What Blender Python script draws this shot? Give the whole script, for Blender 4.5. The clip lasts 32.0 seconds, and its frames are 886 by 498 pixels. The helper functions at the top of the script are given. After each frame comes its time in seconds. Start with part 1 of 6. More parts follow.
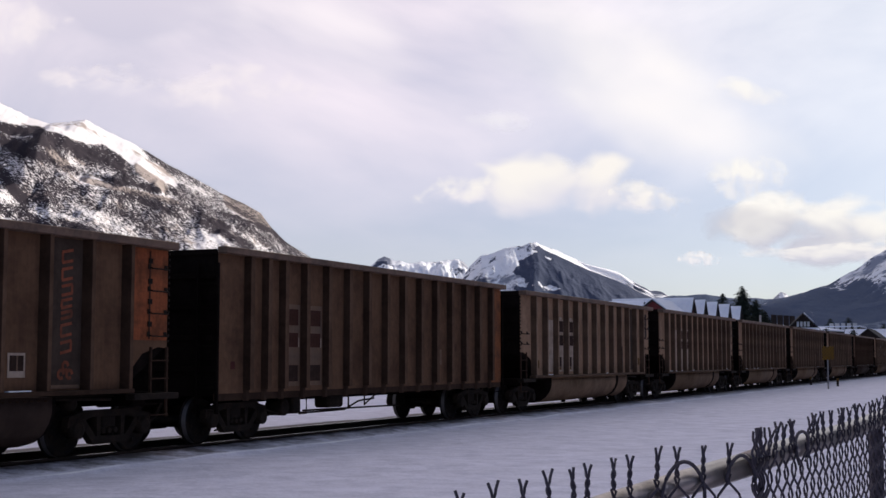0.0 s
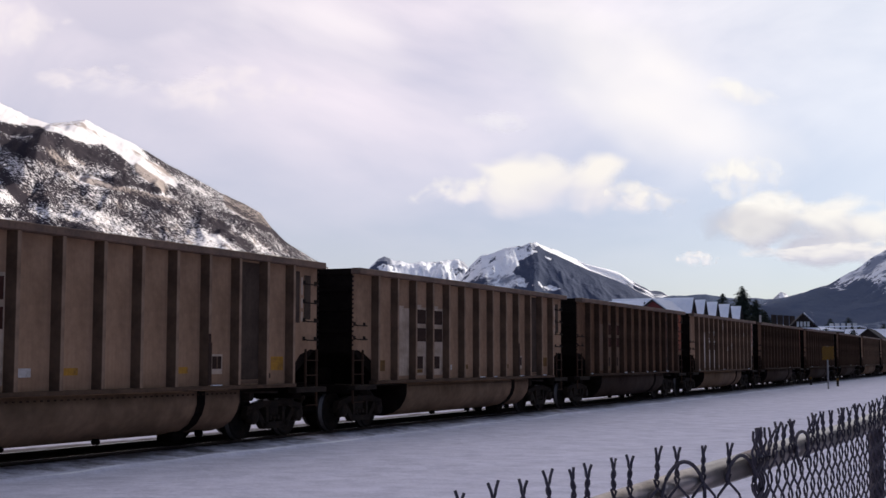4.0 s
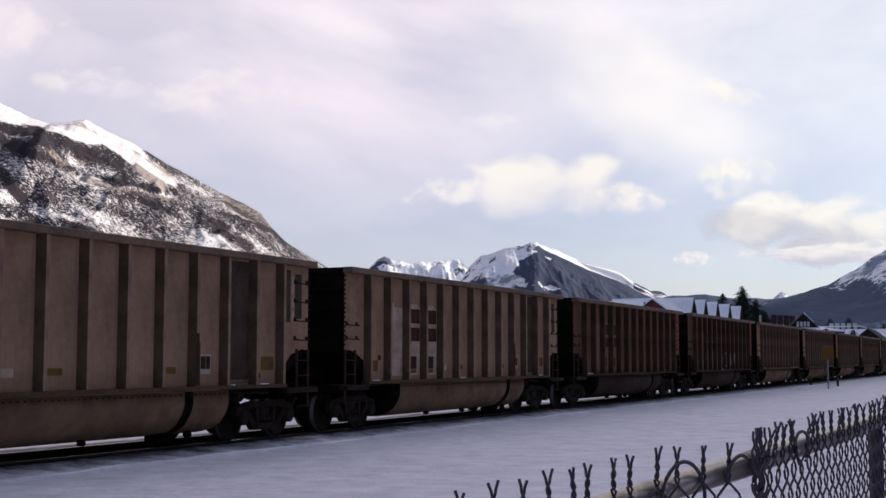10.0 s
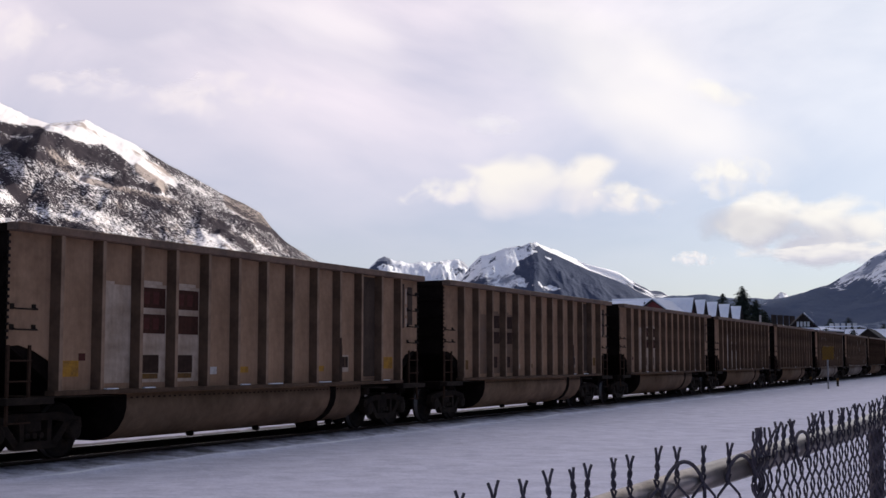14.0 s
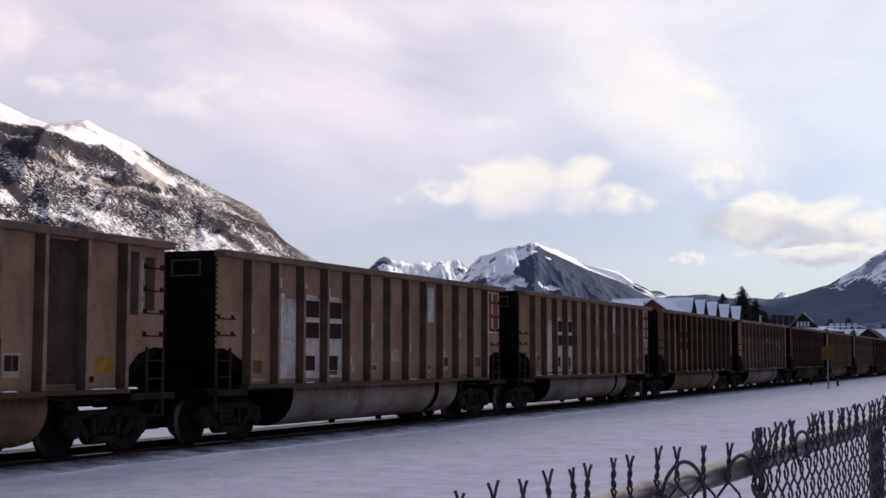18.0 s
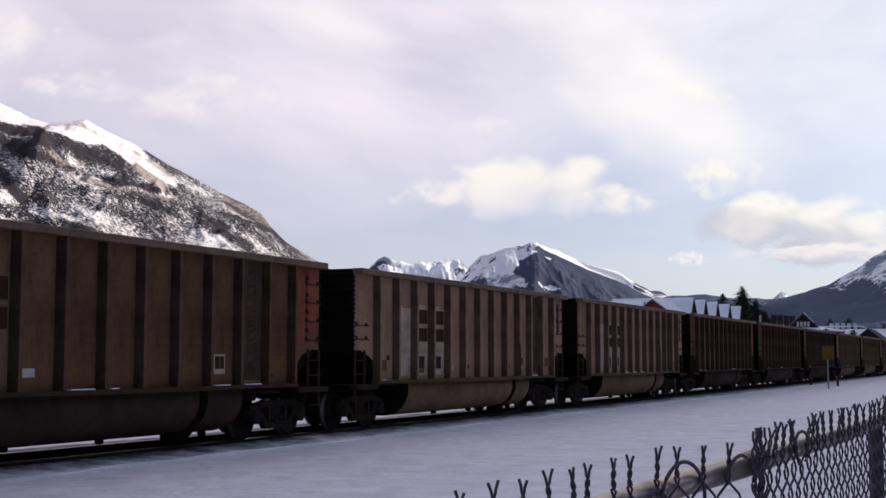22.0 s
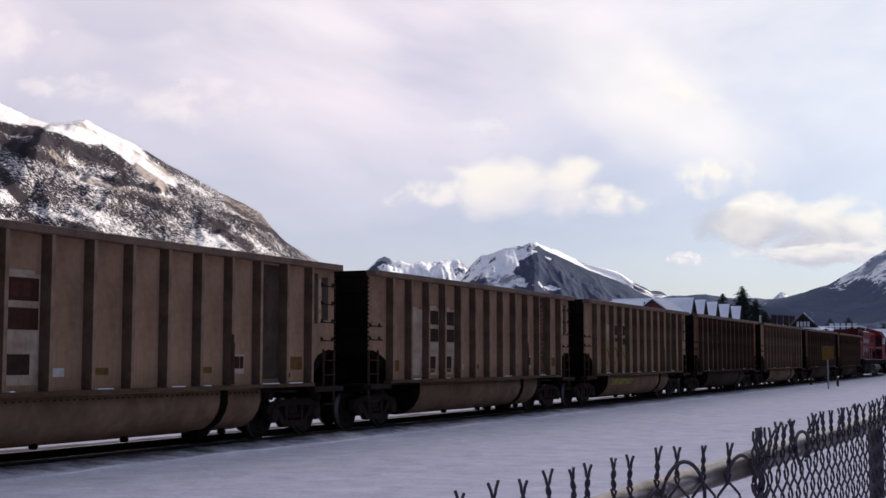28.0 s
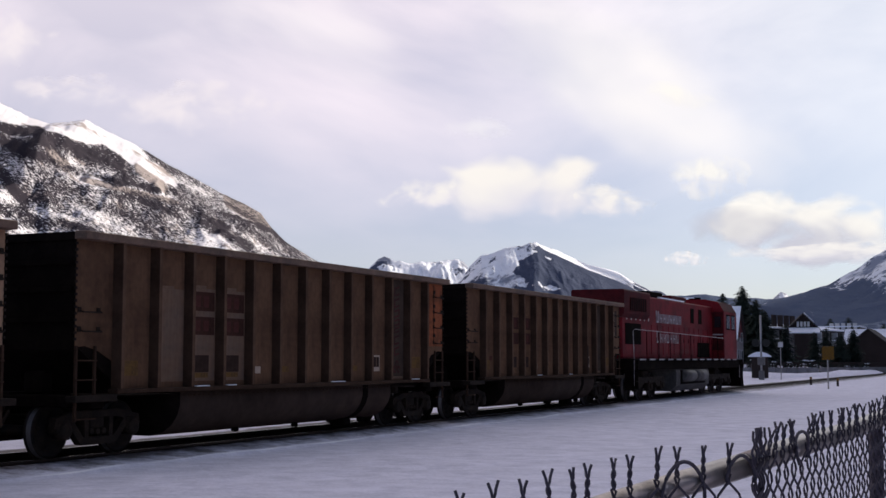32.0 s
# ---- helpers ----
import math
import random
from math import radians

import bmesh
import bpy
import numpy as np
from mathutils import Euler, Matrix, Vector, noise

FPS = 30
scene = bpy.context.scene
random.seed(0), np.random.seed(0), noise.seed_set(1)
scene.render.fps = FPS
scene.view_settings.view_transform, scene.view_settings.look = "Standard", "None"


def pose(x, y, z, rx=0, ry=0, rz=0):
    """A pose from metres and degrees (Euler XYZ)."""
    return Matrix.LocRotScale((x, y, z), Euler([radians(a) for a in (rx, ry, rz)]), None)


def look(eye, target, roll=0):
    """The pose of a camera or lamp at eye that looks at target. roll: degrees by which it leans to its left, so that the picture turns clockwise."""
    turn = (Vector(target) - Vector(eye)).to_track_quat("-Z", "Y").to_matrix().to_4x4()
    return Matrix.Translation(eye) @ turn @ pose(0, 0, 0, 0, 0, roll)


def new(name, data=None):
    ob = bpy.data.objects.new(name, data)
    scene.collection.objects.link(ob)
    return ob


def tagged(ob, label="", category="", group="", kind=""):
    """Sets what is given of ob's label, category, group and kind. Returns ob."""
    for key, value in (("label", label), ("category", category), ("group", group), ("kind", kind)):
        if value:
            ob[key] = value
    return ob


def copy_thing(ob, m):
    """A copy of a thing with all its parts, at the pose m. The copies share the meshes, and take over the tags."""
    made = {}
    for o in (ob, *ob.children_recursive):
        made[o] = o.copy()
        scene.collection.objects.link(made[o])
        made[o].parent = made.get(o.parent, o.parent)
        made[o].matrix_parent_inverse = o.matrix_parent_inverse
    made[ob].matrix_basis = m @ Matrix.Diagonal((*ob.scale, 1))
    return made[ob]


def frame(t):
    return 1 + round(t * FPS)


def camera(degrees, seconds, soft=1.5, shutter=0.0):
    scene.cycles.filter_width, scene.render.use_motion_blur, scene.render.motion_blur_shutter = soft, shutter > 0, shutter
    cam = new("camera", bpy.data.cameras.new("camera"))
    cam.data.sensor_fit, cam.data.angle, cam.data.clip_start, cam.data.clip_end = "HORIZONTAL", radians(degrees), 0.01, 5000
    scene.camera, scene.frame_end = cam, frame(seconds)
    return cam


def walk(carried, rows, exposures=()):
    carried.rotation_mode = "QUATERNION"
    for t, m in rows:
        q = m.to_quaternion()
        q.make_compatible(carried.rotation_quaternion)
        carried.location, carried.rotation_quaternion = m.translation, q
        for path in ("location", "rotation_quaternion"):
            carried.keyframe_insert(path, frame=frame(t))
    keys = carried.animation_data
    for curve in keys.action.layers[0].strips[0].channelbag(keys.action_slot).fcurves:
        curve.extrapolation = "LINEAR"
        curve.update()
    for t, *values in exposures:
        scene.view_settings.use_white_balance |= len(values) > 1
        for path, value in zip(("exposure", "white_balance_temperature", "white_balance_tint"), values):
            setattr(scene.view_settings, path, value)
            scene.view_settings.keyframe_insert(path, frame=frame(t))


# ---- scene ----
# ---------------------------------------------------------------- plan
# Camera over the origin, looking along +y. The track runs along ALONG (24.4 degrees to the right of
# the view), s metres along it and n metres to its right; z = 0 is the top of the rails.
THETA = radians(24.36)
ALONG = Vector((math.sin(THETA), math.cos(THETA), 0))
SIDE = Vector((math.cos(THETA), -math.sin(THETA), 0))
HEADING = 90 - 24.36
TRACK_N = -15.73
EYE_Z = 1.64
CAR_PITCH = 16.18
SPEED = 18.835

cam = camera(37.6, 32.0, soft=1.5)
walk(cam, [(0.0, pose(0, 0, EYE_Z, 94.85, 0, 0)), (32.0, pose(0, 0, EYE_Z, 94.85, 0, 0))],
     exposures=[(0.0, 0.0), (32.0, 0.0)])


def spot(s, n, z=0.0):
    """World place of track coordinates."""
    return ALONG * s + SIDE * n + Vector((0, 0, z))


def placed(s, n, z=0.0, turn=0.0):
    """Pose whose local x runs along the track and local -y faces the camera's side."""
    p = spot(s, n, z)
    return pose(p.x, p.y, p.z, 0, 0, HEADING + turn)


# ---------------------------------------------------------------- sky and sun
SUN_AZ, SUN_EL = radians(70), radians(20)
world = bpy.data.worlds.new("sky")
scene.world = world
world.use_nodes = True
wn, wl = world.node_tree.nodes, world.node_tree.links
wn.clear()
sky = wn.new("ShaderNodeTexSky")
sky.sky_type = "NISHITA"
sky.sun_disc = False
sky.sun_elevation, sky.sun_rotation = SUN_EL, SUN_AZ
sky.altitude, sky.air_density, sky.dust_density, sky.ozone_density = 1300, 1.0, 1.2, 1.0
coord = wn.new("ShaderNodeTexCoord")
flat = wn.new("ShaderNodeMapping")
flat.inputs["Scale"].default_value = (1.0, 1.0, 2.2)
flat.inputs["Rotation"].default_value = (0, radians(24), 0)
flat.inputs["Location"].default_value = (0.4, 0.2, 0.35)
wl.new(coord.outputs["Generated"], flat.inputs["Vector"])
veil = wn.new("ShaderNodeTexNoise")
veil.inputs["Scale"].default_value, veil.inputs["Detail"].default_value = 3.0, 8
veil.inputs["Roughness"].default_value, veil.inputs["Distortion"].default_value = 0.48, 0.6
wl.new(flat.outputs["Vector"], veil.inputs["Vector"])
ramp = wn.new("ShaderNodeValToRGB")
ramp.color_ramp.elements[0].position, ramp.color_ramp.elements[0].color = 0.36, (0.55, 0.55, 0.55, 1)
ramp.color_ramp.elements[1].position, ramp.color_ramp.elements[1].color = 0.60, (1, 1, 1, 1)
wl.new(veil.outputs["Fac"], ramp.inputs["Fac"])
# The veil of high cloud is thick and bright towards the sun's half of the sky, thin behind.
toward = wn.new("ShaderNodeVectorMath")
toward.operation = "DOT_PRODUCT"
toward.inputs[1].default_value = (math.sin(radians(-12)), math.cos(radians(-12)), 0.45)
wl.new(coord.outputs["Generated"], toward.inputs[0])
front = wn.new("ShaderNodeMapRange")
front.inputs["From Min"].default_value, front.inputs["From Max"].default_value = -0.1, 1.05
wl.new(toward.outputs["Value"], front.inputs["Value"])
axes = wn.new("ShaderNodeSeparateXYZ")
wl.new(coord.outputs["Generated"], axes.inputs["Vector"])
rise = wn.new("ShaderNodeMapRange")
rise.inputs["From Min"].default_value, rise.inputs["From Max"].default_value = 0.0, 0.26
rise.inputs["To Min"].default_value, rise.inputs["To Max"].default_value = 0.04, 1.0
wl.new(axes.outputs["Z"], rise.inputs["Value"])
thin = wn.new("ShaderNodeMath")
thin.operation = "MULTIPLY"
wl.new(front.outputs["Result"], thin.inputs[0])
wl.new(rise.outputs["Result"], thin.inputs[1])
cover = wn.new("ShaderNodeMath")
cover.operation = "MULTIPLY"
wl.new(ramp.outputs["Color"], cover.inputs[0])
wl.new(thin.outputs["Value"], cover.inputs[1])
blue = wn.new("ShaderNodeMixRGB")
blue.blend_type, blue.inputs["Fac"].default_value = "MULTIPLY", 1.0
blue.inputs["Color2"].default_value = (0.090, 0.0885, 0.1065, 1)
wl.new(sky.outputs["Color"], blue.inputs["Color1"])
mixed = wn.new("ShaderNodeMixRGB")
mixed.inputs["Color2"].default_value = (1.02, 0.91, 0.965, 1)
# The high cloud is pinkish over the ridge and clearer, bluer towards the open valley.
side = wn.new("ShaderNodeMapRange")
side.interpolation_type = "SMOOTHSTEP"
side.inputs["From Min"].default_value, side.inputs["From Max"].default_value = -0.05, 0.36
wl.new(axes.outputs["X"], side.inputs["Value"])
tint = wn.new("ShaderNodeMixRGB")
tint.inputs["Color1"].default_value, tint.inputs["Color2"].default_value = (1.09, 0.955, 1.005, 1), (1.175, 1.15, 1.13, 1)
wl.new(side.outputs["Result"], tint.inputs["Fac"])
wl.new(tint.outputs["Color"], mixed.inputs["Color2"])
wl.new(cover.outputs["Value"], mixed.inputs["Fac"])
wl.new(blue.outputs["Color"], mixed.inputs["Color1"])
back = wn.new("ShaderNodeBackground")
back.inputs["Strength"].default_value = 1.06
wl.new(mixed.outputs["Color"], back.inputs["Color"])
wo = wn.new("ShaderNodeOutputWorld")
wl.new(back.outputs["Background"], wo.inputs["Surface"])

sun = new("sun", bpy.data.lights.new("sun", "SUN"))
sun.data.energy, sun.data.angle, sun.data.color = 5.0, radians(0.6), (1.0, 0.90, 0.78)
sun_way = Vector((math.sin(SUN_AZ) * math.cos(SUN_EL), math.cos(SUN_AZ) * math.cos(SUN_EL), math.sin(SUN_EL)))
sun.matrix_world = look(sun_way * 100, (0, 0, 0))


# ---------------------------------------------------------------- materials
def material(name, color, rough=0.7, metal=0.0, vary=0.25, scale=6.0, second=None, streak=0.0, bump=0.0, bump_scale=40.0, spread=0.0, ramp_at=(0.45, 0.62), spec=0.12, runs=(9, 9, 0.35)):
    """A surface with variation at two scales; second: a colour that shows through in patches; streak: runs of dirt, vertical or as runs says; spread: change from thing to thing."""
    m = bpy.data.materials.new(name)
    m.use_nodes = True
    nodes, links = m.node_tree.nodes, m.node_tree.links
    bsdf = nodes["Principled BSDF"]
    bsdf.inputs["Roughness"].default_value, bsdf.inputs["Metallic"].default_value = rough, metal
    bsdf.inputs["Specular IOR Level"].default_value = spec
    tc = nodes.new("ShaderNodeTexCoord")
    fine = nodes.new("ShaderNodeTexNoise")
    fine.inputs["Scale"].default_value, fine.inputs["Detail"].default_value = scale * 5, 6
    broad = nodes.new("ShaderNodeTexNoise")
    broad.inputs["Scale"].default_value, broad.inputs["Detail"].default_value = scale * 0.4, 5
    for node in (fine, broad):
        links.new(tc.outputs["Object"], node.inputs["Vector"])
    total = nodes.new("ShaderNodeMath")
    total.operation = "ADD"
    links.new(fine.outputs["Fac"], total.inputs[0])
    links.new(broad.outputs["Fac"], total.inputs[1])
    value = total.outputs["Value"]
    if streak:
        mp = nodes.new("ShaderNodeMapping")
        mp.inputs["Scale"].default_value = runs
        links.new(tc.outputs["Object"], mp.inputs["Vector"])
        run = nodes.new("ShaderNodeTexNoise")
        run.inputs["Scale"].default_value, run.inputs["Detail"].default_value = 2.0, 4
        links.new(mp.outputs["Vector"], run.inputs["Vector"])
        mul = nodes.new("ShaderNodeMath")
        mul.operation = "MULTIPLY_ADD"
        mul.inputs[1].default_value = streak
        links.new(run.outputs["Fac"], mul.inputs[0])
        links.new(value, mul.inputs[2])
        sub = nodes.new("ShaderNodeMath")
        sub.operation, sub.inputs[1].default_value = "SUBTRACT", streak * 0.5
        links.new(mul.outputs["Value"], sub.inputs[0])
        value = sub.outputs["Value"]
    span = nodes.new("ShaderNodeMapRange")
    span.inputs["From Min"].default_value, span.inputs["From Max"].default_value = 0.6, 1.4
    span.inputs["To Min"].default_value, span.inputs["To Max"].default_value = 1 - vary, 1 + vary
    links.new(value, span.inputs["Value"])
    shade = span.outputs["Result"]
    if spread:
        info = nodes.new("ShaderNodeObjectInfo")
        rnd = nodes.new("ShaderNodeMapRange")
        rnd.inputs["To Min"].default_value, rnd.inputs["To Max"].default_value = 1 - spread, 1 + spread
        links.new(info.outputs["Random"], rnd.inputs["Value"])
        both = nodes.new("ShaderNodeMath")
        both.operation = "MULTIPLY"
        links.new(shade, both.inputs[0])
        links.new(rnd.outputs["Result"], both.inputs[1])
        shade = both.outputs["Value"]
    base = nodes.new("ShaderNodeMixRGB")
    base.inputs["Fac"].default_value = 0
    base.inputs["Color1"].default_value = (*color, 1)
    if second:
        base.inputs["Color2"].default_value = (*second, 1)
        patch = nodes.new("ShaderNodeValToRGB")
        patch.color_ramp.elements[0].position, patch.color_ramp.elements[1].position = ramp_at
        big = nodes.new("ShaderNodeTexNoise")
        big.inputs["Scale"].default_value, big.inputs["Detail"].default_value, big.inputs["Roughness"].default_value = scale * 0.7, 8, 0.65
        links.new(tc.outputs["Object"], big.inputs["Vector"])
        links.new(big.outputs["Fac"], patch.inputs["Fac"])
        links.new(patch.outputs["Color"], base.inputs["Fac"])
    out = nodes.new("ShaderNodeVectorMath")
    out.operation = "SCALE"
    links.new(base.outputs["Color"], out.inputs[0])
    links.new(shade, out.inputs["Scale"])
    links.new(out.outputs["Vector"], bsdf.inputs["Base Color"])
    if bump:
        bp = nodes.new("ShaderNodeBump")
        bp.inputs["Strength"].default_value, bp.inputs["Distance"].default_value = bump, 0.02
        rough_noise = nodes.new("ShaderNodeTexNoise")
        rough_noise.inputs["Scale"].default_value, rough_noise.inputs["Detail"].default_value = bump_scale, 6
        links.new(tc.outputs["Object"], rough_noise.inputs["Vector"])
        links.new(rough_noise.outputs["Fac"], bp.inputs["Height"])
        links.new(bp.outputs["Normal"], bsdf.inputs["Normal"])
    return m


M_BROWN = material("aged_brown_paint", (0.146, 0.078, 0.044), 0.75, 0, 0.25, 1.6, (0.093, 0.049, 0.029), 0.6, spread=0.10, spec=0.06)
M_TAN = material("dusty_taupe_paint", (0.335, 0.203, 0.125), 0.72, 0, 0.20, 1.4, (0.248, 0.147, 0.089), 0.6, spread=0.08, spec=0.08)
M_MID = material("sooty_taupe_paint", (0.192, 0.113, 0.07), 0.74, 0, 0.22, 1.5, (0.128, 0.074, 0.047), 0.6, spread=0.08, spec=0.07)
# Post flanks darker, outer faces lighter: the fall of light put into colour.
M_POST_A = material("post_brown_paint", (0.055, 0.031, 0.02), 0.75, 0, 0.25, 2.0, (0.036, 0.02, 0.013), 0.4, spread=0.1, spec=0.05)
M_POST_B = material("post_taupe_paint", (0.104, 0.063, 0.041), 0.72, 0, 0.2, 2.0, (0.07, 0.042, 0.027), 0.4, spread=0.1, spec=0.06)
M_FACE_A = material("lit_post_face_brown", (0.12, 0.068, 0.042), 0.75, 0, 0.25, 2.0, (0.086, 0.047, 0.029), 0.5, spread=0.10, spec=0.05)
M_FACE_B = material("lit_post_face_taupe", (0.275, 0.18, 0.12), 0.72, 0, 0.2, 2.0, (0.19, 0.12, 0.078), 0.5, spread=0.08, spec=0.06)
M_CHORD = material("chord_paint", (0.175, 0.106, 0.072), 0.6, 0, 0.3, 3.0, (0.113, 0.071, 0.051), spec=0.2)
# Black paint; on car and tub ends it also carries their shade.
M_BLACK = material("near_black_paint", (0.0064, 0.0043, 0.0036), 0.85, 0, 0.4, 2.5, (0.0105, 0.0072, 0.0058), 0.3, spec=0.02)
M_DARKPANEL = material("dark_grey_panel_paint", (0.058, 0.040, 0.030), 0.75, 0, 0.25, 2.0, (0.080, 0.055, 0.041), 0.5, spec=0.04)
M_TUB = material("tub_dusty_paint", (0.210, 0.130, 0.081), 0.78, 0, 0.25, 1.2, (0.139, 0.086, 0.052), 0.2, spread=0.12, spec=0.08)
M_TUB_DARK = material("tub_brown_paint", (0.058, 0.038, 0.029), 0.8, 0, 0.25, 1.2, (0.04, 0.026, 0.02), 0.2, spread=0.1, spec=0.05)
M_TUB_PALE = material("tub_silver_paint", (0.27, 0.215, 0.17), 0.6, 0, 0.3, 1.0, (0.15, 0.105, 0.075), 0.5, spread=0.15, spec=0.15)
M_CAST = material("cast_steel", (0.02, 0.0142, 0.0108), 0.8, 0.0, 0.4, 6.0, (0.03, 0.02, 0.014), bump=0.3, spec=0.08)
M_WHEEL = material("wheel_steel", (0.013, 0.01, 0.009), 0.75, 0.0, 0.35, 5.0, (0.026, 0.017, 0.012), spec=0.1)
M_TREAD = material("worn_tread_steel", (0.12, 0.105, 0.10), 0.5, 0.6, 0.2, 5.0)
M_RED = material("faded_red_paint", (0.27, 0.077, 0.040), 0.7, 0, 0.3, 2.0, (0.14, 0.052, 0.030), 0.6, spread=0.12, spec=0.08)
M_ORANGE = material("rust_orange_paint", (0.31, 0.088, 0.035), 0.7, 0, 0.3, 3.0, (0.15, 0.05, 0.022), 0.5, spec=0.08)
M_RUSTEND = material("dull_rust_paint", (0.214, 0.070, 0.024), 0.7, 0, 0.3, 3.0, (0.107, 0.040, 0.017), 0.5)
M_PALE = material("pale_grey_patch_paint", (0.434, 0.328, 0.247), 0.55, 0, 0.25, 1.5, (0.271, 0.191, 0.134), 0.6, spread=0.05)
M_PALE_DULL = material("dull_grey_patch_paint", (0.171, 0.102, 0.065), 0.7, 0, 0.25, 1.5, (0.146, 0.098, 0.070), 0.6)
M_WHITE = material("white_patch_paint", (0.60, 0.53, 0.46), 0.5, 0, 0.28, 2.2, (0.40, 0.33, 0.27), 0.9, ramp_at=(0.48, 0.60), spec=0.15, runs=(0.9, 1, 7))
M_MAROON = material("maroon_mark_paint", (0.062, 0.026, 0.018), 0.7, 0, 0.3, 2.0, (0.045, 0.022, 0.016), 0.5, spec=0.05)
M_MARK = material("dark_mark_paint", (0.040, 0.023, 0.017), 0.7, 0, 0.35, 2.0, (0.060, 0.036, 0.026), 0.5, spec=0.05)
M_MARKRED = material("red_mark_paint", (0.088, 0.03, 0.024), 0.7, 0, 0.3, 3.0, (0.055, 0.024, 0.02), spec=0.05)
M_YELLOW = material("yellow_mark_paint", (0.17, 0.092, 0.030), 0.7, 0, 0.35, 4.0, (0.11, 0.062, 0.03), 0.5, spec=0.05)
M_OCHRE = material("ochre_safety_paint", (0.42, 0.21, 0.035), 0.65, 0, 0.3, 4.0, (0.24, 0.125, 0.04), 0.5, spec=0.06)
M_LABEL = material("white_label", (0.55, 0.50, 0.46), 0.6, 0, 0.3, 6.0, (0.40, 0.35, 0.31))
M_GREENPAINT = material("yellow_green_spray_paint", (0.30, 0.36, 0.035), 0.6, 0, 0.3, 4.0, (0.2, 0.2, 0.06))
M_GREENHAZE = material("yellow_green_haze", (0.2, 0.188, 0.055), 0.7, 0, 0.3, 3.0, (0.3, 0.19, 0.12), 0.4, ramp_at=(0.40, 0.56))
M_PINKPAINT = material("orange_red_spray_paint", (0.36, 0.15, 0.075), 0.6, 0, 0.3, 4.0, (0.27, 0.19, 0.075))
M_SPRAYWHITE = material("white_spray_paint", (0.34, 0.31, 0.28), 0.7, 0, 0.4, 4.0, (0.20, 0.16, 0.13))
M_SNOWCRUST = material("snow_on_steel", (0.86, 0.87, 0.90), 0.6, 0, 0.05, 8.0)


def thing(name, label, category, group="", kind="", m=None):
    ob = new(name)
    if m is not None:
        ob.matrix_world = m
    return tagged(ob, label, category, group, kind)


def part(name, bm, mat, parent, label=""):
    """Links a bmesh, or a ready mesh, as one mesh object under a thing or a part."""
    if isinstance(bm, bpy.types.Mesh):
        me = bm
    else:
        me = bpy.data.meshes.new(name)
        bm.normal_update()
        bm.to_mesh(me)
        bm.free()
        for one in (mat if isinstance(mat, (list, tuple)) else [mat]):
            me.materials.append(one)
    ob = new(name, me)
    ob.parent = parent
    return tagged(ob, label)


def box(bm, x0, x1, y0, y1, z0, z1, slot=0, bevel=0.0):
    vs = [bm.verts.new((x, y, z)) for z in (z0, z1) for y in (y0, y1) for x in (x0, x1)]
    fs = [bm.faces.new([vs[i] for i in q]) for q in ((0, 2, 3, 1), (4, 5, 7, 6), (0, 1, 5, 4), (2, 6, 7, 3), (0, 4, 6, 2), (1, 3, 7, 5))]
    for fc in fs:
        fc.material_index = slot
    if bevel:
        edges = list({e for fc in fs for e in fc.edges})
        bmesh.ops.bevel(bm, geom=edges, offset=bevel, segments=1, affect="EDGES", clamp_overlap=True)
    return vs


def prism(bm, outline, y0, y1, slot=0, axis="y"):
    """Extrudes a closed outline of (x, z) pairs from y0 to y1; axis x: pairs are (y, z)."""
    def at(a, b, c):
        return (a, c, b) if axis == "y" else ((c, a, b) if axis == "x" else (a, b, c))
    lo = [bm.verts.new(at(a, b, y0)) for a, b in outline]
    hi = [bm.verts.new(at(a, b, y1)) for a, b in outline]
    fs = [bm.faces.new(lo), bm.faces.new(hi[::-1])]
    k = len(outline)
    for i in range(k):
        fs.append(bm.faces.new([lo[i], hi[i], hi[(i + 1) % k], lo[(i + 1) % k]]))
    for fc in fs:
        fc.material_index = slot
    bmesh.ops.recalc_face_normals(bm, faces=fs)
    return fs


def tube(bm, points, radius, sides=6, slot=0, closed=False):
    """A round bar along a run of points."""
    pts = [Vector(q) for q in points]
    rings = []
    k = len(pts)
    for i, q in enumerate(pts):
        a, b = (pts[i - 1], pts[(i + 1) % k]) if closed else (pts[max(i - 1, 0)], pts[min(i + 1, k - 1)])
        way = (b - a).normalized()
        up = Vector((0, 0, 1)) if abs(way.z) < 0.9 else Vector((1, 0, 0))
        u = way.cross(up).normalized()
        w = u.cross(way)
        r = radius[i] if isinstance(radius, (list, tuple)) else radius
        rings.append([bm.verts.new(q + (u * math.cos(j * math.tau / sides) + w * math.sin(j * math.tau / sides)) * r) for j in range(sides)])
    for i in range(k if closed else k - 1):
        for j in range(sides):
            fc = bm.faces.new([rings[i][j], rings[i][(j + 1) % sides], rings[(i + 1) % k][(j + 1) % sides], rings[(i + 1) % k][j]])
            fc.material_index = slot
            fc.smooth = sides > 5
    if not closed:
        for ring, turn in ((rings[0], -1), (rings[-1], 1)):
            bm.faces.new(ring[::turn]).material_index = slot


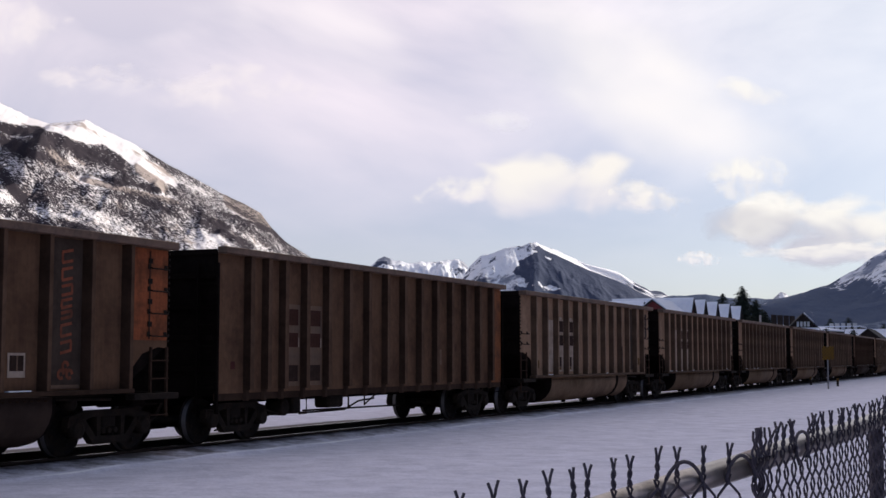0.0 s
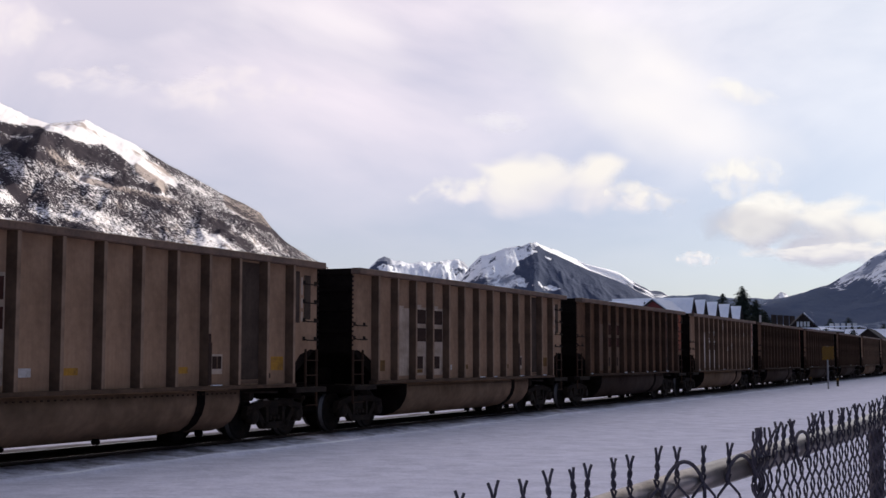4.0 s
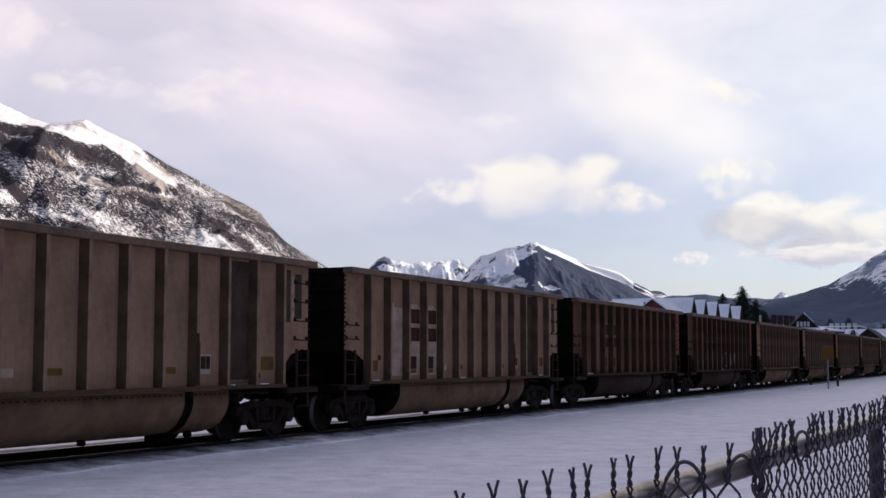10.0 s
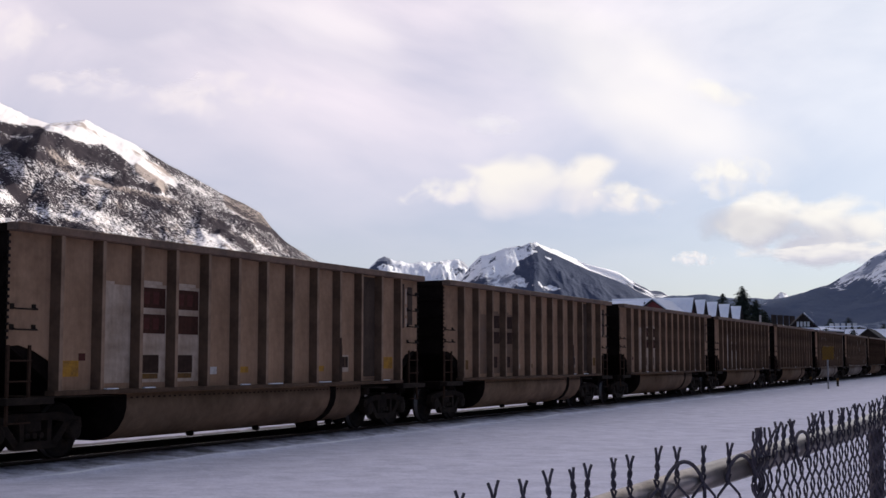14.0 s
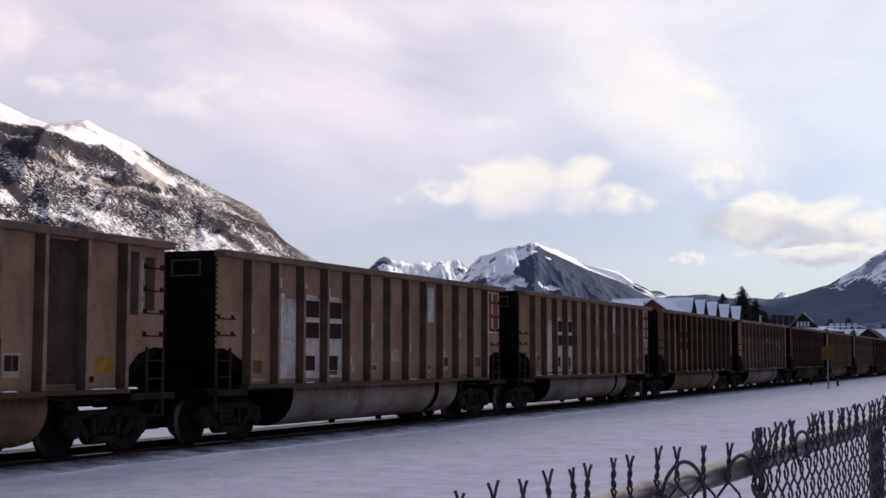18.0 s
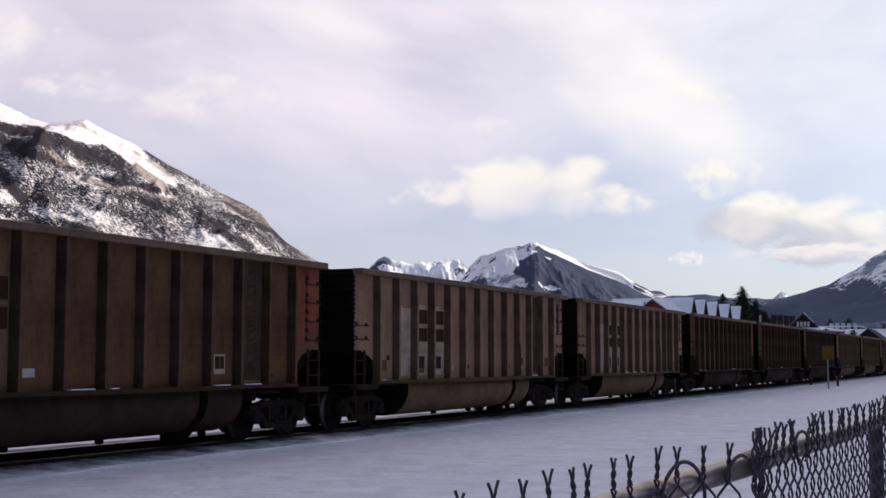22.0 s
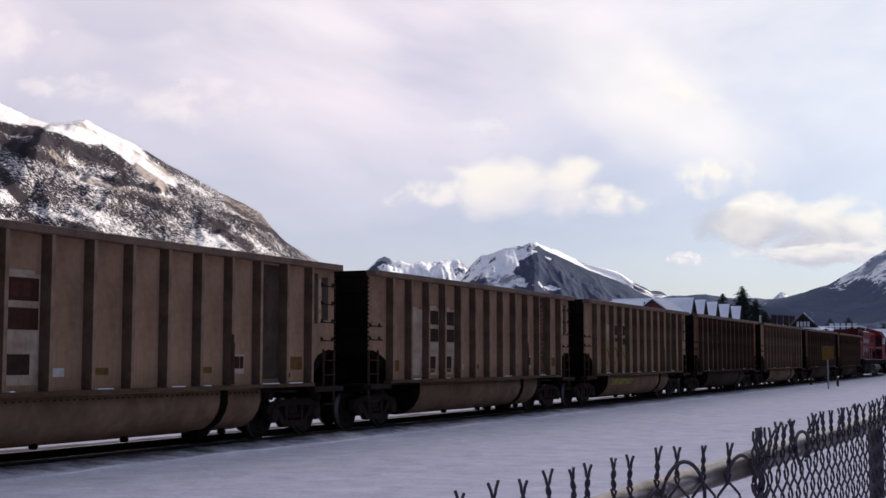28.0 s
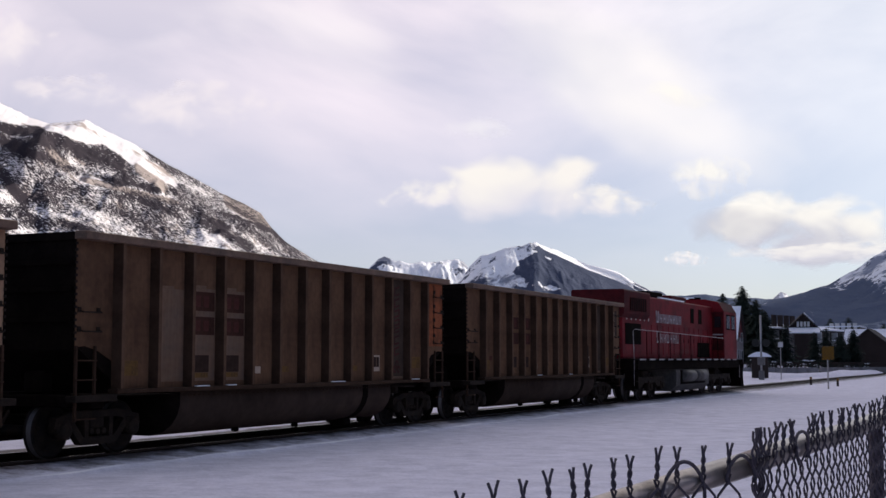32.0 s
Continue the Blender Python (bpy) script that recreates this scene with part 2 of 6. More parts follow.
def lathe(bm, profile, y_axis=True, sides=28, slot=0, center=(0, 0, 0)):
    """Turns a profile of (radius, y) pairs round the y axis."""
    rings = []
    for r, y in profile:
        rings.append([bm.verts.new((center[0] + r * math.cos(a * math.tau / sides), center[1] + y, center[2] + r * math.sin(a * math.tau / sides))) for a in range(sides)])
    fs = []
    for i in range(len(profile) - 1):
        for j in range(sides):
            fc = bm.faces.new([rings[i][j], rings[i + 1][j], rings[i + 1][(j + 1) % sides], rings[i][(j + 1) % sides]])
            fc.material_index, fc.smooth = slot, True
            fs.append(fc)
    fs += [bm.faces.new(rings[0]), bm.faces.new(rings[-1][::-1])]
    for fc in fs[-2:]:
        fc.material_index = slot
    bmesh.ops.recalc_face_normals(bm, faces=fs)


# ---------------------------------------------------------------- ground
def terrain_noise(x, y, scale, seed=0.0, octaves=5):
    return noise.fractal(Vector((x / scale + seed, y / scale - seed, seed * 0.37)), 1.0, 2.0, octaves)


def snow_material():
    m = material("trodden_snow", (0.725, 0.712, 0.8), 0.75, 0, 0.17, 3.6, (0.62, 0.612, 0.7), bump=1.0, bump_scale=9, spec=0.2)
    nodes, links = m.node_tree.nodes, m.node_tree.links
    bsdf = nodes["Principled BSDF"]
    clean = bsdf.inputs["Base Color"].links[0].from_socket
    tc = nodes.new("ShaderNodeTexCoord")
    speck = nodes.new("ShaderNodeTexNoise")
    speck.inputs["Scale"].default_value, speck.inputs["Detail"].default_value, speck.inputs["Roughness"].default_value = 2.3, 9, 0.75
    links.new(tc.outputs["Object"], speck.inputs["Vector"])
    grime = nodes.new("ShaderNodeAttribute")
    grime.attribute_name = "grime"
    add = nodes.new("ShaderNodeMath")
    add.operation = "ADD"
    links.new(speck.outputs["Fac"], add.inputs[0])
    links.new(grime.outputs["Fac"], add.inputs[1])
    cut = nodes.new("ShaderNodeMapRange")
    cut.interpolation_type = "SMOOTHSTEP"
    cut.inputs["From Min"].default_value, cut.inputs["From Max"].default_value = 0.70, 1.15
    links.new(add.outputs["Value"], cut.inputs["Value"])
    mix = nodes.new("ShaderNodeMixRGB")
    mix.inputs["Color2"].default_value = (0.10, 0.085, 0.08, 1)
    links.new(cut.outputs["Result"], mix.inputs["Fac"])
    links.new(clean, mix.inputs["Color1"])
    # paler strip of snow along the ridge beside the track
    clear = nodes.new("ShaderNodeMapRange")
    clear.inputs["From Min"].default_value, clear.inputs["From Max"].default_value = -0.12, -0.45
    links.new(grime.outputs["Fac"], clear.inputs["Value"])
    ridge_pale = nodes.new("ShaderNodeMixRGB")
    ridge_pale.inputs["Color2"].default_value = (0.96, 0.95, 0.96, 1)
    links.new(clear.outputs["Result"], ridge_pale.inputs["Fac"])
    links.new(mix.outputs["Color"], ridge_pale.inputs["Color1"])
    # scattered grains of coal and trodden dents
    grain = nodes.new("ShaderNodeTexNoise")
    grain.inputs["Scale"].default_value, grain.inputs["Detail"].default_value, grain.inputs["Roughness"].default_value = 5.5, 7, 0.8
    links.new(tc.outputs["Object"], grain.inputs["Vector"])
    pick = nodes.new("ShaderNodeMapRange")
    pick.inputs["From Min"].default_value, pick.inputs["From Max"].default_value = 0.63, 0.80
    pick.inputs["To Max"].default_value = 0.6
    links.new(grain.outputs["Fac"], pick.inputs["Value"])
    dots = nodes.new("ShaderNodeMixRGB")
    dots.inputs["Color2"].default_value = (0.42, 0.41, 0.45, 1)
    links.new(pick.outputs["Result"], dots.inputs["Fac"])
    links.new(ridge_pale.outputs["Color"], dots.inputs["Color1"])
    links.new(dots.outputs["Color"], bsdf.inputs["Base Color"])
    return m


M_SNOW = snow_material()
M_BALLAST = material("dark_ballast", (0.055, 0.048, 0.044), 0.9, 0, 0.5, 7, (0.11, 0.10, 0.10), bump=1.0, bump_scale=24)
M_TIE = material("creosoted_wood", (0.035, 0.028, 0.023), 0.85, 0, 0.4, 5)
M_RAILSIDE = material("rusty_rail", (0.040, 0.027, 0.021), 0.7, 0.4, 0.3, 6)
M_RAILTOP = material("polished_rail", (0.45, 0.45, 0.47), 0.25, 1.0, 0.1, 3)


def ground_height(s, n):
    """Snow field, a low ploughed ridge beside the track, the track bed, and rising ground beyond."""
    z = -0.16 + 0.03 * terrain_noise(s, n, 3.0, 3.1, 3) + 0.010 * terrain_noise(s, n, 0.8, 6.3, 3)
    z += 0.06 * math.exp(-((n + 13.9) / 0.09) ** 2) * (0.8 + 0.5 * terrain_noise(s, 0, 2.2, 7.7, 3))
    if -17.6 < n < -14.92:
        z = min(z, -0.21)
    elif -14.92 <= n < -13.9:
        z = max(z, -0.045 - 0.09 * (n + 14.92) + 0.02 * terrain_noise(s, n, 0.6, 4.4, 3))
    if n < -22:
        z += min(1.6, (-22 - n) * 0.055)
    far = math.hypot(s, n)
    if far > 260:
        z += min((far - 260) * 0.004, 6)
    return z


def build_ground():
    def steps(near, far, first, grow):
        out, d, at = [], first, near
        while at < far:
            out.append(at)
            at += d
            d *= grow
        return out + [far]
    right = steps(0.6, 3800, 0.9, 1.28)
    left = [-v for v in steps(19.5, 3800, 1.0, 1.30)]
    ns = sorted(left) + [-19.0, -18.4, -18.0, -17.6, -17, -16, -15, -14.93, -14.88, -14.8, -14.7, -14.5, -14.3, -14.15, -14.05, -13.98, -13.94, -13.9, -13.86, -13.82, -13.75, -13.6, -13.5, -13.4, -13.2, -12.9, -12.5, -12, -11.5, -11, -10.4, -9.8, -9.2, -8.6, -8, -7.4, -6.8, -6.2, -5.6, -5, -4.4, -3.8, -3.2, -2.6, -2, -1.4, -0.8, -0.1] + right
    ahead = steps(130, 3800, 3, 1.2)
    behind = [-v for v in steps(6, 3800, 1.5, 1.3)]
    ss = sorted(behind) + [-4 + 0.45 * i for i in range(int(134 / 0.45))] + ahead
    verts = [tuple(spot(s, n, ground_height(s, n))) for s in ss for n in ns]
    k = len(ns)
    faces = [(i * k + j, i * k + j + 1, (i + 1) * k + j + 1, (i + 1) * k + j) for i in range(len(ss) - 1) for j in range(k - 1)]
    me = bpy.data.meshes.new("ground")
    me.from_pydata(verts, [], faces)
    me.materials.append(M_SNOW)
    for q in me.polygons:
        q.use_smooth = True
    ob = new("ground", me)
    if me.polygons[0].normal.z < 0:
        me.flip_normals()
    att = me.attributes.new("grime", "FLOAT", "POINT")
    dirt = []
    for s in ss:
        for n in ns:
            d = 0.0
            if -18.5 < n < -12.9:
                d = 0.66 if n < -14.9 else 0.24 * max(0.0, min(1.0, (-14.2 - n) / 0.6)) + 0.34 * max(0.0, min(1.0, (-13.8 - n) / 0.3))
            d -= 0.62 * math.exp(-((n + 13.88) / 0.045) ** 2) * (0.7 + 0.6 * terrain_noise(s, 0, 1.7, 3.3, 3))
            d += 0.09 * terrain_noise(s, n, 0.9, 8.8, 3) * (1.0 if n < -13.6 else 0.25)
            dirt.append(d + 0.06 * terrain_noise(s, n, 5.0, 2.2, 3))
    att.data.foreach_set("value", dirt)
    tagged(ob, "bluish shaded snow field beside the railway", "snow", kind="structure")


build_ground()


def build_track():
    bed = thing("track_bed", "dark ballast bed under the rails, edged with snow", "ballast", kind="structure", m=placed(0, TRACK_N))
    bm = bmesh.new()
    xs = [-60 + 0.5 * i for i in range(420)] + [150 + 12 * i for i in range(50)]
    cols = [(-1.0, -0.30), (-0.92, -0.20), (-0.84, -0.16), (-0.6, -0.15), (0.6, -0.15), (1.5, -0.13), (2.2, -0.155), (2.7, -0.30)]
    rows = []
    for x in xs:
        rows.append([bm.verts.new((x, y + 0.05 * terrain_noise(x, y, 0.9, 5.0, 3), z + 0.03 * terrain_noise(x, y, 0.5, 1.0, 3))) for y, z in cols])
    for a, b in zip(rows, rows[1:]):
        for j in range(len(cols) - 1):
            bm.faces.new([a[j], b[j], b[j + 1], a[j + 1]])
    part("ballast", bm, M_BALLAST, bed)
    # near rail is the one towards the camera (-y)
    profile = [(-0.07, -0.17), (0.07, -0.17), (0.07, -0.155), (0.012, -0.13), (0.012, -0.045), (0.036, -0.035), (0.036, -0.004), (0.028, 0), (-0.028, 0), (-0.036, -0.004), (-0.036, -0.035), (-0.012, -0.045), (-0.012, -0.13), (-0.07, -0.155)]
    for y in (-0.7525, 0.7525):
        bm = bmesh.new()
        fs = prism(bm, [(y + a, b) for a, b in profile], -60, 750, axis="x")
        for fc in fs:
            if fc.calc_center_median().z > -0.002:
                fc.material_index = 1
        rail = part("rail", bm, [M_RAILSIDE, M_RAILTOP], bed, "rusty steel rail with a polished head")
    tie = bmesh.new()
    box(tie, -0.115, 0.115, -0.9, 0.95, -0.32, -0.165, bevel=0.01)
    me = None
    for i in range(290):
        x = -6 + 0.55 * i
        if me is None:
            ob = part("railway_tie", tie, M_TIE, bed)
            me = ob.data
        else:
            ob = part("railway_tie", me, None, bed)
        ob.location = (x, 0.02 * math.sin(i * 7.1), 0.004 * math.sin(i * 3.3))
    return bed


build_track()


# ---------------------------------------------------------------- mountains
def mountain_material(name, snow, dark, rock, cover, scale, bands=0.0, forest_scale=30.0, speckle=0.65, dip=0.0, edge=0.022, relief=0.8):
    """Snow broken by forest and rock; cover: how much of it is dark; bands: strength of the ledges; dip: their fall to the right."""
    m = bpy.data.materials.new(name)
    m.use_nodes = True
    nodes, links = m.node_tree.nodes, m.node_tree.links
    bsdf = nodes["Principled BSDF"]
    bsdf.inputs["Roughness"].default_value = 0.9
    bsdf.inputs["Specular IOR Level"].default_value = 0.1
    tc = nodes.new("ShaderNodeTexCoord")
    lean = nodes.new("ShaderNodeMapping")
    lean.inputs["Rotation"].default_value = (0, -dip, 0)
    links.new(tc.outputs["Object"], lean.inputs["Vector"])
    mp = nodes.new("ShaderNodeMapping")
    mp.inputs["Scale"].default_value = (1 / (1 + bands), 1, 1 + bands)
    links.new(lean.outputs["Vector"], mp.inputs["Vector"])

    def tex(size, detail, rough, dist=0.0):
        nt = nodes.new("ShaderNodeTexNoise")
        nt.inputs["Scale"].default_value, nt.inputs["Detail"].default_value = 1.0 / size, detail
        nt.inputs["Roughness"].default_value, nt.inputs["Distortion"].default_value = rough, dist
        links.new(mp.outputs["Vector"], nt.inputs["Vector"])
        return nt.outputs["Fac"]

    def step(sock, lo, hi):
        r = nodes.new("ShaderNodeMapRange")
        r.interpolation_type = "SMOOTHSTEP"
        r.inputs["From Min"].default_value, r.inputs["From Max"].default_value = lo, hi
        links.new(sock, r.inputs["Value"])
        return r.outputs["Result"]

    def math_node(op, a, b):
        q = nodes.new("ShaderNodeMath")
        q.operation = op
        for i, v in enumerate((a, b)):
            if isinstance(v, float):
                q.inputs[i].default_value = v
            else:
                links.new(v, q.inputs[i])
        return q.outputs["Value"]
    broad = tex(scale, 6, 0.6, 0.6)
    fine = tex(forest_scale, 6, 0.75)
    # "wood" is laid on each vertex when the slope is built: where the forest belt lies, and where shadow is put in as
    # forest.
    belt = nodes.new("ShaderNodeAttribute")
    belt.attribute_name = "wood"
    blend = math_node("ADD", math_node("MULTIPLY", broad, 0.55), math_node("MULTIPLY", fine, speckle))
    blend = math_node("ADD", blend, 0.325 - 0.5 * speckle)
    blend = math_node("ADD", blend, math_node("MULTIPLY", belt.outputs["Fac"], 0.55))
    tree = step(blend, cover - edge, cover + edge)
    crag = step(tex(scale * 0.35, 8, 0.7, 0.3), 0.54, 0.62)
    cliff = nodes.new("ShaderNodeAttribute")
    cliff.attribute_name = "rock"
    crag = math_node("MAXIMUM", crag, step(math_node("ADD", cliff.outputs["Fac"], math_node("MULTIPLY", fine, 0.6)), 0.55, 0.75))
    c1 = nodes.new("ShaderNodeMixRGB")
    c1.inputs["Color1"].default_value, c1.inputs["Color2"].default_value = (*snow, 1), (*rock, 1)
    links.new(crag, c1.inputs["Fac"])
    c2 = nodes.new("ShaderNodeMixRGB")
    c2.inputs["Color2"].default_value = (*dark, 1)
    links.new(tree, c2.inputs["Fac"])
    links.new(c1.outputs["Color"], c2.inputs["Color1"])
    links.new(c2.outputs["Color"], bsdf.inputs["Base Color"])
    bp = nodes.new("ShaderNodeBump")
    bp.inputs["Strength"].default_value, bp.inputs["Distance"].default_value = relief, forest_scale * 0.5
    links.new(fine, bp.inputs["Height"])
    links.new(bp.outputs["Normal"], bsdf.inputs["Normal"])
    return m


def ridge_at(knots, x):
    """Height of the skyline at picture angle x between its knots."""
    for (a, ya), (b, yb) in zip(knots, knots[1:]):
        if x <= b:
            f = (x - a) / (b - a)
            return ya + (yb - ya) * f
    return knots[-1][1]


def build_mountain(name, label, knots, reach, depth, mat, rough, gully, wood, cols=260, rows=110, back=0.5, power=1.15, seed=0.0, tilt=0.0, jag=0.0, shoulder=0.0, bare=None):
    """A range: knots are the skyline as (tangent of bearing, tangent of height); reach: its distance;
    depth: how far its foot comes forward; gully: size of the spurs; wood(u, w, noise): forest belt."""
    verts, woods, rocks = [], [], []
    x0, x1 = knots[0][0], knots[-1][0]
    total = rows + 12
    for i in range(cols + 1):
        u = i / cols
        tx = x0 + (x1 - x0) * u
        y_ridge = reach + tilt * (u - 0.5)
        crest = ridge_at(knots, tx) * y_ridge
        crest += jag * crest * (noise.noise(Vector((tx * 95, seed, 0))) + 0.6 * noise.noise(Vector((tx * 260, seed, 5))))
        for j in range(total + 1):
            w = (j - 12) / rows
            if w < 0:
                yy = y_ridge - w * back * depth * 3
                zz = crest * max(0.0, 1 + w * 7)
            else:
                yy = y_ridge - depth * w
                drop = 0.38 * w if w < shoulder else 0.38 * shoulder + (1 - 0.38 * shoulder) * (w - shoulder) / (1 - shoulder)
                zz = crest * (1 - (drop if shoulder else w)) ** power
                env = min(1.0, w * 5) * min(1.0, (1 - w) * 2.5)
                px, py = tx * y_ridge, yy
                spur = noise.ridged_multi_fractal(Vector((px / gully + seed, py / (gully * 2.6), seed)), 0.9, 2.1, 6, 1.0, 2.0) - 1.0
                zz += rough * crest * 0.16 * spur * env
                zz += rough * crest * 0.035 * terrain_noise(px, py, gully * 0.22, seed + 9, 4) * env
            verts.append((tx * y_ridge, yy, zz + EYE_Z * (1 if w < 0.97 else 0)))
            woods.append(wood(tx * y_ridge / yy, w, noise.fractal(Vector((tx * 40 + seed, w * 7, seed)), 1.0, 2.0, 4), zz / yy))
            rocks.append(bare(tx * y_ridge / yy, zz / yy) if bare else 0.0)
    k = total + 1
    faces = [(i * k + j, i * k + j + 1, (i + 1) * k + j + 1, (i + 1) * k + j) for i in range(cols) for j in range(total)]
    me = bpy.data.meshes.new(name)
    me.from_pydata(verts, [], faces)
    me.materials.append(mat)
    att = me.attributes.new("wood", "FLOAT", "POINT")
    att.data.foreach_set("value", woods)
    att = me.attributes.new("rock", "FLOAT", "POINT")
    att.data.foreach_set("value", rocks)
    for q in me.polygons:
        q.use_smooth = True
    ob = new(name, me)
    tagged(ob, label, "mountain", kind="structure")
    return ob


def sky_knots(*pairs):
    """Skyline given in thousandths of tangent."""
    return [(a / 1000, b / 1000) for a, b in pairs]


M_MT_LEFT = mountain_material("sunlit_wooded_slope", (0.82, 0.79, 0.80), (0.036, 0.030, 0.038), (0.42, 0.36, 0.33), 0.60, 200, bands=0.45, forest_scale=6, speckle=1.0, dip=radians(27), edge=0.03)
# Forest tone of both is blued: distance haze and shade put into the colour.
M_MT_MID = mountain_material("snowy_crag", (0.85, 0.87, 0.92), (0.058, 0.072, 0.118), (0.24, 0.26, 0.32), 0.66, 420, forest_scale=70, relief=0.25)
M_MT_FAR = mountain_material("haze_blue_wooded_slope", (0.80, 0.84, 0.92), (0.074, 0.102, 0.168), (0.22, 0.26, 0.36), 0.52, 500, forest_scale=34, speckle=0.95)


def fade(v, lo, hi):
    return max(0.0, min(1.0, (v - lo) / (hi - lo)))


def stripe(x, h, x0, h0, x1, h1, half):
    """1 on a slanting band from (x0, h0) to (x1, h1), falling to 0 at its rims and ends; thousandths of tangent."""
    x, h = x * 1000, h * 1000
    f = (x - x0) / (x1 - x0)
    off = abs(h - (h0 + (h1 - h0) * f)) / half
    return max(0.0, 1 - off * off) * fade(f, -0.12, 0.04) * (1 - fade(f, 0.96, 1.12))


def left_wood(x, w, q, h):
    """Forest and snow of the long mountain: a white cap over a dark belt, snow tongues, ledges that fall to the right;
    shadow in hollows and under cliffs is laid as darker forest.
    """
    wav = h + 0.0035 * q
    tx, th = x * 1000, wav * 1000
    # upper rim of the forest belt
    rim_line = ridge_at(((-700, 262), (-345, 186), (-318, 180), (-296, 174.5), (-269, 168), (-256, 163), (-244, 155), (-232, 150), (-120, 150)), tx)
    cap = fade(th, rim_line - 0.8, rim_line + 0.8) * (1 - fade(tx, -240, -228))
    tongue = max(stripe(x, wav, -262, 169, -231, 150, 5), stripe(x, wav, -236, 152, -208, 137, 5.5), 0.7 * stripe(x, wav, -222, 141, -216, 128, 5))
    belt = max(stripe(x, wav, -345, 181, -312, 174, 5), stripe(x, wav, -316, 173, -246, 151, 8.5), 0.5 * stripe(x, wav, -345, 173, -310, 158, 6))
    ledge = max(stripe(x, wav, -345, 168, -276, 143, 4.5), stripe(x, wav, -280, 144, -210, 127, 3.6), 0.8 * stripe(x, wav, -270, 131, -210, 115, 2.5))
    wall = max(stripe(x, wav, -277, 138.5, -207, 122, 2.4), stripe(x, wav, -238, 148, -214, 131, 4), 0.8 * stripe(x, wav, -305, 160, -292, 150, 5))
    cliff = max(stripe(x, wav, -208, 124, -150, 84, 7.5), stripe(x, wav, -168, 114, -122, 92, 2.2), 0.8 * stripe(x, wav, -232, 104, -206, 84, 3))
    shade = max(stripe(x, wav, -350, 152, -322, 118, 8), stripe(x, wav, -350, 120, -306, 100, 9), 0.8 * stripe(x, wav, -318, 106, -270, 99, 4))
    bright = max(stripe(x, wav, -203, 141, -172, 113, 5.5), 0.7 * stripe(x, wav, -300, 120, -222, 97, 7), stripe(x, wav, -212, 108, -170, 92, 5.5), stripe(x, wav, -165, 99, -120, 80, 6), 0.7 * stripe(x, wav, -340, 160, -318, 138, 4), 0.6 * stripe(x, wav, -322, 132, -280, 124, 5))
    rim = fade(x, -0.240, -0.230) * (1 - fade(w, 0.02, 0.06))
    dome = stripe(x, wav, -170, 122, -132, 104, 7)
    snow = max(cap, tongue)
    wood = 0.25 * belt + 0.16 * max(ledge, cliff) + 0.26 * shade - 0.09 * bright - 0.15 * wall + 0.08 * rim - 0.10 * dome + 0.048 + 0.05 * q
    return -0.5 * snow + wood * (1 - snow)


def left_rock(x, h):
    """Bare beige cliffs: a wall under the belt, a rib, and the dome at the end of the ridge."""
    return max(stripe(x, h, -277, 138.5, -207, 121, 3), stripe(x, h, -238, 148, -214, 131, 5), stripe(x, h, -308, 163, -290, 148, 6), stripe(x, h, -168, 124, -133, 103, 8))


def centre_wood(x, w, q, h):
    # The dark flank is forest with its own shade put into the tone.
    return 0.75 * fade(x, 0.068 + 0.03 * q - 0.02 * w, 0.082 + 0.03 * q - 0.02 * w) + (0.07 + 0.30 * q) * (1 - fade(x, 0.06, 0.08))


def right_wood(x, w, q, h):
    return 0.26 - 0.62 * fade(h, 0.047 + 0.010 * q, 0.066 + 0.010 * q) + 0.10 * q


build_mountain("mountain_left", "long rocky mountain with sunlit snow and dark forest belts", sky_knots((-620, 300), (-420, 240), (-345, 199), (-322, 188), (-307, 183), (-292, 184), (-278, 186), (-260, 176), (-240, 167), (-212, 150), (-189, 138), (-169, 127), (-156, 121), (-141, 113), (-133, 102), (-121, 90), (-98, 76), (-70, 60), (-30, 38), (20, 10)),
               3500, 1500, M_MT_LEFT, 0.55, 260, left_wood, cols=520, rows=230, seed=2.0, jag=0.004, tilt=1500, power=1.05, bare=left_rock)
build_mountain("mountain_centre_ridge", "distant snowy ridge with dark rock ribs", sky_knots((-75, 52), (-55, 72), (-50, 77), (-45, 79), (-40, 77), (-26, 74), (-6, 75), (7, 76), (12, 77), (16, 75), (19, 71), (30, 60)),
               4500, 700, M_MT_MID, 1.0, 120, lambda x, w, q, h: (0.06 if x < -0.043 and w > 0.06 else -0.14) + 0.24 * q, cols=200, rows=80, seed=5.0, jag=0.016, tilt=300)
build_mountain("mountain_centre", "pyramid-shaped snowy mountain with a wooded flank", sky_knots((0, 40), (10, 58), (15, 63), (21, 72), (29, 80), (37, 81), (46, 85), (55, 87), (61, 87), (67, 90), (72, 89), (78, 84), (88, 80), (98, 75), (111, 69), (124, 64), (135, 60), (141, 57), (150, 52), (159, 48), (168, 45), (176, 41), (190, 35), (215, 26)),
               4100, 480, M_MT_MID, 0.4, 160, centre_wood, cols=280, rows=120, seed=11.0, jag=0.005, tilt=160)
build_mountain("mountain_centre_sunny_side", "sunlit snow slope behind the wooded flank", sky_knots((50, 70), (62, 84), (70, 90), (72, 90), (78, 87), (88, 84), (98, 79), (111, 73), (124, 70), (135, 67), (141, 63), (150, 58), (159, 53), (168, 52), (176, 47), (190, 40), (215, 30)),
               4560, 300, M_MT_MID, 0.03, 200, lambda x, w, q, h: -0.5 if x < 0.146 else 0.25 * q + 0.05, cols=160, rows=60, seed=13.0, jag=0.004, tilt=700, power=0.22)
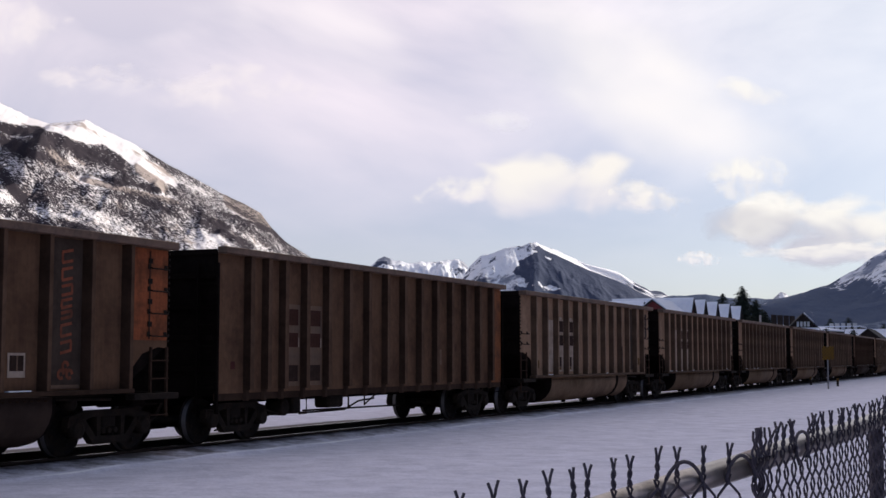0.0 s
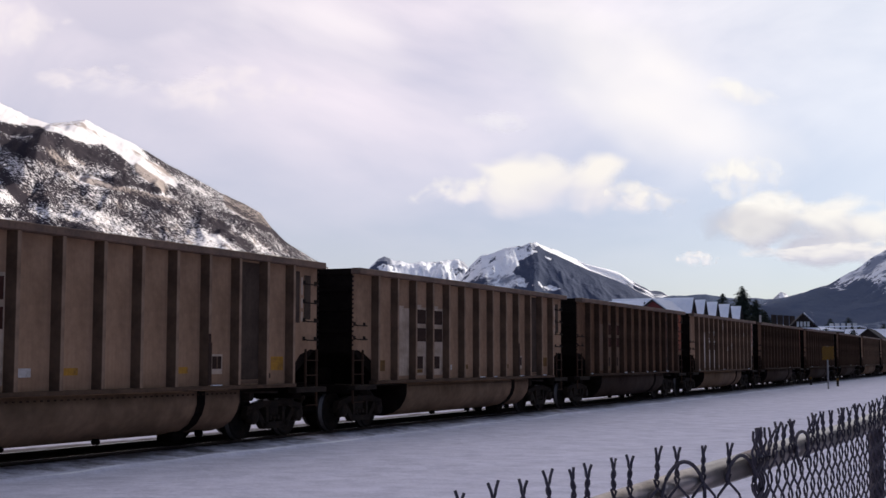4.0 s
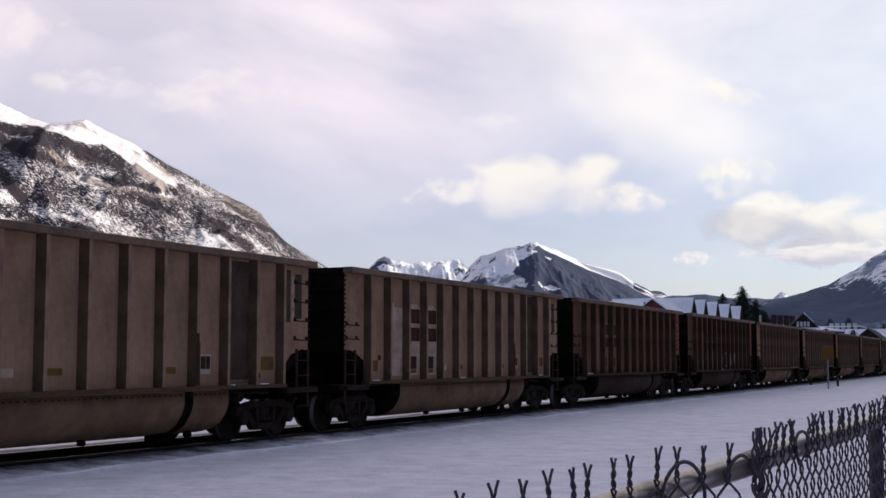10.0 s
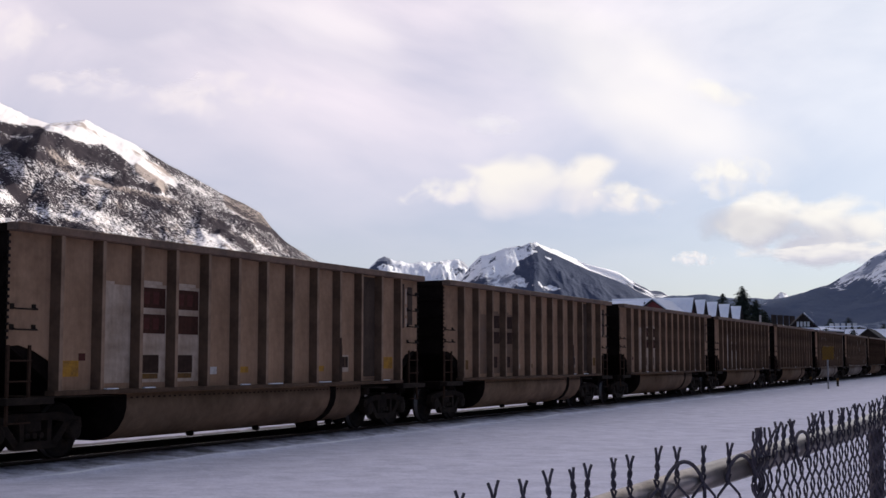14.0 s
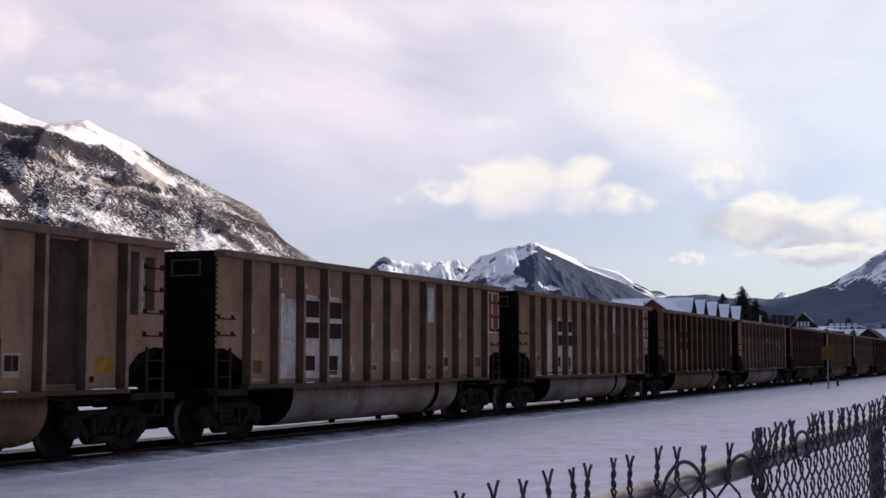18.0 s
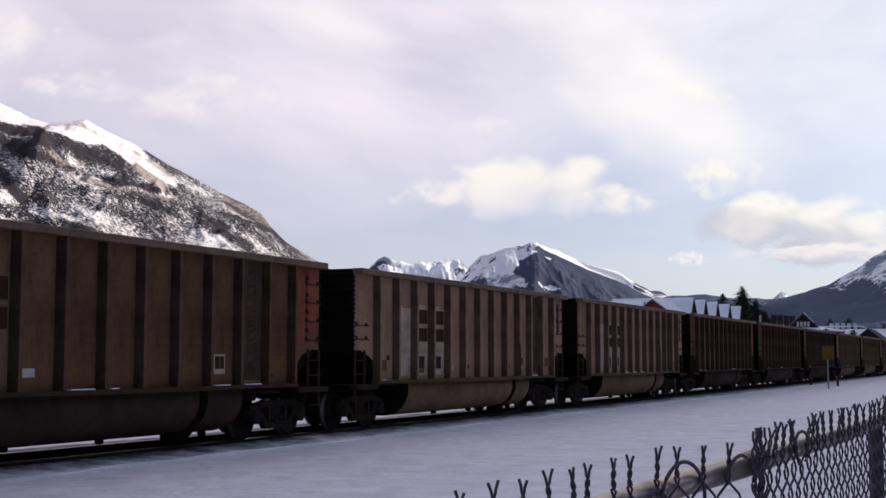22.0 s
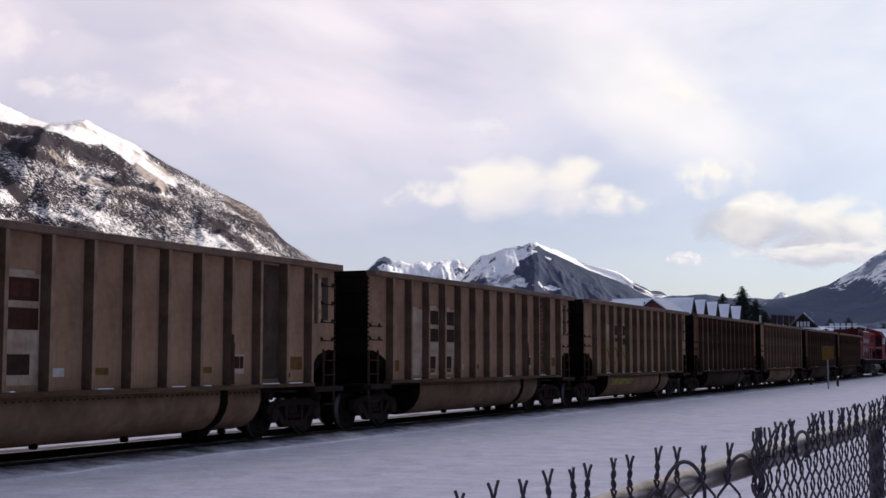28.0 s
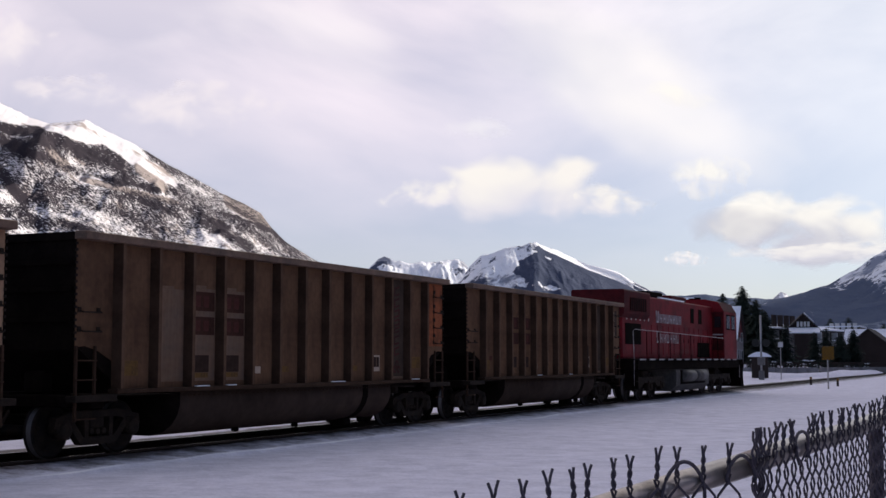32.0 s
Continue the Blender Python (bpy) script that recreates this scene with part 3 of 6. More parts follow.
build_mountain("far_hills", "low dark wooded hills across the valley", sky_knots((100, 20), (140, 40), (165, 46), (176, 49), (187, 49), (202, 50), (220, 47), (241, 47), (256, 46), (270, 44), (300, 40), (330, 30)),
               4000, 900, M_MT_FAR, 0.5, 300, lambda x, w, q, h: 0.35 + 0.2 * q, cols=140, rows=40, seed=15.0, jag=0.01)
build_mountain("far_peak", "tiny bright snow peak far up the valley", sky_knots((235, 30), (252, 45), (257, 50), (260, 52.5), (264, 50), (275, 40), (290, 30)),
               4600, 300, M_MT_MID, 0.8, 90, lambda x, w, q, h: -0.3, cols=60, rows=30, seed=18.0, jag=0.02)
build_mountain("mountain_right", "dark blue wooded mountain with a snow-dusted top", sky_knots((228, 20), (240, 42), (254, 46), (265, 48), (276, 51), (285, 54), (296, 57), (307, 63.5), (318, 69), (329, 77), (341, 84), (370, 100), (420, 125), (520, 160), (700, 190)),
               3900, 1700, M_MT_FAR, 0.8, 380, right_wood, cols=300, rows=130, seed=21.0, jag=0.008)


def build_shade_ridge():
    """An unseen ridge, added out of view to keep the low sun off the railway."""
    verts, faces = [], []
    cols, rows = 60, 14
    mid, wide = SUN_AZ, radians(46)
    for i in range(cols + 1):
        a = mid - wide * 0.78 + wide * 2.0 * i / cols
        top = 420 * min(1.0, math.sin(math.pi * min(1, max(0, i / cols))) * 2.2) + 20 * noise.noise(Vector((i * 0.35, 0, 3)))
        for j in range(rows + 1):
            w = j / rows
            r = 620 + 700 * w
            z = top * math.sin(math.pi * w) ** 0.9
            verts.append((r * math.sin(a), r * math.cos(a), z - 1))
    k = rows + 1
    for i in range(cols):
        for j in range(rows):
            faces.append((i * k + j, i * k + j + 1, (i + 1) * k + j + 1, (i + 1) * k + j))
    me = bpy.data.meshes.new("valley_shoulder")
    me.from_pydata(verts, [], faces)
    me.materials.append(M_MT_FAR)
    tagged(new("valley_shoulder", me), "unseen ridge added out of view to shade the railway", "mountain", kind="structure")


build_shade_ridge()


# ---------------------------------------------------------------- drifting clouds
def cloud_material(name, bright, base, strength, soft, seed, grain=1.9, stretch=2.2):
    """A soft backdrop cloud: dense in the middle, torn at the rim, paler on top than below."""
    m = bpy.data.materials.new(name)
    m.use_nodes = True
    nodes, links = m.node_tree.nodes, m.node_tree.links
    nodes.clear()
    tc = nodes.new("ShaderNodeTexCoord")
    mp = nodes.new("ShaderNodeMapping")
    mp.inputs["Location"].default_value = (seed, seed * 0.7, seed * 1.3)
    mp.inputs["Scale"].default_value = (stretch, 1.0, 1.0)
    links.new(tc.outputs["Object"], mp.inputs["Vector"])
    big = nodes.new("ShaderNodeTexNoise")
    big.inputs["Scale"].default_value, big.inputs["Detail"].default_value = grain, 2.4
    big.inputs["Roughness"].default_value, big.inputs["Distortion"].default_value = 0.50, 0.3
    links.new(mp.outputs["Vector"], big.inputs["Vector"])
    size = nodes.new("ShaderNodeVectorMath")
    size.operation = "LENGTH"
    links.new(tc.outputs["Object"], size.inputs[0])
    core = nodes.new("ShaderNodeMapRange")
    core.interpolation_type = "SMOOTHSTEP"
    core.inputs["From Min"].default_value, core.inputs["From Max"].default_value = 1.0, 0.15
    links.new(size.outputs["Value"], core.inputs["Value"])
    torn = nodes.new("ShaderNodeMath")
    torn.operation, torn.inputs[1].default_value = "MULTIPLY_ADD", 2.5
    torn.inputs[2].default_value = -1.10
    links.new(big.outputs["Fac"], torn.inputs[0])
    body = nodes.new("ShaderNodeMath")
    body.operation = "MULTIPLY_ADD"
    links.new(torn.outputs["Value"], body.inputs[0])
    rim = nodes.new("ShaderNodeMath")
    rim.operation, rim.inputs[1].default_value, rim.use_clamp = "MULTIPLY", 3.0, True
    links.new(core.outputs["Result"], rim.inputs[0])
    links.new(rim.outputs["Value"], body.inputs[1])
    links.new(core.outputs["Result"], body.inputs[2])
    alpha = nodes.new("ShaderNodeMapRange")
    alpha.interpolation_type = "SMOOTHSTEP"
    alpha.inputs["From Min"].default_value, alpha.inputs["From Max"].default_value = 0.42, 0.42 + soft
    alpha.inputs["To Max"].default_value = strength
    links.new(body.outputs["Value"], alpha.inputs["Value"])
    split = nodes.new("ShaderNodeSeparateXYZ")
    links.new(tc.outputs["Object"], split.inputs["Vector"])
    high = nodes.new("ShaderNodeMath")
    high.operation, high.inputs[1].default_value = "MULTIPLY_ADD", 1.6
    links.new(big.outputs["Fac"], high.inputs[0])
    links.new(split.outputs["Z"], high.inputs[2])
    tone = nodes.new("ShaderNodeMapRange")
    tone.interpolation_type = "SMOOTHSTEP"
    tone.inputs["From Min"].default_value, tone.inputs["From Max"].default_value = 0.35, 1.15
    links.new(high.outputs["Value"], tone.inputs["Value"])
    col = nodes.new("ShaderNodeMixRGB")
    col.inputs["Color1"].default_value, col.inputs["Color2"].default_value = (*base, 1), (*bright, 1)
    links.new(tone.outputs["Result"], col.inputs["Fac"])
    glow = nodes.new("ShaderNodeEmission")
    links.new(col.outputs["Color"], glow.inputs["Color"])
    clear = nodes.new("ShaderNodeBsdfTransparent")
    mix = nodes.new("ShaderNodeMixShader")
    links.new(alpha.outputs["Result"], mix.inputs["Fac"])
    links.new(clear.outputs["BSDF"], mix.inputs[1])
    links.new(glow.outputs["Emission"], mix.inputs[2])
    out = nodes.new("ShaderNodeOutputMaterial")
    links.new(mix.outputs["Shader"], out.inputs["Surface"])
    return m


CLOUDS = []
FAR = 4650.0


def cloud(label, tx, tz, wide, tall, shift, mat, tilt=0.0, far=FAR):
    """A cloud at tangents tx, tz of bearing and height, wide and tall in thousandths; shift: drift in 32 s."""
    bm = bmesh.new()
    cells = 12
    grid = [[bm.verts.new((i / cells * 2 - 1, 0.12 * ((i / cells * 2 - 1) ** 2 + (j / cells * 2 - 1) ** 2), j / cells * 2 - 1)) for j in range(cells + 1)] for i in range(cells + 1)]
    for i in range(cells):
        for j in range(cells):
            bm.faces.new([grid[i][j], grid[i + 1][j], grid[i + 1][j + 1], grid[i][j + 1]]).smooth = True
    me = bpy.data.meshes.new("cloud")
    bm.to_mesh(me)
    bm.free()
    me.materials.append(mat)
    ob = new("cloud", me)
    ob.scale = (wide / 1000 * far, 60, tall / 1000 * far)
    tagged(ob, label, "cloud", kind="structure")
    CLOUDS.append((ob, Vector((tx / 1000 * far, far, EYE_Z + tz / 1000 * far)), Vector((shift[0] / 1000 * far, 0, shift[1] / 1000 * far)), tilt))
    ob.matrix_world = Matrix.LocRotScale(CLOUDS[-1][1], Euler((0, tilt, 0)), ob.scale)


WARM, PINK = (1.0, 0.945, 0.885), (0.99, 0.90, 0.91)
cloud("long bright cumulus with a flat base", 88, 135, 118, 44, (-27, -3), cloud_material("cloud_cumulus", WARM, (0.80, 0.775, 0.84), 0.92, 0.62, 1.0, 1.2, 1.8))
cloud("bright trailing end of a long cumulus", 150, 126, 62, 20, (-27, -3), cloud_material("cloud_trail", WARM, (0.84, 0.81, 0.86), 0.85, 1.0, 2.6, 1.5, 2.2), tilt=radians(10))
cloud("soft leading end of a long cumulus", 18, 131, 60, 20, (-27, -3), cloud_material("cloud_lead", WARM, (0.84, 0.80, 0.87), 0.85, 1.0, 5.2, 1.5, 2.2), tilt=radians(-6))
cloud("heaped cumulus with a grey underside", 282, 101, 100, 46, (-8, 0), cloud_material("cloud_heap", (1.0, 0.965, 0.91), (0.60, 0.60, 0.69), 0.98, 0.55, 7.9, 1.55, 1.4))
# Shade of the heap, laid as a grey sheet in front of it.
cloud("grey sheet for the shaded underside of a heaped cumulus", 246, 103, 80, 24, (-10, -1), cloud_material("cloud_grey", (0.58, 0.57, 0.64), (0.50, 0.50, 0.58), 0.75, 1.3, 9.0, 0.7), far=4500)
cloud("flat cloud bank low over the valley", 308, 84, 112, 17, (-10, 0), cloud_material("cloud_bank", (0.98, 0.94, 0.90), (0.70, 0.69, 0.77), 0.85, 0.8, 6.0))
cloud("small low puff of cloud", 197, 77, 26, 9, (-10, 0), cloud_material("cloud_low", (0.98, 0.93, 0.92), (0.84, 0.82, 0.88), 0.8, 0.9, 7.5))
cloud("faint pinkish cloud", -166, 208, 100, 32, (-28, -13), cloud_material("cloud_faint", PINK, (0.82, 0.77, 0.86), 0.7, 1.3, 12.0, 1.6))
cloud("faint pinkish cloud streak", -266, 217, 84, 20, (-20, -8), cloud_material("cloud_streak", PINK, (0.84, 0.79, 0.87), 0.65, 1.3, 15.0, 1.6, 2.4))
cloud("bright ragged cloud", -335, 262, 66, 34, (-12, -12), cloud_material("cloud_bright", PINK, (0.88, 0.82, 0.87), 0.65, 1.2, 18.0, 1.6))
cloud("small bright cloud wisp", 240, 208, 46, 15, (-54, -4), cloud_material("cloud_wisp", (1.02, 0.98, 0.92), (0.96, 0.92, 0.90), 0.8, 1.2, 21.0, 0.9), tilt=radians(12))
cloud("soft bright cloud puff", 236, 140, 52, 27, (-28, 0), cloud_material("cloud_puff", (1.02, 0.98, 0.91), (0.95, 0.91, 0.90), 0.8, 1.1, 24.0, 1.6))
cloud("thin grey-blue cloud shred", 50, 184, 48, 16, (-16, -6), cloud_material("cloud_shred", (0.97, 0.94, 0.95), (0.88, 0.86, 0.90), 0.6, 1.5, 36.0, 0.9))
cloud("broad luminous veil of high cloud", 150, 215, 240, 84, (-6, 0), cloud_material("cloud_veil", (1.10, 1.04, 1.00), (1.03, 0.98, 0.97), 0.95, 1.5, 28.0, 1.1, 1.4), tilt=radians(30), far=4800)
cloud("broad pale veil of high cloud", -120, 258, 200, 60, (-8, -4), cloud_material("cloud_sheet", (1.06, 0.98, 1.0), (0.97, 0.90, 0.95), 0.75, 1.5, 41.0, 1.1, 1.4), tilt=radians(8), far=4800)


# ---------------------------------------------------------------- railway cars
HALF = 7.305
POSTS = [1.075 + 1.023 * i for i in range(13)]
BAYS = list(zip([0.0] + POSTS, POSTS + [2 * HALF]))
SHAPES = {}


def slab(name, x0, x1, z0, z1, mat, parent, y=-1.456, thick=0.007, label=""):
    """A thin painted area or plate on a car's side, x counted from the car's left end; alike ones share a mesh."""
    key = (round(x1 - x0, 3), round(z1 - z0, 3), thick, mat.name)
    if key not in SHAPES:
        bm = bmesh.new()
        box(bm, 0, x1 - x0, 0, thick, 0, z1 - z0)
        ob = part(name, bm, mat, parent, label)
        SHAPES[key] = ob.data
    else:
        ob = part(name, SHAPES[key], None, parent, label)
    ob.location = (x0 - HALF, y, z0)
    return ob


def wheelset_mesh(radius, slot_mats):
    bm = bmesh.new()
    r = radius
    for sgn in (-1, 1):
        prof = [(0.10, 0.60), (0.17, 0.60), (0.19, 0.66), (r - 0.10, 0.68), (r - 0.07, 0.665), (r + 0.028, 0.668), (r + 0.03, 0.69), (r + 0.002, 0.705), (r, 0.80), (r - 0.07, 0.805), (r - 0.11, 0.765), (0.21, 0.735), (0.18, 0.79), (0.10, 0.79)]
        lathe(bm, [(a, b * sgn) for a, b in prof], sides=30)
    for fc in bm.faces:
        c = fc.calc_center_median()
        if abs(math.hypot(c.x, c.z) - r) < 0.012:
            fc.material_index = 1
    lathe(bm, [(0.085, -1.02), (0.085, 1.02)], sides=12)
    for a in range(4):
        ang = a * math.tau / 4 + 0.4
        for y in (-0.805, 0.79):
            x, z = 0.28 * math.cos(ang), 0.28 * math.sin(ang)
            box(bm, x - 0.03, x + 0.03, y, y + 0.015, z - 0.03, z + 0.03)
    me = bpy.data.meshes.new("wheelset")
    bm.normal_update()
    bm.to_mesh(me)
    bm.free()
    for q in slot_mats:
        me.materials.append(q)
    return me


WHEEL_R = 0.457
WHEEL_MESH = wheelset_mesh(WHEEL_R, (M_WHEEL, M_TREAD))
AXLE = 0.89
WHEELS = {-1: [], 1: []}


def truck_meshes():
    """Cast side frame of a three-piece truck, with its windows, springs and journal boxes."""
    bm = bmesh.new()
    y0, y1 = -1.10, -0.96
    prism(bm, [(-1.12, 0.50), (-1.08, 0.68), (-0.55, 0.78), (0.55, 0.78), (1.08, 0.68), (1.12, 0.50), (0.86, 0.56), (0.5, 0.66), (-0.5, 0.66), (-0.86, 0.56)], y0, y1)
    prism(bm, [(-0.42, 0.20), (0.42, 0.20), (0.50, 0.33), (-0.50, 0.33)], y0, y1)
    for sx in (-1, 1):
        prism(bm, [(sx * 0.84, 0.60), (sx * 0.66, 0.62), (sx * 0.34, 0.27), (sx * 0.46, 0.21)], y0, y1)
        prism(bm, [(sx * 0.38, 0.70), (sx * 0.27, 0.70), (sx * 0.27, 0.30), (sx * 0.36, 0.30)], y0, y1)
        lathe(bm, [(0.10, -1.16), (0.15, -1.15), (0.15, -0.94)], sides=12, center=(sx * AXLE, 0, 0.46))
        box(bm, sx * AXLE - 0.17, sx * AXLE + 0.17, -1.12, -0.93, 0.42, 0.64, bevel=0.02)
    for i in range(3):
        lathe(bm, [(0.055, -1.085 + 0.0), (0.055, -0.985)], sides=8, center=(-0.16 + 0.16 * i, 0, 0.42))
        lathe(bm, [(0.045, -1.0), (0.045, -0.93)], sides=8, center=(-0.16 + 0.16 * i, 0, 0.50))
    frame_me = bpy.data.meshes.new("side_frame")
    bm.normal_update()
    bm.to_mesh(frame_me)
    bm.free()
    frame_me.materials.append(M_CAST)
    bm = bmesh.new()
    box(bm, -0.2, 0.2, -1.06, 1.06, 0.46, 0.68, bevel=0.03)
    box(bm, -0.28, 0.28, -0.28, 0.28, 0.66, 0.80, bevel=0.03)
    for sx in (-1, 1):
        box(bm, sx * 0.40 - 0.05, sx * 0.40 + 0.05, -0.78, 0.78, 0.28, 0.40, bevel=0.01)
    bol = bpy.data.meshes.new("bolster")
    bm.normal_update()
    bm.to_mesh(bol)
    bm.free()
    bol.materials.append(M_CAST)
    return frame_me, bol


FRAME_MESH, BOLSTER_MESH = truck_meshes()


def add_truck(car, x):
    truck = part("truck", BOLSTER_MESH, None, car, "dark cast-steel truck with two wheelsets")
    truck.location = (x, 0, 0)
    part("side_frame", FRAME_MESH, None, truck)
    far = part("side_frame", FRAME_MESH, None, truck)
    far.rotation_euler = (0, 0, math.pi)
    for sx in (-1, 1):
        ws = part("wheelset", WHEEL_MESH, None, truck, "steel wheelset with worn treads")
        ws.location = (sx * AXLE, 0, WHEEL_R)
    return truck


def coupler_part(car, sx):
    bm = bmesh.new()
    e = sx * HALF
    x0, x1 = sorted((e - sx * 0.1, e + sx * 0.52))
    box(bm, x0, x1, -0.08, 0.08, 0.76, 0.92, bevel=0.02)
    k0, k1 = sorted((e + sx * 0.48, e + sx * 0.78))
    box(bm, k0, k1, -0.17, 0.13, 0.70, 0.98, bevel=0.05)
    part("coupler", bm, M_CAST, car, "black cast-steel coupler")
    bm = bmesh.new()
    tube(bm, [(e + sx * 0.2, -0.32, 0.80), (e + sx * 0.42, -0.34, 0.55), (e + sx * 0.6, -0.28, 0.42), (e + sx * 0.73, -0.22, 0.46)], 0.028)
    part("brake_hose", bm, M_CAST, car)


def build_tub_car(panel, post, face, tub, chord):
    """A bathtub gondola: ribbed sides, open end corners, a round tub hanging between the trucks."""
    car = thing("coal_gondola", "", "railway car")
    z0, z1 = 1.13, 3.63
    for i, (a, b) in enumerate(BAYS):
        if 0 < i < 13:
            key = "bay" + panel.name
            if key not in SHAPES:
                bm = bmesh.new()
                box(bm, 0, 1.023, 0, 0.012, z0, z1)
                ob = part("side_panel", bm, panel, car)
                SHAPES[key] = ob.data
            else:
                ob = part("side_panel", SHAPES[key], None, car)
            ob.location = (a - HALF, -1.45, 0)
        else:
            cut = [(0.04, z1), (0.04, 1.84), (0.30, 1.86), (0.62, 1.78), (0.98, 1.62), (1.0, z0), (1.06, z0), (1.06, z1)]
            if i == 13:
                w = b - a
                cut = [(w - 0.04, z1), (w - 0.04, 1.84), (w - 0.30, 1.86), (w - 0.75, 1.74), (w - 1.02, 1.50), (w - 1.06, z0), (0, z0), (0, z1)]
            bm = bmesh.new()
            prism(bm, [(x + a - HALF, z) for x, z in cut], -1.45, -1.438)
            part("side_panel", bm, panel, car)
    key = "post" + post.name
    for x in POSTS:
        if key not in SHAPES:
            bm = bmesh.new()
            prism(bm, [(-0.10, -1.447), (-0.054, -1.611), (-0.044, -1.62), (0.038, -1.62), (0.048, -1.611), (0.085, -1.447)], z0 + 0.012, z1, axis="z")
            # Outer face takes the lit tone, the flanks keep the shaded one.
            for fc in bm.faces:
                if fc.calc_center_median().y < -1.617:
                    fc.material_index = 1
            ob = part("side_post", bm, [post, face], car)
            SHAPES[key] = ob.data
        else:
            ob = part("side_post", SHAPES[key], None, car)
        ob.location = (x - HALF, 0, 0)
    # far side: sheet with its posts
    bm = bmesh.new()
    box(bm, -HALF + 0.04, HALF - 0.04, 1.438, 1.45, z0 + 0.5, z1)
    box(bm, -HALF + 1.0, HALF - 1.0, 1.438, 1.45, z0, z0 + 0.5)
    for x in POSTS:
        prism(bm, [(x - HALF - 0.105, 1.447), (x - HALF - 0.06, 1.60), (x - HALF + 0.06, 1.60), (x - HALF + 0.105, 1.447)], z0, z1, axis="z")
    part("far_side_wall", bm, panel, car)
    for sy in (-1, 1):
        bm = bmesh.new()
        ya, yb = sorted((sy * 1.42, sy * 1.665))
        box(bm, -HALF, HALF, ya, yb, 3.615, 3.75, bevel=0.012)
        part("top_chord", bm, chord, car)
        bm = bmesh.new()
        ya, yb = sorted((sy * 1.40, sy * 1.62))
        box(bm, -HALF + 0.95, HALF - 1.15, ya, yb, 1.065, 1.14, bevel=0.01)
        part("side_sill", bm, post, car)
        for e0, e1 in ((-HALF - 0.12, -HALF + 0.95), (HALF - 1.15, HALF + 0.12)):
            bm = bmesh.new()
            box(bm, e0, e1, ya, yb - 0.01, 0.94, 1.05, bevel=0.01)
            part("end_step_sill", bm, M_CAST, car)
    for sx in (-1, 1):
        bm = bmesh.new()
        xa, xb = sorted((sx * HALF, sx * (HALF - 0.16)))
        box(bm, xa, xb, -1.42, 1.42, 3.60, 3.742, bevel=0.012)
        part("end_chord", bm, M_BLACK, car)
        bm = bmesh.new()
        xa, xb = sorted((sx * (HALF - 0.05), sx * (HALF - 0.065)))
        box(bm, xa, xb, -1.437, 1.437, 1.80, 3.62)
        part("end_wall", bm, M_BLACK, car, "near-black end wall")
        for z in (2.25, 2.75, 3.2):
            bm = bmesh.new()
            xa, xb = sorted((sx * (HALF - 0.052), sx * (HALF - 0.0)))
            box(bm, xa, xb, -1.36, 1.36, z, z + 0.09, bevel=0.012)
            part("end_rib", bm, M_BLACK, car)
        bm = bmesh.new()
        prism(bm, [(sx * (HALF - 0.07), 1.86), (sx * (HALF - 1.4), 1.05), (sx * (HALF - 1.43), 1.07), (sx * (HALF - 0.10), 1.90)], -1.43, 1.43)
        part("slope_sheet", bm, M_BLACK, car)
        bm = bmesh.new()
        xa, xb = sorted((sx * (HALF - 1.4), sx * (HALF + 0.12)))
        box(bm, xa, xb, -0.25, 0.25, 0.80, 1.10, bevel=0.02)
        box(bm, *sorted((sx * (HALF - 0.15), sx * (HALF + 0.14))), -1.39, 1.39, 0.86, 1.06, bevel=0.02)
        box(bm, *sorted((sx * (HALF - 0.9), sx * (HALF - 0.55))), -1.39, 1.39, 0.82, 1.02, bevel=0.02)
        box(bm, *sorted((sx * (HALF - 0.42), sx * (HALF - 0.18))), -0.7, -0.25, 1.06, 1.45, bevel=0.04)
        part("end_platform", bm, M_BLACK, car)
        # Black sheet added so the open corner looks dark and hides the far wall.
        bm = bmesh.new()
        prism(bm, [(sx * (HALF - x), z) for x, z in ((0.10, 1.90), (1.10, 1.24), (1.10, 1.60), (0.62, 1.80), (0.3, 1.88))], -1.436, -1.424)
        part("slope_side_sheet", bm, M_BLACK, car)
        # ladder in the open corner, grab irons over it
        bm = bmesh.new()
        for x in (0.03, 0.50):
            box(bm, *sorted((sx * (HALF - x), sx * (HALF - x - 0.05))), -1.48, -1.44, 0.62 if x < 0.1 else 1.0, 1.86)
        for z in (0.66, 1.00, 1.30, 1.62):
            tube(bm, [(sx * (HALF - 0.03), -1.49, z), (sx * (HALF - 0.55), -1.49, z)], 0.014, sides=5)
        part("ladder", bm, M_POST_A, car)
        for z in ((2.10, 2.42) if sx < 0 else (2.05, 2.45, 2.85, 3.25)):
            key = "grab"
            if key not in SHAPES:
                bm = bmesh.new()
                tube(bm, [(-0.24, 0.05, 0.03), (-0.24, -0.04, 0.0), (0.24, -0.04, 0.0), (0.24, 0.05, 0.03)], 0.014, sides=5)
                for x in (-0.24, 0.24):
                    box(bm, x - 0.04, x + 0.04, 0.03, 0.05, -0.01, 0.08)
                ob = part("grab_iron", bm, M_CAST, car)
                SHAPES[key] = ob.data
            else:
                ob = part("grab_iron", SHAPES[key], None, car)
            ob.location = (sx * (HALF - 0.36), -1.50, z)
        bm = bmesh.new()
        for i in range(16):
            z = 1.95 + 0.105 * i
            box(bm, *sorted((sx * (HALF - 0.045), sx * (HALF - 0.005))), -1.475, -1.44, z, z + 0.045)
        tagged(part("rivet_strip", bm, M_CAST, car), kind="stuff")
        coupler_part(car, sx)
        add_truck(car, sx * 6.18)
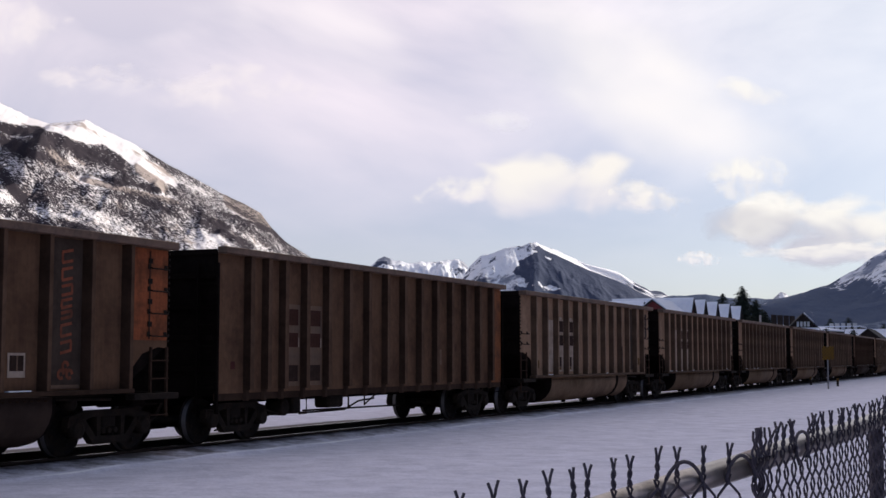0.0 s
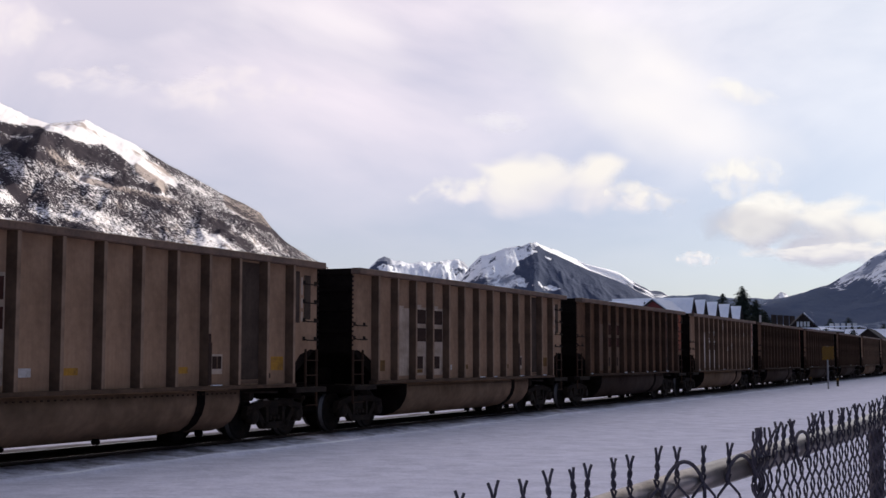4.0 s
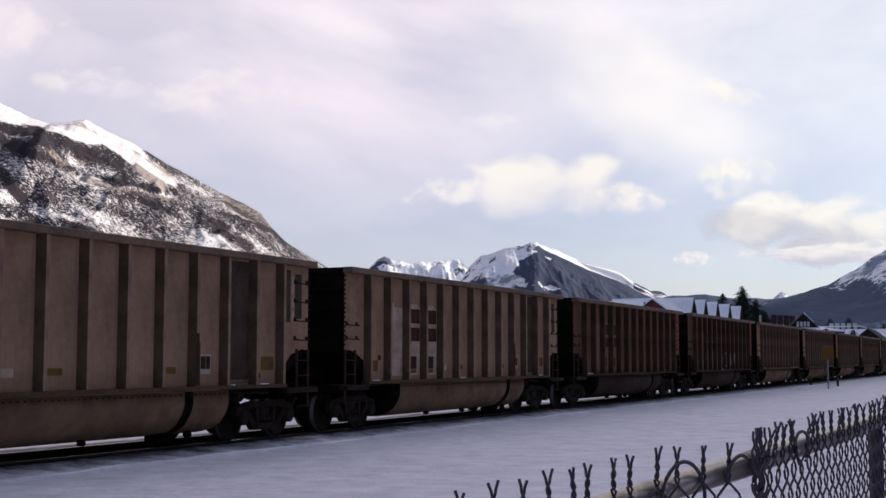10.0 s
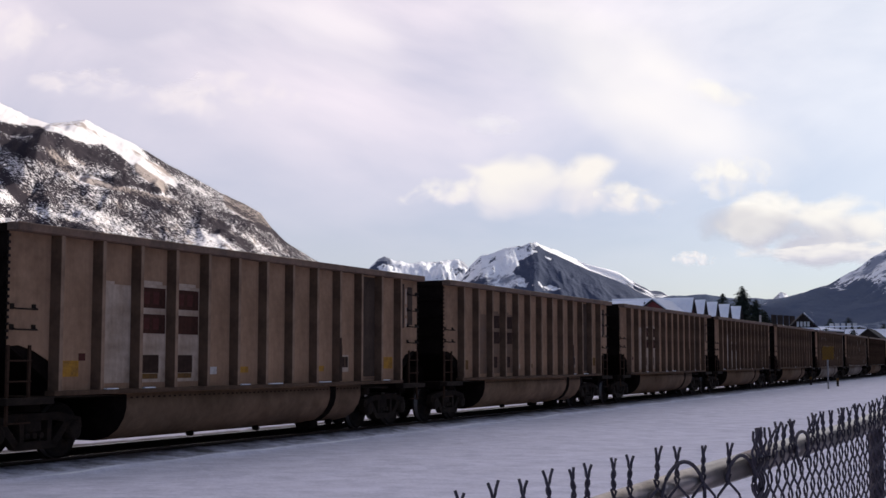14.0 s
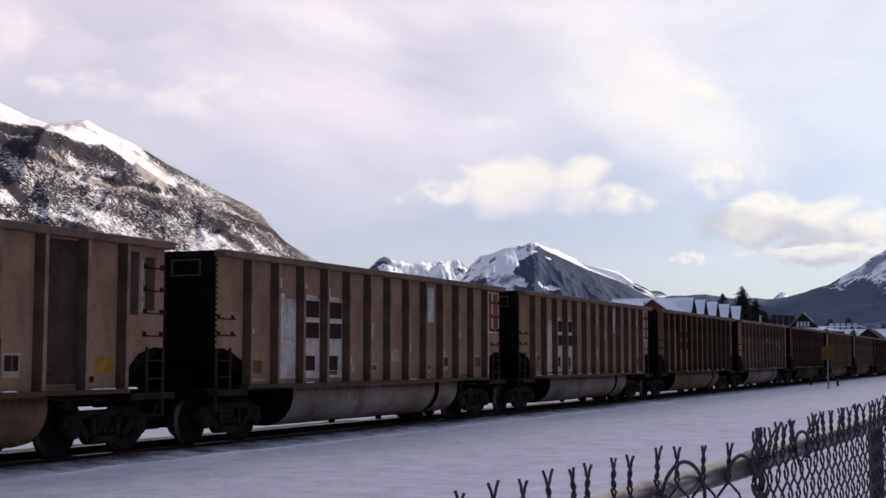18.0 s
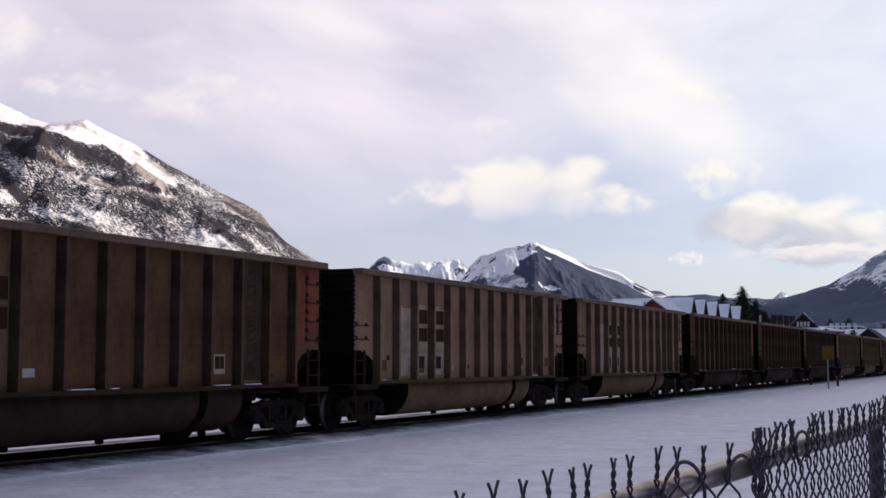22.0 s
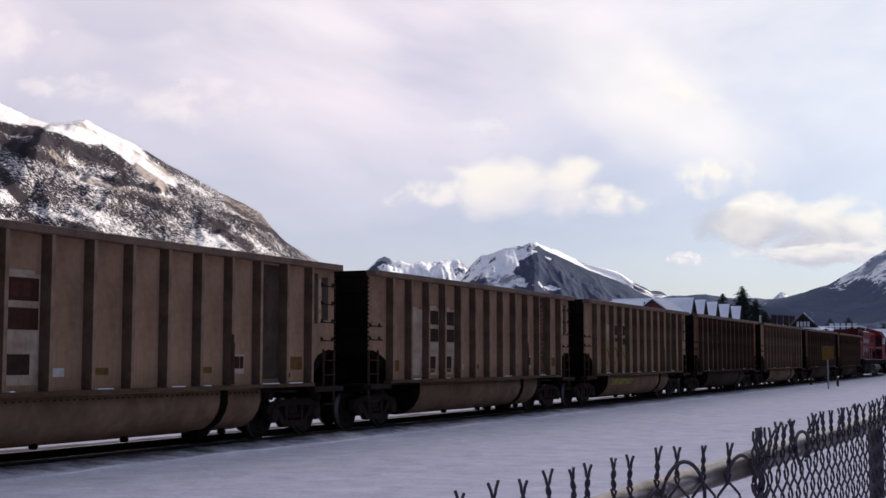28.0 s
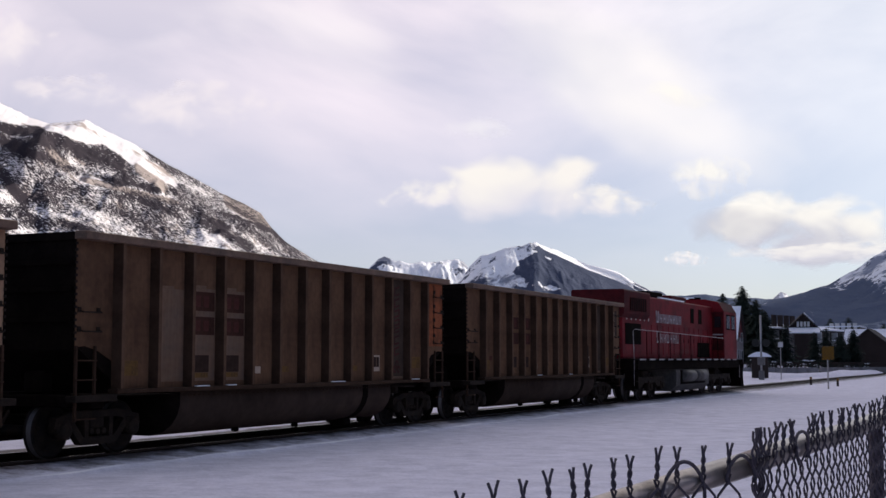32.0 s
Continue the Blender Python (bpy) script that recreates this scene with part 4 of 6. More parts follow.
    # the tub
    prof = [(-1.385, 1.04), (-1.385, 0.80), (-1.33, 0.62), (-1.20, 0.43), (-1.00, 0.295), (-0.70, 0.225), (0.70, 0.225), (1.00, 0.295), (1.20, 0.43), (1.33, 0.62), (1.385, 0.80), (1.385, 1.04)]
    bm = bmesh.new()
    fs = prism(bm, prof, 3.05 - HALF, 11.66 - HALF, axis="x")
    for fc in fs[2:]:
        fc.smooth = True
    part("tub", bm, tub, car)
    for sx in (-1, 1):
        bm = bmesh.new()
        rings = []
        for grow, out in ((0.997, 0.0), (0.97, 0.12), (0.86, 0.24), (0.6, 0.32)):
            rings.append([bm.verts.new((0.05 + sx * (4.305 + out), y * grow, 1.04 + (z - 1.04) * grow)) for y, z in prof])
        for ra, rb in zip(rings, rings[1:]):
            for j in range(len(prof)):
                bm.faces.new([ra[j], rb[j], rb[(j + 1) % len(prof)], ra[(j + 1) % len(prof)]]).smooth = True
        bm.faces.new(rings[-1])
        bmesh.ops.recalc_face_normals(bm, faces=bm.faces[:])
        # Near-black instead of tub paint: the shade of the end is in the colour.
        part("tub_end", bm, M_BLACK, car, "near-black rounded tub end, shade in its colour")
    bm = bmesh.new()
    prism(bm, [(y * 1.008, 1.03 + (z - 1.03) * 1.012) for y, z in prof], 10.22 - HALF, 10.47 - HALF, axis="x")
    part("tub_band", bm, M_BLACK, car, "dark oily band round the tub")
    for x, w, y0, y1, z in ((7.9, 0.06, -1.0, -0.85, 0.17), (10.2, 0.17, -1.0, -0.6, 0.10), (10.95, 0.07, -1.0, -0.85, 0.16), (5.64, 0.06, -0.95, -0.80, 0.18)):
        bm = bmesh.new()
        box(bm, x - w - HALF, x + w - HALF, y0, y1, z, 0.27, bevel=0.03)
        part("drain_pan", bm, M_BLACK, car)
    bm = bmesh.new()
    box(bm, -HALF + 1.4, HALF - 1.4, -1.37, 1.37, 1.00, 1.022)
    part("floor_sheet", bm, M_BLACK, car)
    bm = bmesh.new()
    for i in range(54):
        x = 3.15 + 0.157 * i - HALF
        box(bm, x, x + 0.045, -1.40, -1.384, 0.968, 0.995)
    tagged(part("rivet_row", bm, M_POST_A, car), kind="stuff")
    # brake valve gear behind the right-hand tub end
    bm = bmesh.new()
    for a, b, y, z in ((11.9, 12.1, -1.15, 0.93), (12.4, 12.55, -1.2, 0.9)):
        lathe(bm, [(0.07, 0.0), (0.11, 0.02), (0.11, 0.22), (0.07, 0.25)], sides=10, center=(a - HALF, y, z))
    tube(bm, [(11.7 - HALF, -1.3, 1.0), (13.2 - HALF, -1.3, 0.96)], 0.03)
    part("brake_gear", bm, M_CAST, car)
    return car


def build_flat_car():
    """A plain gondola without a tub: deep ribbed sides, brake rigging hanging under the floor."""
    car = thing("flat_bottom_gondola", "", "railway car")
    z0, z1 = 0.98, 3.70
    posts = [1.0, 1.66, 2.32] + [3.2 + 0.955 * i for i in range(12)]
    bays = list(zip([0.0] + posts, posts + [2 * HALF]))
    for i, (a, b) in enumerate(bays):
        bm = bmesh.new()
        box(bm, a - HALF, b - HALF, -1.45, -1.438, z0, z1)
        part("side_panel", bm, M_RUSTEND if i == 15 else M_BROWN, car, "rust-orange end panel" if i == 15 else "")
    for x in posts:
        bm = bmesh.new()
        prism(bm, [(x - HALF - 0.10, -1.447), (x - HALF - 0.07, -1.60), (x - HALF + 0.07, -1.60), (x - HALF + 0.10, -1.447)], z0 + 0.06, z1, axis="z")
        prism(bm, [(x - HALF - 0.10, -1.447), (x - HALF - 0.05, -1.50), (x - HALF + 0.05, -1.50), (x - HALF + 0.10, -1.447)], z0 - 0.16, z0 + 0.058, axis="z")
        # Lit tone on the outer face only, as on the tub cars.
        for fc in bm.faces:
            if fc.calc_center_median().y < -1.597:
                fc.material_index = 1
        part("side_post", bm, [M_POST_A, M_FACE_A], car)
    bm = bmesh.new()
    box(bm, -HALF, HALF, 1.438, 1.45, z0, z1)
    for x in posts:
        prism(bm, [(x - HALF - 0.10, 1.447), (x - HALF - 0.07, 1.60), (x - HALF + 0.07, 1.60), (x - HALF + 0.10, 1.447)], z0, z1, axis="z")
    part("far_side_wall", bm, M_BROWN, car)
    for sy in (-1, 1):
        bm = bmesh.new()
        box(bm, -HALF, HALF, *sorted((sy * 1.42, sy * 1.64)), 3.69, 3.82, bevel=0.012)
        part("top_chord", bm, M_CHORD, car)
        bm = bmesh.new()
        box(bm, -HALF, HALF, *sorted((sy * 1.36, sy * 1.44)), 0.84, 0.99, bevel=0.01)
        part("side_sill", bm, M_POST_A, car)
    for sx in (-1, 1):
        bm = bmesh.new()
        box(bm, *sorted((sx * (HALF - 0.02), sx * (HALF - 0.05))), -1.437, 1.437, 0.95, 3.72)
        part("end_wall", bm, M_BLACK, car, "near-black end wall")
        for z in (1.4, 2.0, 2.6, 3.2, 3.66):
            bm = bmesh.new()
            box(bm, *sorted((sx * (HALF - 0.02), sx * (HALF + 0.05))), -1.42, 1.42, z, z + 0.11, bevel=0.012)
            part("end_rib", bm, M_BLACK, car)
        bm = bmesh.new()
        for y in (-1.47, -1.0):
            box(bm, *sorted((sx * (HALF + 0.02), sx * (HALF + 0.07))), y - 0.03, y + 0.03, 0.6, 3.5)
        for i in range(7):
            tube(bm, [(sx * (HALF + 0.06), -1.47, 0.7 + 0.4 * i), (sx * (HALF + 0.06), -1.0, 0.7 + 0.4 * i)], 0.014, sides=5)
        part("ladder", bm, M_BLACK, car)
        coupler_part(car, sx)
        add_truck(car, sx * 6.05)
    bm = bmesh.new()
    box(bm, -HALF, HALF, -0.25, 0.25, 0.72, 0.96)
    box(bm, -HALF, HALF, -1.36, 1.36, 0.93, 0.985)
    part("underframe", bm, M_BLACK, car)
    bm = bmesh.new()
    lathe(bm, [(0.16, -1.1), (0.18, -1.08), (0.18, -0.7), (0.16, -0.68)], sides=14, center=(3.1 - HALF, 0, 0.62))
    box(bm, 3.4 - HALF, 3.75 - HALF, -1.1, -0.7, 0.5, 0.85, bevel=0.04)
    box(bm, 4.9 - HALF, 5.6 - HALF, -1.15, -0.75, 0.55, 0.86, bevel=0.05)
    for pts in ([(1.8, 0.62), (2.4, 0.60), (2.9, 0.50), (4.4, 0.47), (5.9, 0.48), (6.6, 0.66), (7.4, 0.70)], [(0.6, 0.25), (2.0, 0.42), (2.6, 0.48)], [(4.0, 0.52), (8.8, 0.49)], [(3.85, 0.85), (3.85, 0.45), (4.15, 0.45), (4.15, 0.85)], [(6.1, 0.85), (6.1, 0.48)], [(6.9, 0.85), (6.9, 0.56), (7.5, 0.8)]):
        tube(bm, [(x - HALF, -1.0, z) for x, z in pts], 0.022, sides=5)
    part("brake_gear", bm, M_CAST, car, "dark brake rods and cylinder under the floor")
    return car


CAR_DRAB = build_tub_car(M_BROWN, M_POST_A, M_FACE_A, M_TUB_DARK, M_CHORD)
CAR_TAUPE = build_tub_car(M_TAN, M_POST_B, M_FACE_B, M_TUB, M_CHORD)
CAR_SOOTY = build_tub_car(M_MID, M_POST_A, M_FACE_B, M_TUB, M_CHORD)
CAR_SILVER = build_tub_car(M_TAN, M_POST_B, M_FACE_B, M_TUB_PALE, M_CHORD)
CAR_FLAT = build_flat_car()
for template in (CAR_DRAB, CAR_TAUPE, CAR_SOOTY, CAR_SILVER, CAR_FLAT):
    template.matrix_world = placed(-400, TRACK_N)


def bay(i):
    return BAYS[i][0] + 0.115, BAYS[i][1] - 0.115


def marks(car, patch, square, red, rng, faded=False):
    """The repainted patch and the two columns of stencilled squares; what they say is left as bars."""
    if patch:
        a, b = bay(2)
        slab("repainted_patch", a - 0.01, b + 0.01, 1.24, 2.92, patch, car, label="pale repainted patch")
        slab("repainted_patch", a + 0.06, a + rng.choice((0.35, 0.5)), 2.922, rng.choice((2.97, 3.02)), patch, car)
    for col in (3, 4):
        a, b = bay(col)
        if patch:
            panel = M_PALE_DULL if faded else patch
            slab("stencil_panel", a, b, 1.24, 2.97, panel, car, y=-1.455)
            slab("stencil_panel", a + 0.05, b - rng.choice((0.12, 0.3)), 2.972, 3.03, panel, car, y=-1.455)
        for z, h in ((2.55, 0.36), (2.10, 0.34)):
            slab("stencil_square", a + 0.04, b - 0.03, z, z + h, square, car, y=-1.461, label="dark stencilled square")
            if red and rng.random() < 0.85:
                for j in range(2):
                    x = a + 0.13 + 0.27 * j
                    slab("stencil_bar", x, x + 0.17, z + 0.07, z + h - 0.07, M_MARKRED, car, y=-1.466)
        slab("stencil_square", a + 0.06, b - 0.20, 1.40, 1.72, M_MARK, car, y=-1.461, label="dark stencilled square")
        if rng.random() < 0.6:
            slab("stencil_square", a + 0.08, b - 0.22, 1.30, 1.39, M_YELLOW, car, y=-1.460, label="ochre stencilled bar")


# Cars whose ochre safety marks are still bright.
FRESH = (4, 5, 16, 17, 20, 21, 28, 35)


def small_marks(car, rng, yellow, k):
    a, b = bay(5)
    slab("label_plate", a + 0.1, a + 0.38, 1.36, 1.5, M_LABEL if rng.random() < 0.5 else M_PALE, car)
    a, b = bay(10)
    slab("label_plate", a + 0.16, a + 0.54, 1.36, 1.74, M_PALE, car)
    slab("label_inset", a + 0.20, a + 0.50, 1.46, 1.70, M_MARK, car, y=-1.461)
    slab("label_bar", a + 0.34, a + 0.37, 1.46, 1.70, M_PALE_DULL, car, y=-1.466)
    ochre = M_OCHRE if k in FRESH else M_YELLOW
    if yellow or k in FRESH:
        a, b = bay(1)
        slab("stencil_square", a + 0.06, a + 0.50, 1.36, 1.62, ochre, car, label="ochre safety mark")
        if k % 2:
            slab("stencil_square", a + 0.50, a + 0.66, 1.62, 1.74, M_MARKRED, car)
        for i, x0, w in ((6, 0.10, 0.36), (9, 0.14, 0.30)):
            a, b = bay(i)
            slab("stencil_square", a + x0, a + x0 + w, 1.38, 1.50, ochre, car, label="ochre safety mark")
        a, b = bay(12)
        slab("stencil_square", a + 0.26, b - 0.06, 1.42, 1.70, ochre, car, label="ochre safety mark")
        slab("stencil_square", a + 0.02, a + 0.24, 1.26, 1.36, M_MARK, car)
    a, b = bay(11)
    slab("snow_crust", a + 0.05, b - 0.02, 1.17, 1.23, M_PALE_DULL, car, y=-1.462, label="pale scuffed bottom edge")
    for i in range(1, 13):
        if rng.random() < 0.34:
            a, b = bay(i)
            w = 0.1 + 0.5 * rng.random()
            slab("snow_crust", a + 0.05, a + 0.05 + round(w, 1), 1.141, 1.159, M_SNOWCRUST, car, y=-1.59, thick=0.10, label="strip of snow on the sill")


def red_end(car, mat, framed=False):
    a, b = BAYS[13][0] + 0.10, BAYS[13][1] - 0.06
    slab("end_panel_paint", a, b, 1.98 if not framed else 2.45, 3.60, mat, car, label="faded red end panel")
    if framed:
        slab("painted_line", a, b, 2.40, 2.45, M_WHITE, car, y=-1.46)
        slab("painted_line", a, b, 3.54, 3.58, M_WHITE, car, y=-1.464)
        slab("painted_line", a + 0.56, a + 0.63, 2.47, 3.53, M_WHITE, car, y=-1.466)
        slab("painted_line", b - 0.05, b - 0.01, 2.47, 3.53, M_WHITE, car, y=-1.466)
    else:
        slab("hinge_line", a + 0.56, a + 0.60, 2.0, 3.56, M_MAROON, car, y=-1.464)
        for z in (2.22, 2.62, 2.98, 3.34):
            slab("latch", a + 0.53, a + 0.64, z, z + 0.09, M_CAST, car, y=-1.475, thick=0.02)


def lettered_strip(car, rng, ink):
    """Red upright lettering on a dark strip, worn past reading: slanting strokes, one cluster for each sign."""
    a, b = bay(11)
    slab("dark_strip", a - 0.01, b + 0.01, 1.2, 3.60, M_DARKPANEL, car, y=-1.457, label="dark strip with worn red lettering")
    mid, z = (a + b) / 2 - HALF + 0.04, 1.74
    for tall in (0.22, 0.24, 0.13, 0.16, 0.20, 0.24, 0.24):
        lean = 0.05
        for run in ([(-0.13, 0.0), (0.13, lean)], [(-0.13, tall * 0.72), (0.13, tall * 0.72 + lean)], [(-0.12, 0.01), (-0.12, tall * 0.7)] if rng.random() < 0.6 else [(0.12, lean), (0.12, tall * 0.72 + lean)]):
            part("worn_lettering", ribbon([(mid + x, -1.462, z + h) for x, h in run], 0.024), ink, car)
        z += tall + 0.045
    for dx, dz in ((-0.10, 0.0), (0.10, 0.0), (0.0, 0.13)):
        pts = [(mid + dx + 0.07 * math.cos(j * 0.9), -1.462, 1.40 + dz + 0.07 * math.sin(j * 0.9)) for j in range(7)]
        part("worn_emblem", ribbon(pts, 0.028), ink, car, "worn red emblem")


def taupe_end(car):
    slab("dark_stain", POSTS[9] - 0.055, POSTS[9] + 0.055, 1.16, 1.96, M_MARK, car, y=-1.626, label="dark oily stain on a post")
    slab("dark_stain", POSTS[9] - 0.045, POSTS[9] + 0.03, 1.962, 2.12, M_MARK, car, y=-1.626)
    a, b = bay(11)
    slab("dark_panel", a - 0.01, b + 0.01, 1.24, 3.58, M_DARKPANEL, car, label="dark grey panel")
    a = BAYS[13][0] + 0.14
    slab("dark_strip", a, a + 0.34, 2.42, 3.52, M_DARKPANEL, car, label="dark upright strip")
    for z0, z1 in ((2.46, 2.66), (2.74, 2.95), (3.02, 3.40)):
        slab("painted_line", a + 0.40, a + 0.47, z0, z1, M_PALE, car, label="worn pale painted line")
    slab("dark_strip", a + 0.53, a + 0.80, 2.50, 3.45, M_DARKPANEL, car)


def spray(car, mat, x0, x1, z0, z1, rng, letters, width=0.03):
    """Looping sprayed strokes on the panels and tub, shapes only."""
    n = letters
    for i in range(n):
        cx = x0 + (x1 - x0) * (i + 0.5) / n
        rx, rz = (x1 - x0) / n * 0.46, (z1 - z0) * 0.5
        cz = (z0 + z1) / 2 + 0.06 * rng.uniform(-1, 1)
        start, turn = rng.uniform(0, 6.28), rng.uniform(3.4, 5.9)
        bm = bmesh.new()
        pts = []
        for j in range(15):
            a = start + turn * j / 14
            x = cx + rx * math.cos(a) * (1 + 0.15 * math.sin(2 * a))
            inside = any(abs(x - q) < 0.11 for q in POSTS)
            pts.append((x - HALF, -1.626 if inside else -1.459, cz + rz * math.sin(a)))
        bm.free()
        runs = [[pts[0]]]
        for p, q in zip(pts, pts[1:]):
            if abs(p[1] - q[1]) > 0.01:
                runs.append([q])
            else:
                runs[-1].append(q)
        for run in runs:
            if len(run) > 1:
                part("sprayed_stroke", ribbon(run, width), mat, car)


def ribbon(run, width):
    """One flat painted stroke along a run of points on the side."""
    bm = bmesh.new()
    rows = []
    for i, p in enumerate(run):
        a, b = run[max(i - 1, 0)], run[min(i + 1, len(run) - 1)]
        d = Vector((b[0] - a[0], 0, b[2] - a[2]))
        s = Vector((-d.z, 0, d.x)).normalized() * width
        u, back = Vector(p), Vector((0, 0.008, 0))
        rows.append([bm.verts.new(v) for v in (u - s, u + s, u + s + back, u - s + back)])
    for a, b in zip(rows, rows[1:]):
        for e in range(4):
            bm.faces.new([a[e], b[e], b[(e + 1) % 4], a[(e + 1) % 4]])
    bm.faces.new(rows[0])
    bm.faces.new(rows[-1][::-1])
    bmesh.ops.recalc_face_normals(bm, faces=bm.faces[:])
    return bm


LABELS = {
    "A": "drab brown ribbed coal gondola with a faded red end panel",
    "L": "drab brown ribbed coal gondola with worn red upright lettering",
    "B": "dusty taupe ribbed coal gondola with pale stencil panels",
    "D": "dusty taupe ribbed coal gondola with dull faded stencils",
    "K": "dark brown ribbed coal gondola with barely visible stencils",
    "C": "taupe coal gondola with bright white repainted patches and silver tub",
    "H": "taupe coal gondola with white repainted patches and dusty tub",
    "G": "taupe coal gondola with green and orange sprayed graffiti",
    "W": "drab brown coal gondola with white sprayed graffiti",
    "F": "flat-bottom brown ribbed gondola with a rust-orange end",
}
# One letter for each car, in the order in which they pass.
ORDER = "LFBBBBBLHLLLBBLWBBBBBBCCDCLBBALABBBGLBLK"
BRIGHT = {2: 1, 3: 1, 4: 0, 5: 1, 12: 1, 13: 1, 16: 1, 17: 1, 18: 0, 20: 2, 21: 0, 27: 1, 28: 1, 33: 1, 34: 1, 37: 1}
TRAIN = []


def dress(k, code):
    rng = random.Random(100 + k)
    base = {"A": CAR_DRAB, "L": CAR_DRAB, "W": CAR_DRAB, "C": CAR_SILVER, "F": CAR_FLAT, "K": CAR_DRAB, "D": CAR_SOOTY}.get(code, CAR_TAUPE)
    car = copy_thing(base, placed(CAR_PITCH * (k + 0.288) + HALF, TRACK_N))
    tagged(car, LABELS[code], group="cars of the coal train")
    car.name = "coal_gondola"
    if code in "ALW":
        marks(car, M_PALE_DULL, M_MAROON if rng.random() < 0.6 else M_MARK, rng.random() < 0.6, rng, True)
        small_marks(car, rng, rng.random() < 0.5, k)
        red_end(car, M_ORANGE if k in (0, 29, 36, 38) else M_RED)
        if code == "L":
            lettered_strip(car, rng, M_RED if k in (0, 7, 14) else M_MARKRED)
        if code == "W":
            spray(car, M_SPRAYWHITE, 6.6, 9.6, 1.3, 1.95, rng, 7, 0.03)
    elif code in "BDGK":
        level = BRIGHT.get(k, 1)
        patch = (M_PALE_DULL, M_PALE, M_WHITE)[level] if code not in "DK" else (M_TAN if code == "D" else M_BROWN)
        marks(car, patch, M_MAROON if k % 2 else M_MARK, k % 2 == 1, rng)
        small_marks(car, rng, True, k)
        taupe_end(car)
        if k == 34:
            lettered_strip(car, rng, M_RED)
        if code == "G":
            for i in range(9):
                x = 3.5 + 0.31 * i - HALF
                hook = [(x, 0.70), (x + 0.08, 0.93 - 0.03 * (i % 2)), (x + 0.18, 0.74 + 0.04 * (i % 3)), (x + 0.26, 0.90)]
                part("sprayed_stroke", ribbon([(u, -1.398 + max(0.0, 0.8 - v) * 0.3, v) for u, v in hook], 0.036), M_GREENPAINT, car)
            for i, z1, x0, x1 in ((1, 1.80, 0.35, 0.79), (2, 2.36, 0.0, 0.79), (3, 2.30, 0.0, 0.79), (4, 2.20, 0.0, 0.79), (5, 1.85, 0.0, 0.45)):
                a, b = bay(i)
                slab("sprayed_patch", a + x0, a + x1, 1.28, z1, M_GREENHAZE, car, y=-1.468, label="sprayed yellow-green haze")
            for i in (1, 2, 3, 4):
                slab("sprayed_patch", POSTS[i] - 0.042, POSTS[i] + 0.036, 1.3, 2.3 - 0.12 * i, M_GREENHAZE, car, y=-1.627)
            for i, x0, x1, z1 in ((2, 0.05, 0.70, 1.98), (3, 0.02, 0.74, 2.04), (4, 0.04, 0.60, 1.92)):
                a, b = bay(i)
                slab("sprayed_patch", a + x0, a + x1, 1.34, z1, M_PINKPAINT, car, y=-1.474, label="sprayed orange lettering fill")
                mid, wide, tall = (2 * a + x0 + x1) / 2 - HALF, (x1 - x0) / 2, (z1 - 1.34) / 2
                arch = [(mid + wide * math.cos(q * 0.45), -1.482, 1.36 + tall + tall * math.sin(q * 0.45)) for q in range(10)]
                part("sprayed_stroke", ribbon(arch, 0.026), M_MARKRED, car)
                part("sprayed_stroke", ribbon([(mid - 0.08, -1.482, 1.40), (mid + 0.02, -1.482, 1.66), (mid + 0.12, -1.482, 1.44)], 0.022), M_MARKRED, car)
    elif code in "CH":
        marks(car, M_WHITE, M_MARK, False, rng)
        small_marks(car, rng, True, k)
        red_end(car, M_RED, True)
        a, b = bay(9)
        slab("repainted_patch", a, b - 0.15, 2.6, 3.5, M_WHITE, car, label="white repainted patch")
        slab("scuffed_post", POSTS[12] - 0.042, POSTS[12] + 0.036, 1.2, 3.58, M_PALE, car, y=-1.626, label="pale worn post")
        for i, x0, w, z0, h in ((1, 0.02, 0.62, 1.20, 0.06), (6, 0.10, 0.44, 1.36, 0.2), (7, 0.12, 0.5, 1.50 + 0.1 * (k % 3), 0.3), (9, 0.04, 0.36, 1.30, 0.2), (12, 0.3, 0.34, 1.5, 0.24)):
            a, b = bay(i)
            slab("scuffed_patch", a + x0, a + x0 + w, z0, z0 + h, M_PALE, car, y=-1.4555, thick=0.006, label="bare whitish scuff")
        for i in range(13):
            if rng.random() < 0.6:
                z0 = 1.2 + 2.1 * rng.random()
                slab("scuffed_edge", POSTS[i] + 0.015, POSTS[i] + 0.055, z0, z0 + rng.choice((0.1, 0.2, 0.35)), M_WHITE, car, y=-1.626)
        bm = bmesh.new()
        for y0, y1, z0, z1 in ((-1.12, -0.43, 3.55, 3.585), (-1.12, -0.43, 3.25, 3.285), (-1.12, -1.08, 3.285, 3.55), (-0.47, -0.43, 3.285, 3.55)):
            box(bm, -HALF - 0.012, -HALF + 0.0, y0, y1, z0, z1)
        part("placard_frame", bm, M_POST_B, car)
    elif code == "F":
        for a, b in ((2.45, 3.07), (3.33, 4.02)):
            slab("stencil_panel", a, b, 1.08, 2.80, M_PALE_DULL, car, y=-1.455)
            slab("stencil_panel", a + 0.02, b - 0.03, 1.90, 2.10, M_PALE, car, y=-1.458)
            for z0, z1, mt in ((2.36, 2.70, M_MAROON), (1.90, 2.20, M_MAROON), (1.18, 1.52, M_MARK)):
                slab("stencil_square", a + 0.06, b - 0.08, z0, z1, mt, car, y=-1.463)
        slab("label_plate", 10.0, 10.4, 1.5, 1.9, M_PALE_DULL, car)
        slab("label_plate", 0.45, 0.6, 1.45, 1.6, M_MARKRED, car)
    return car


for k, code in enumerate(ORDER):
    TRAIN.append((k, dress(k, code)))
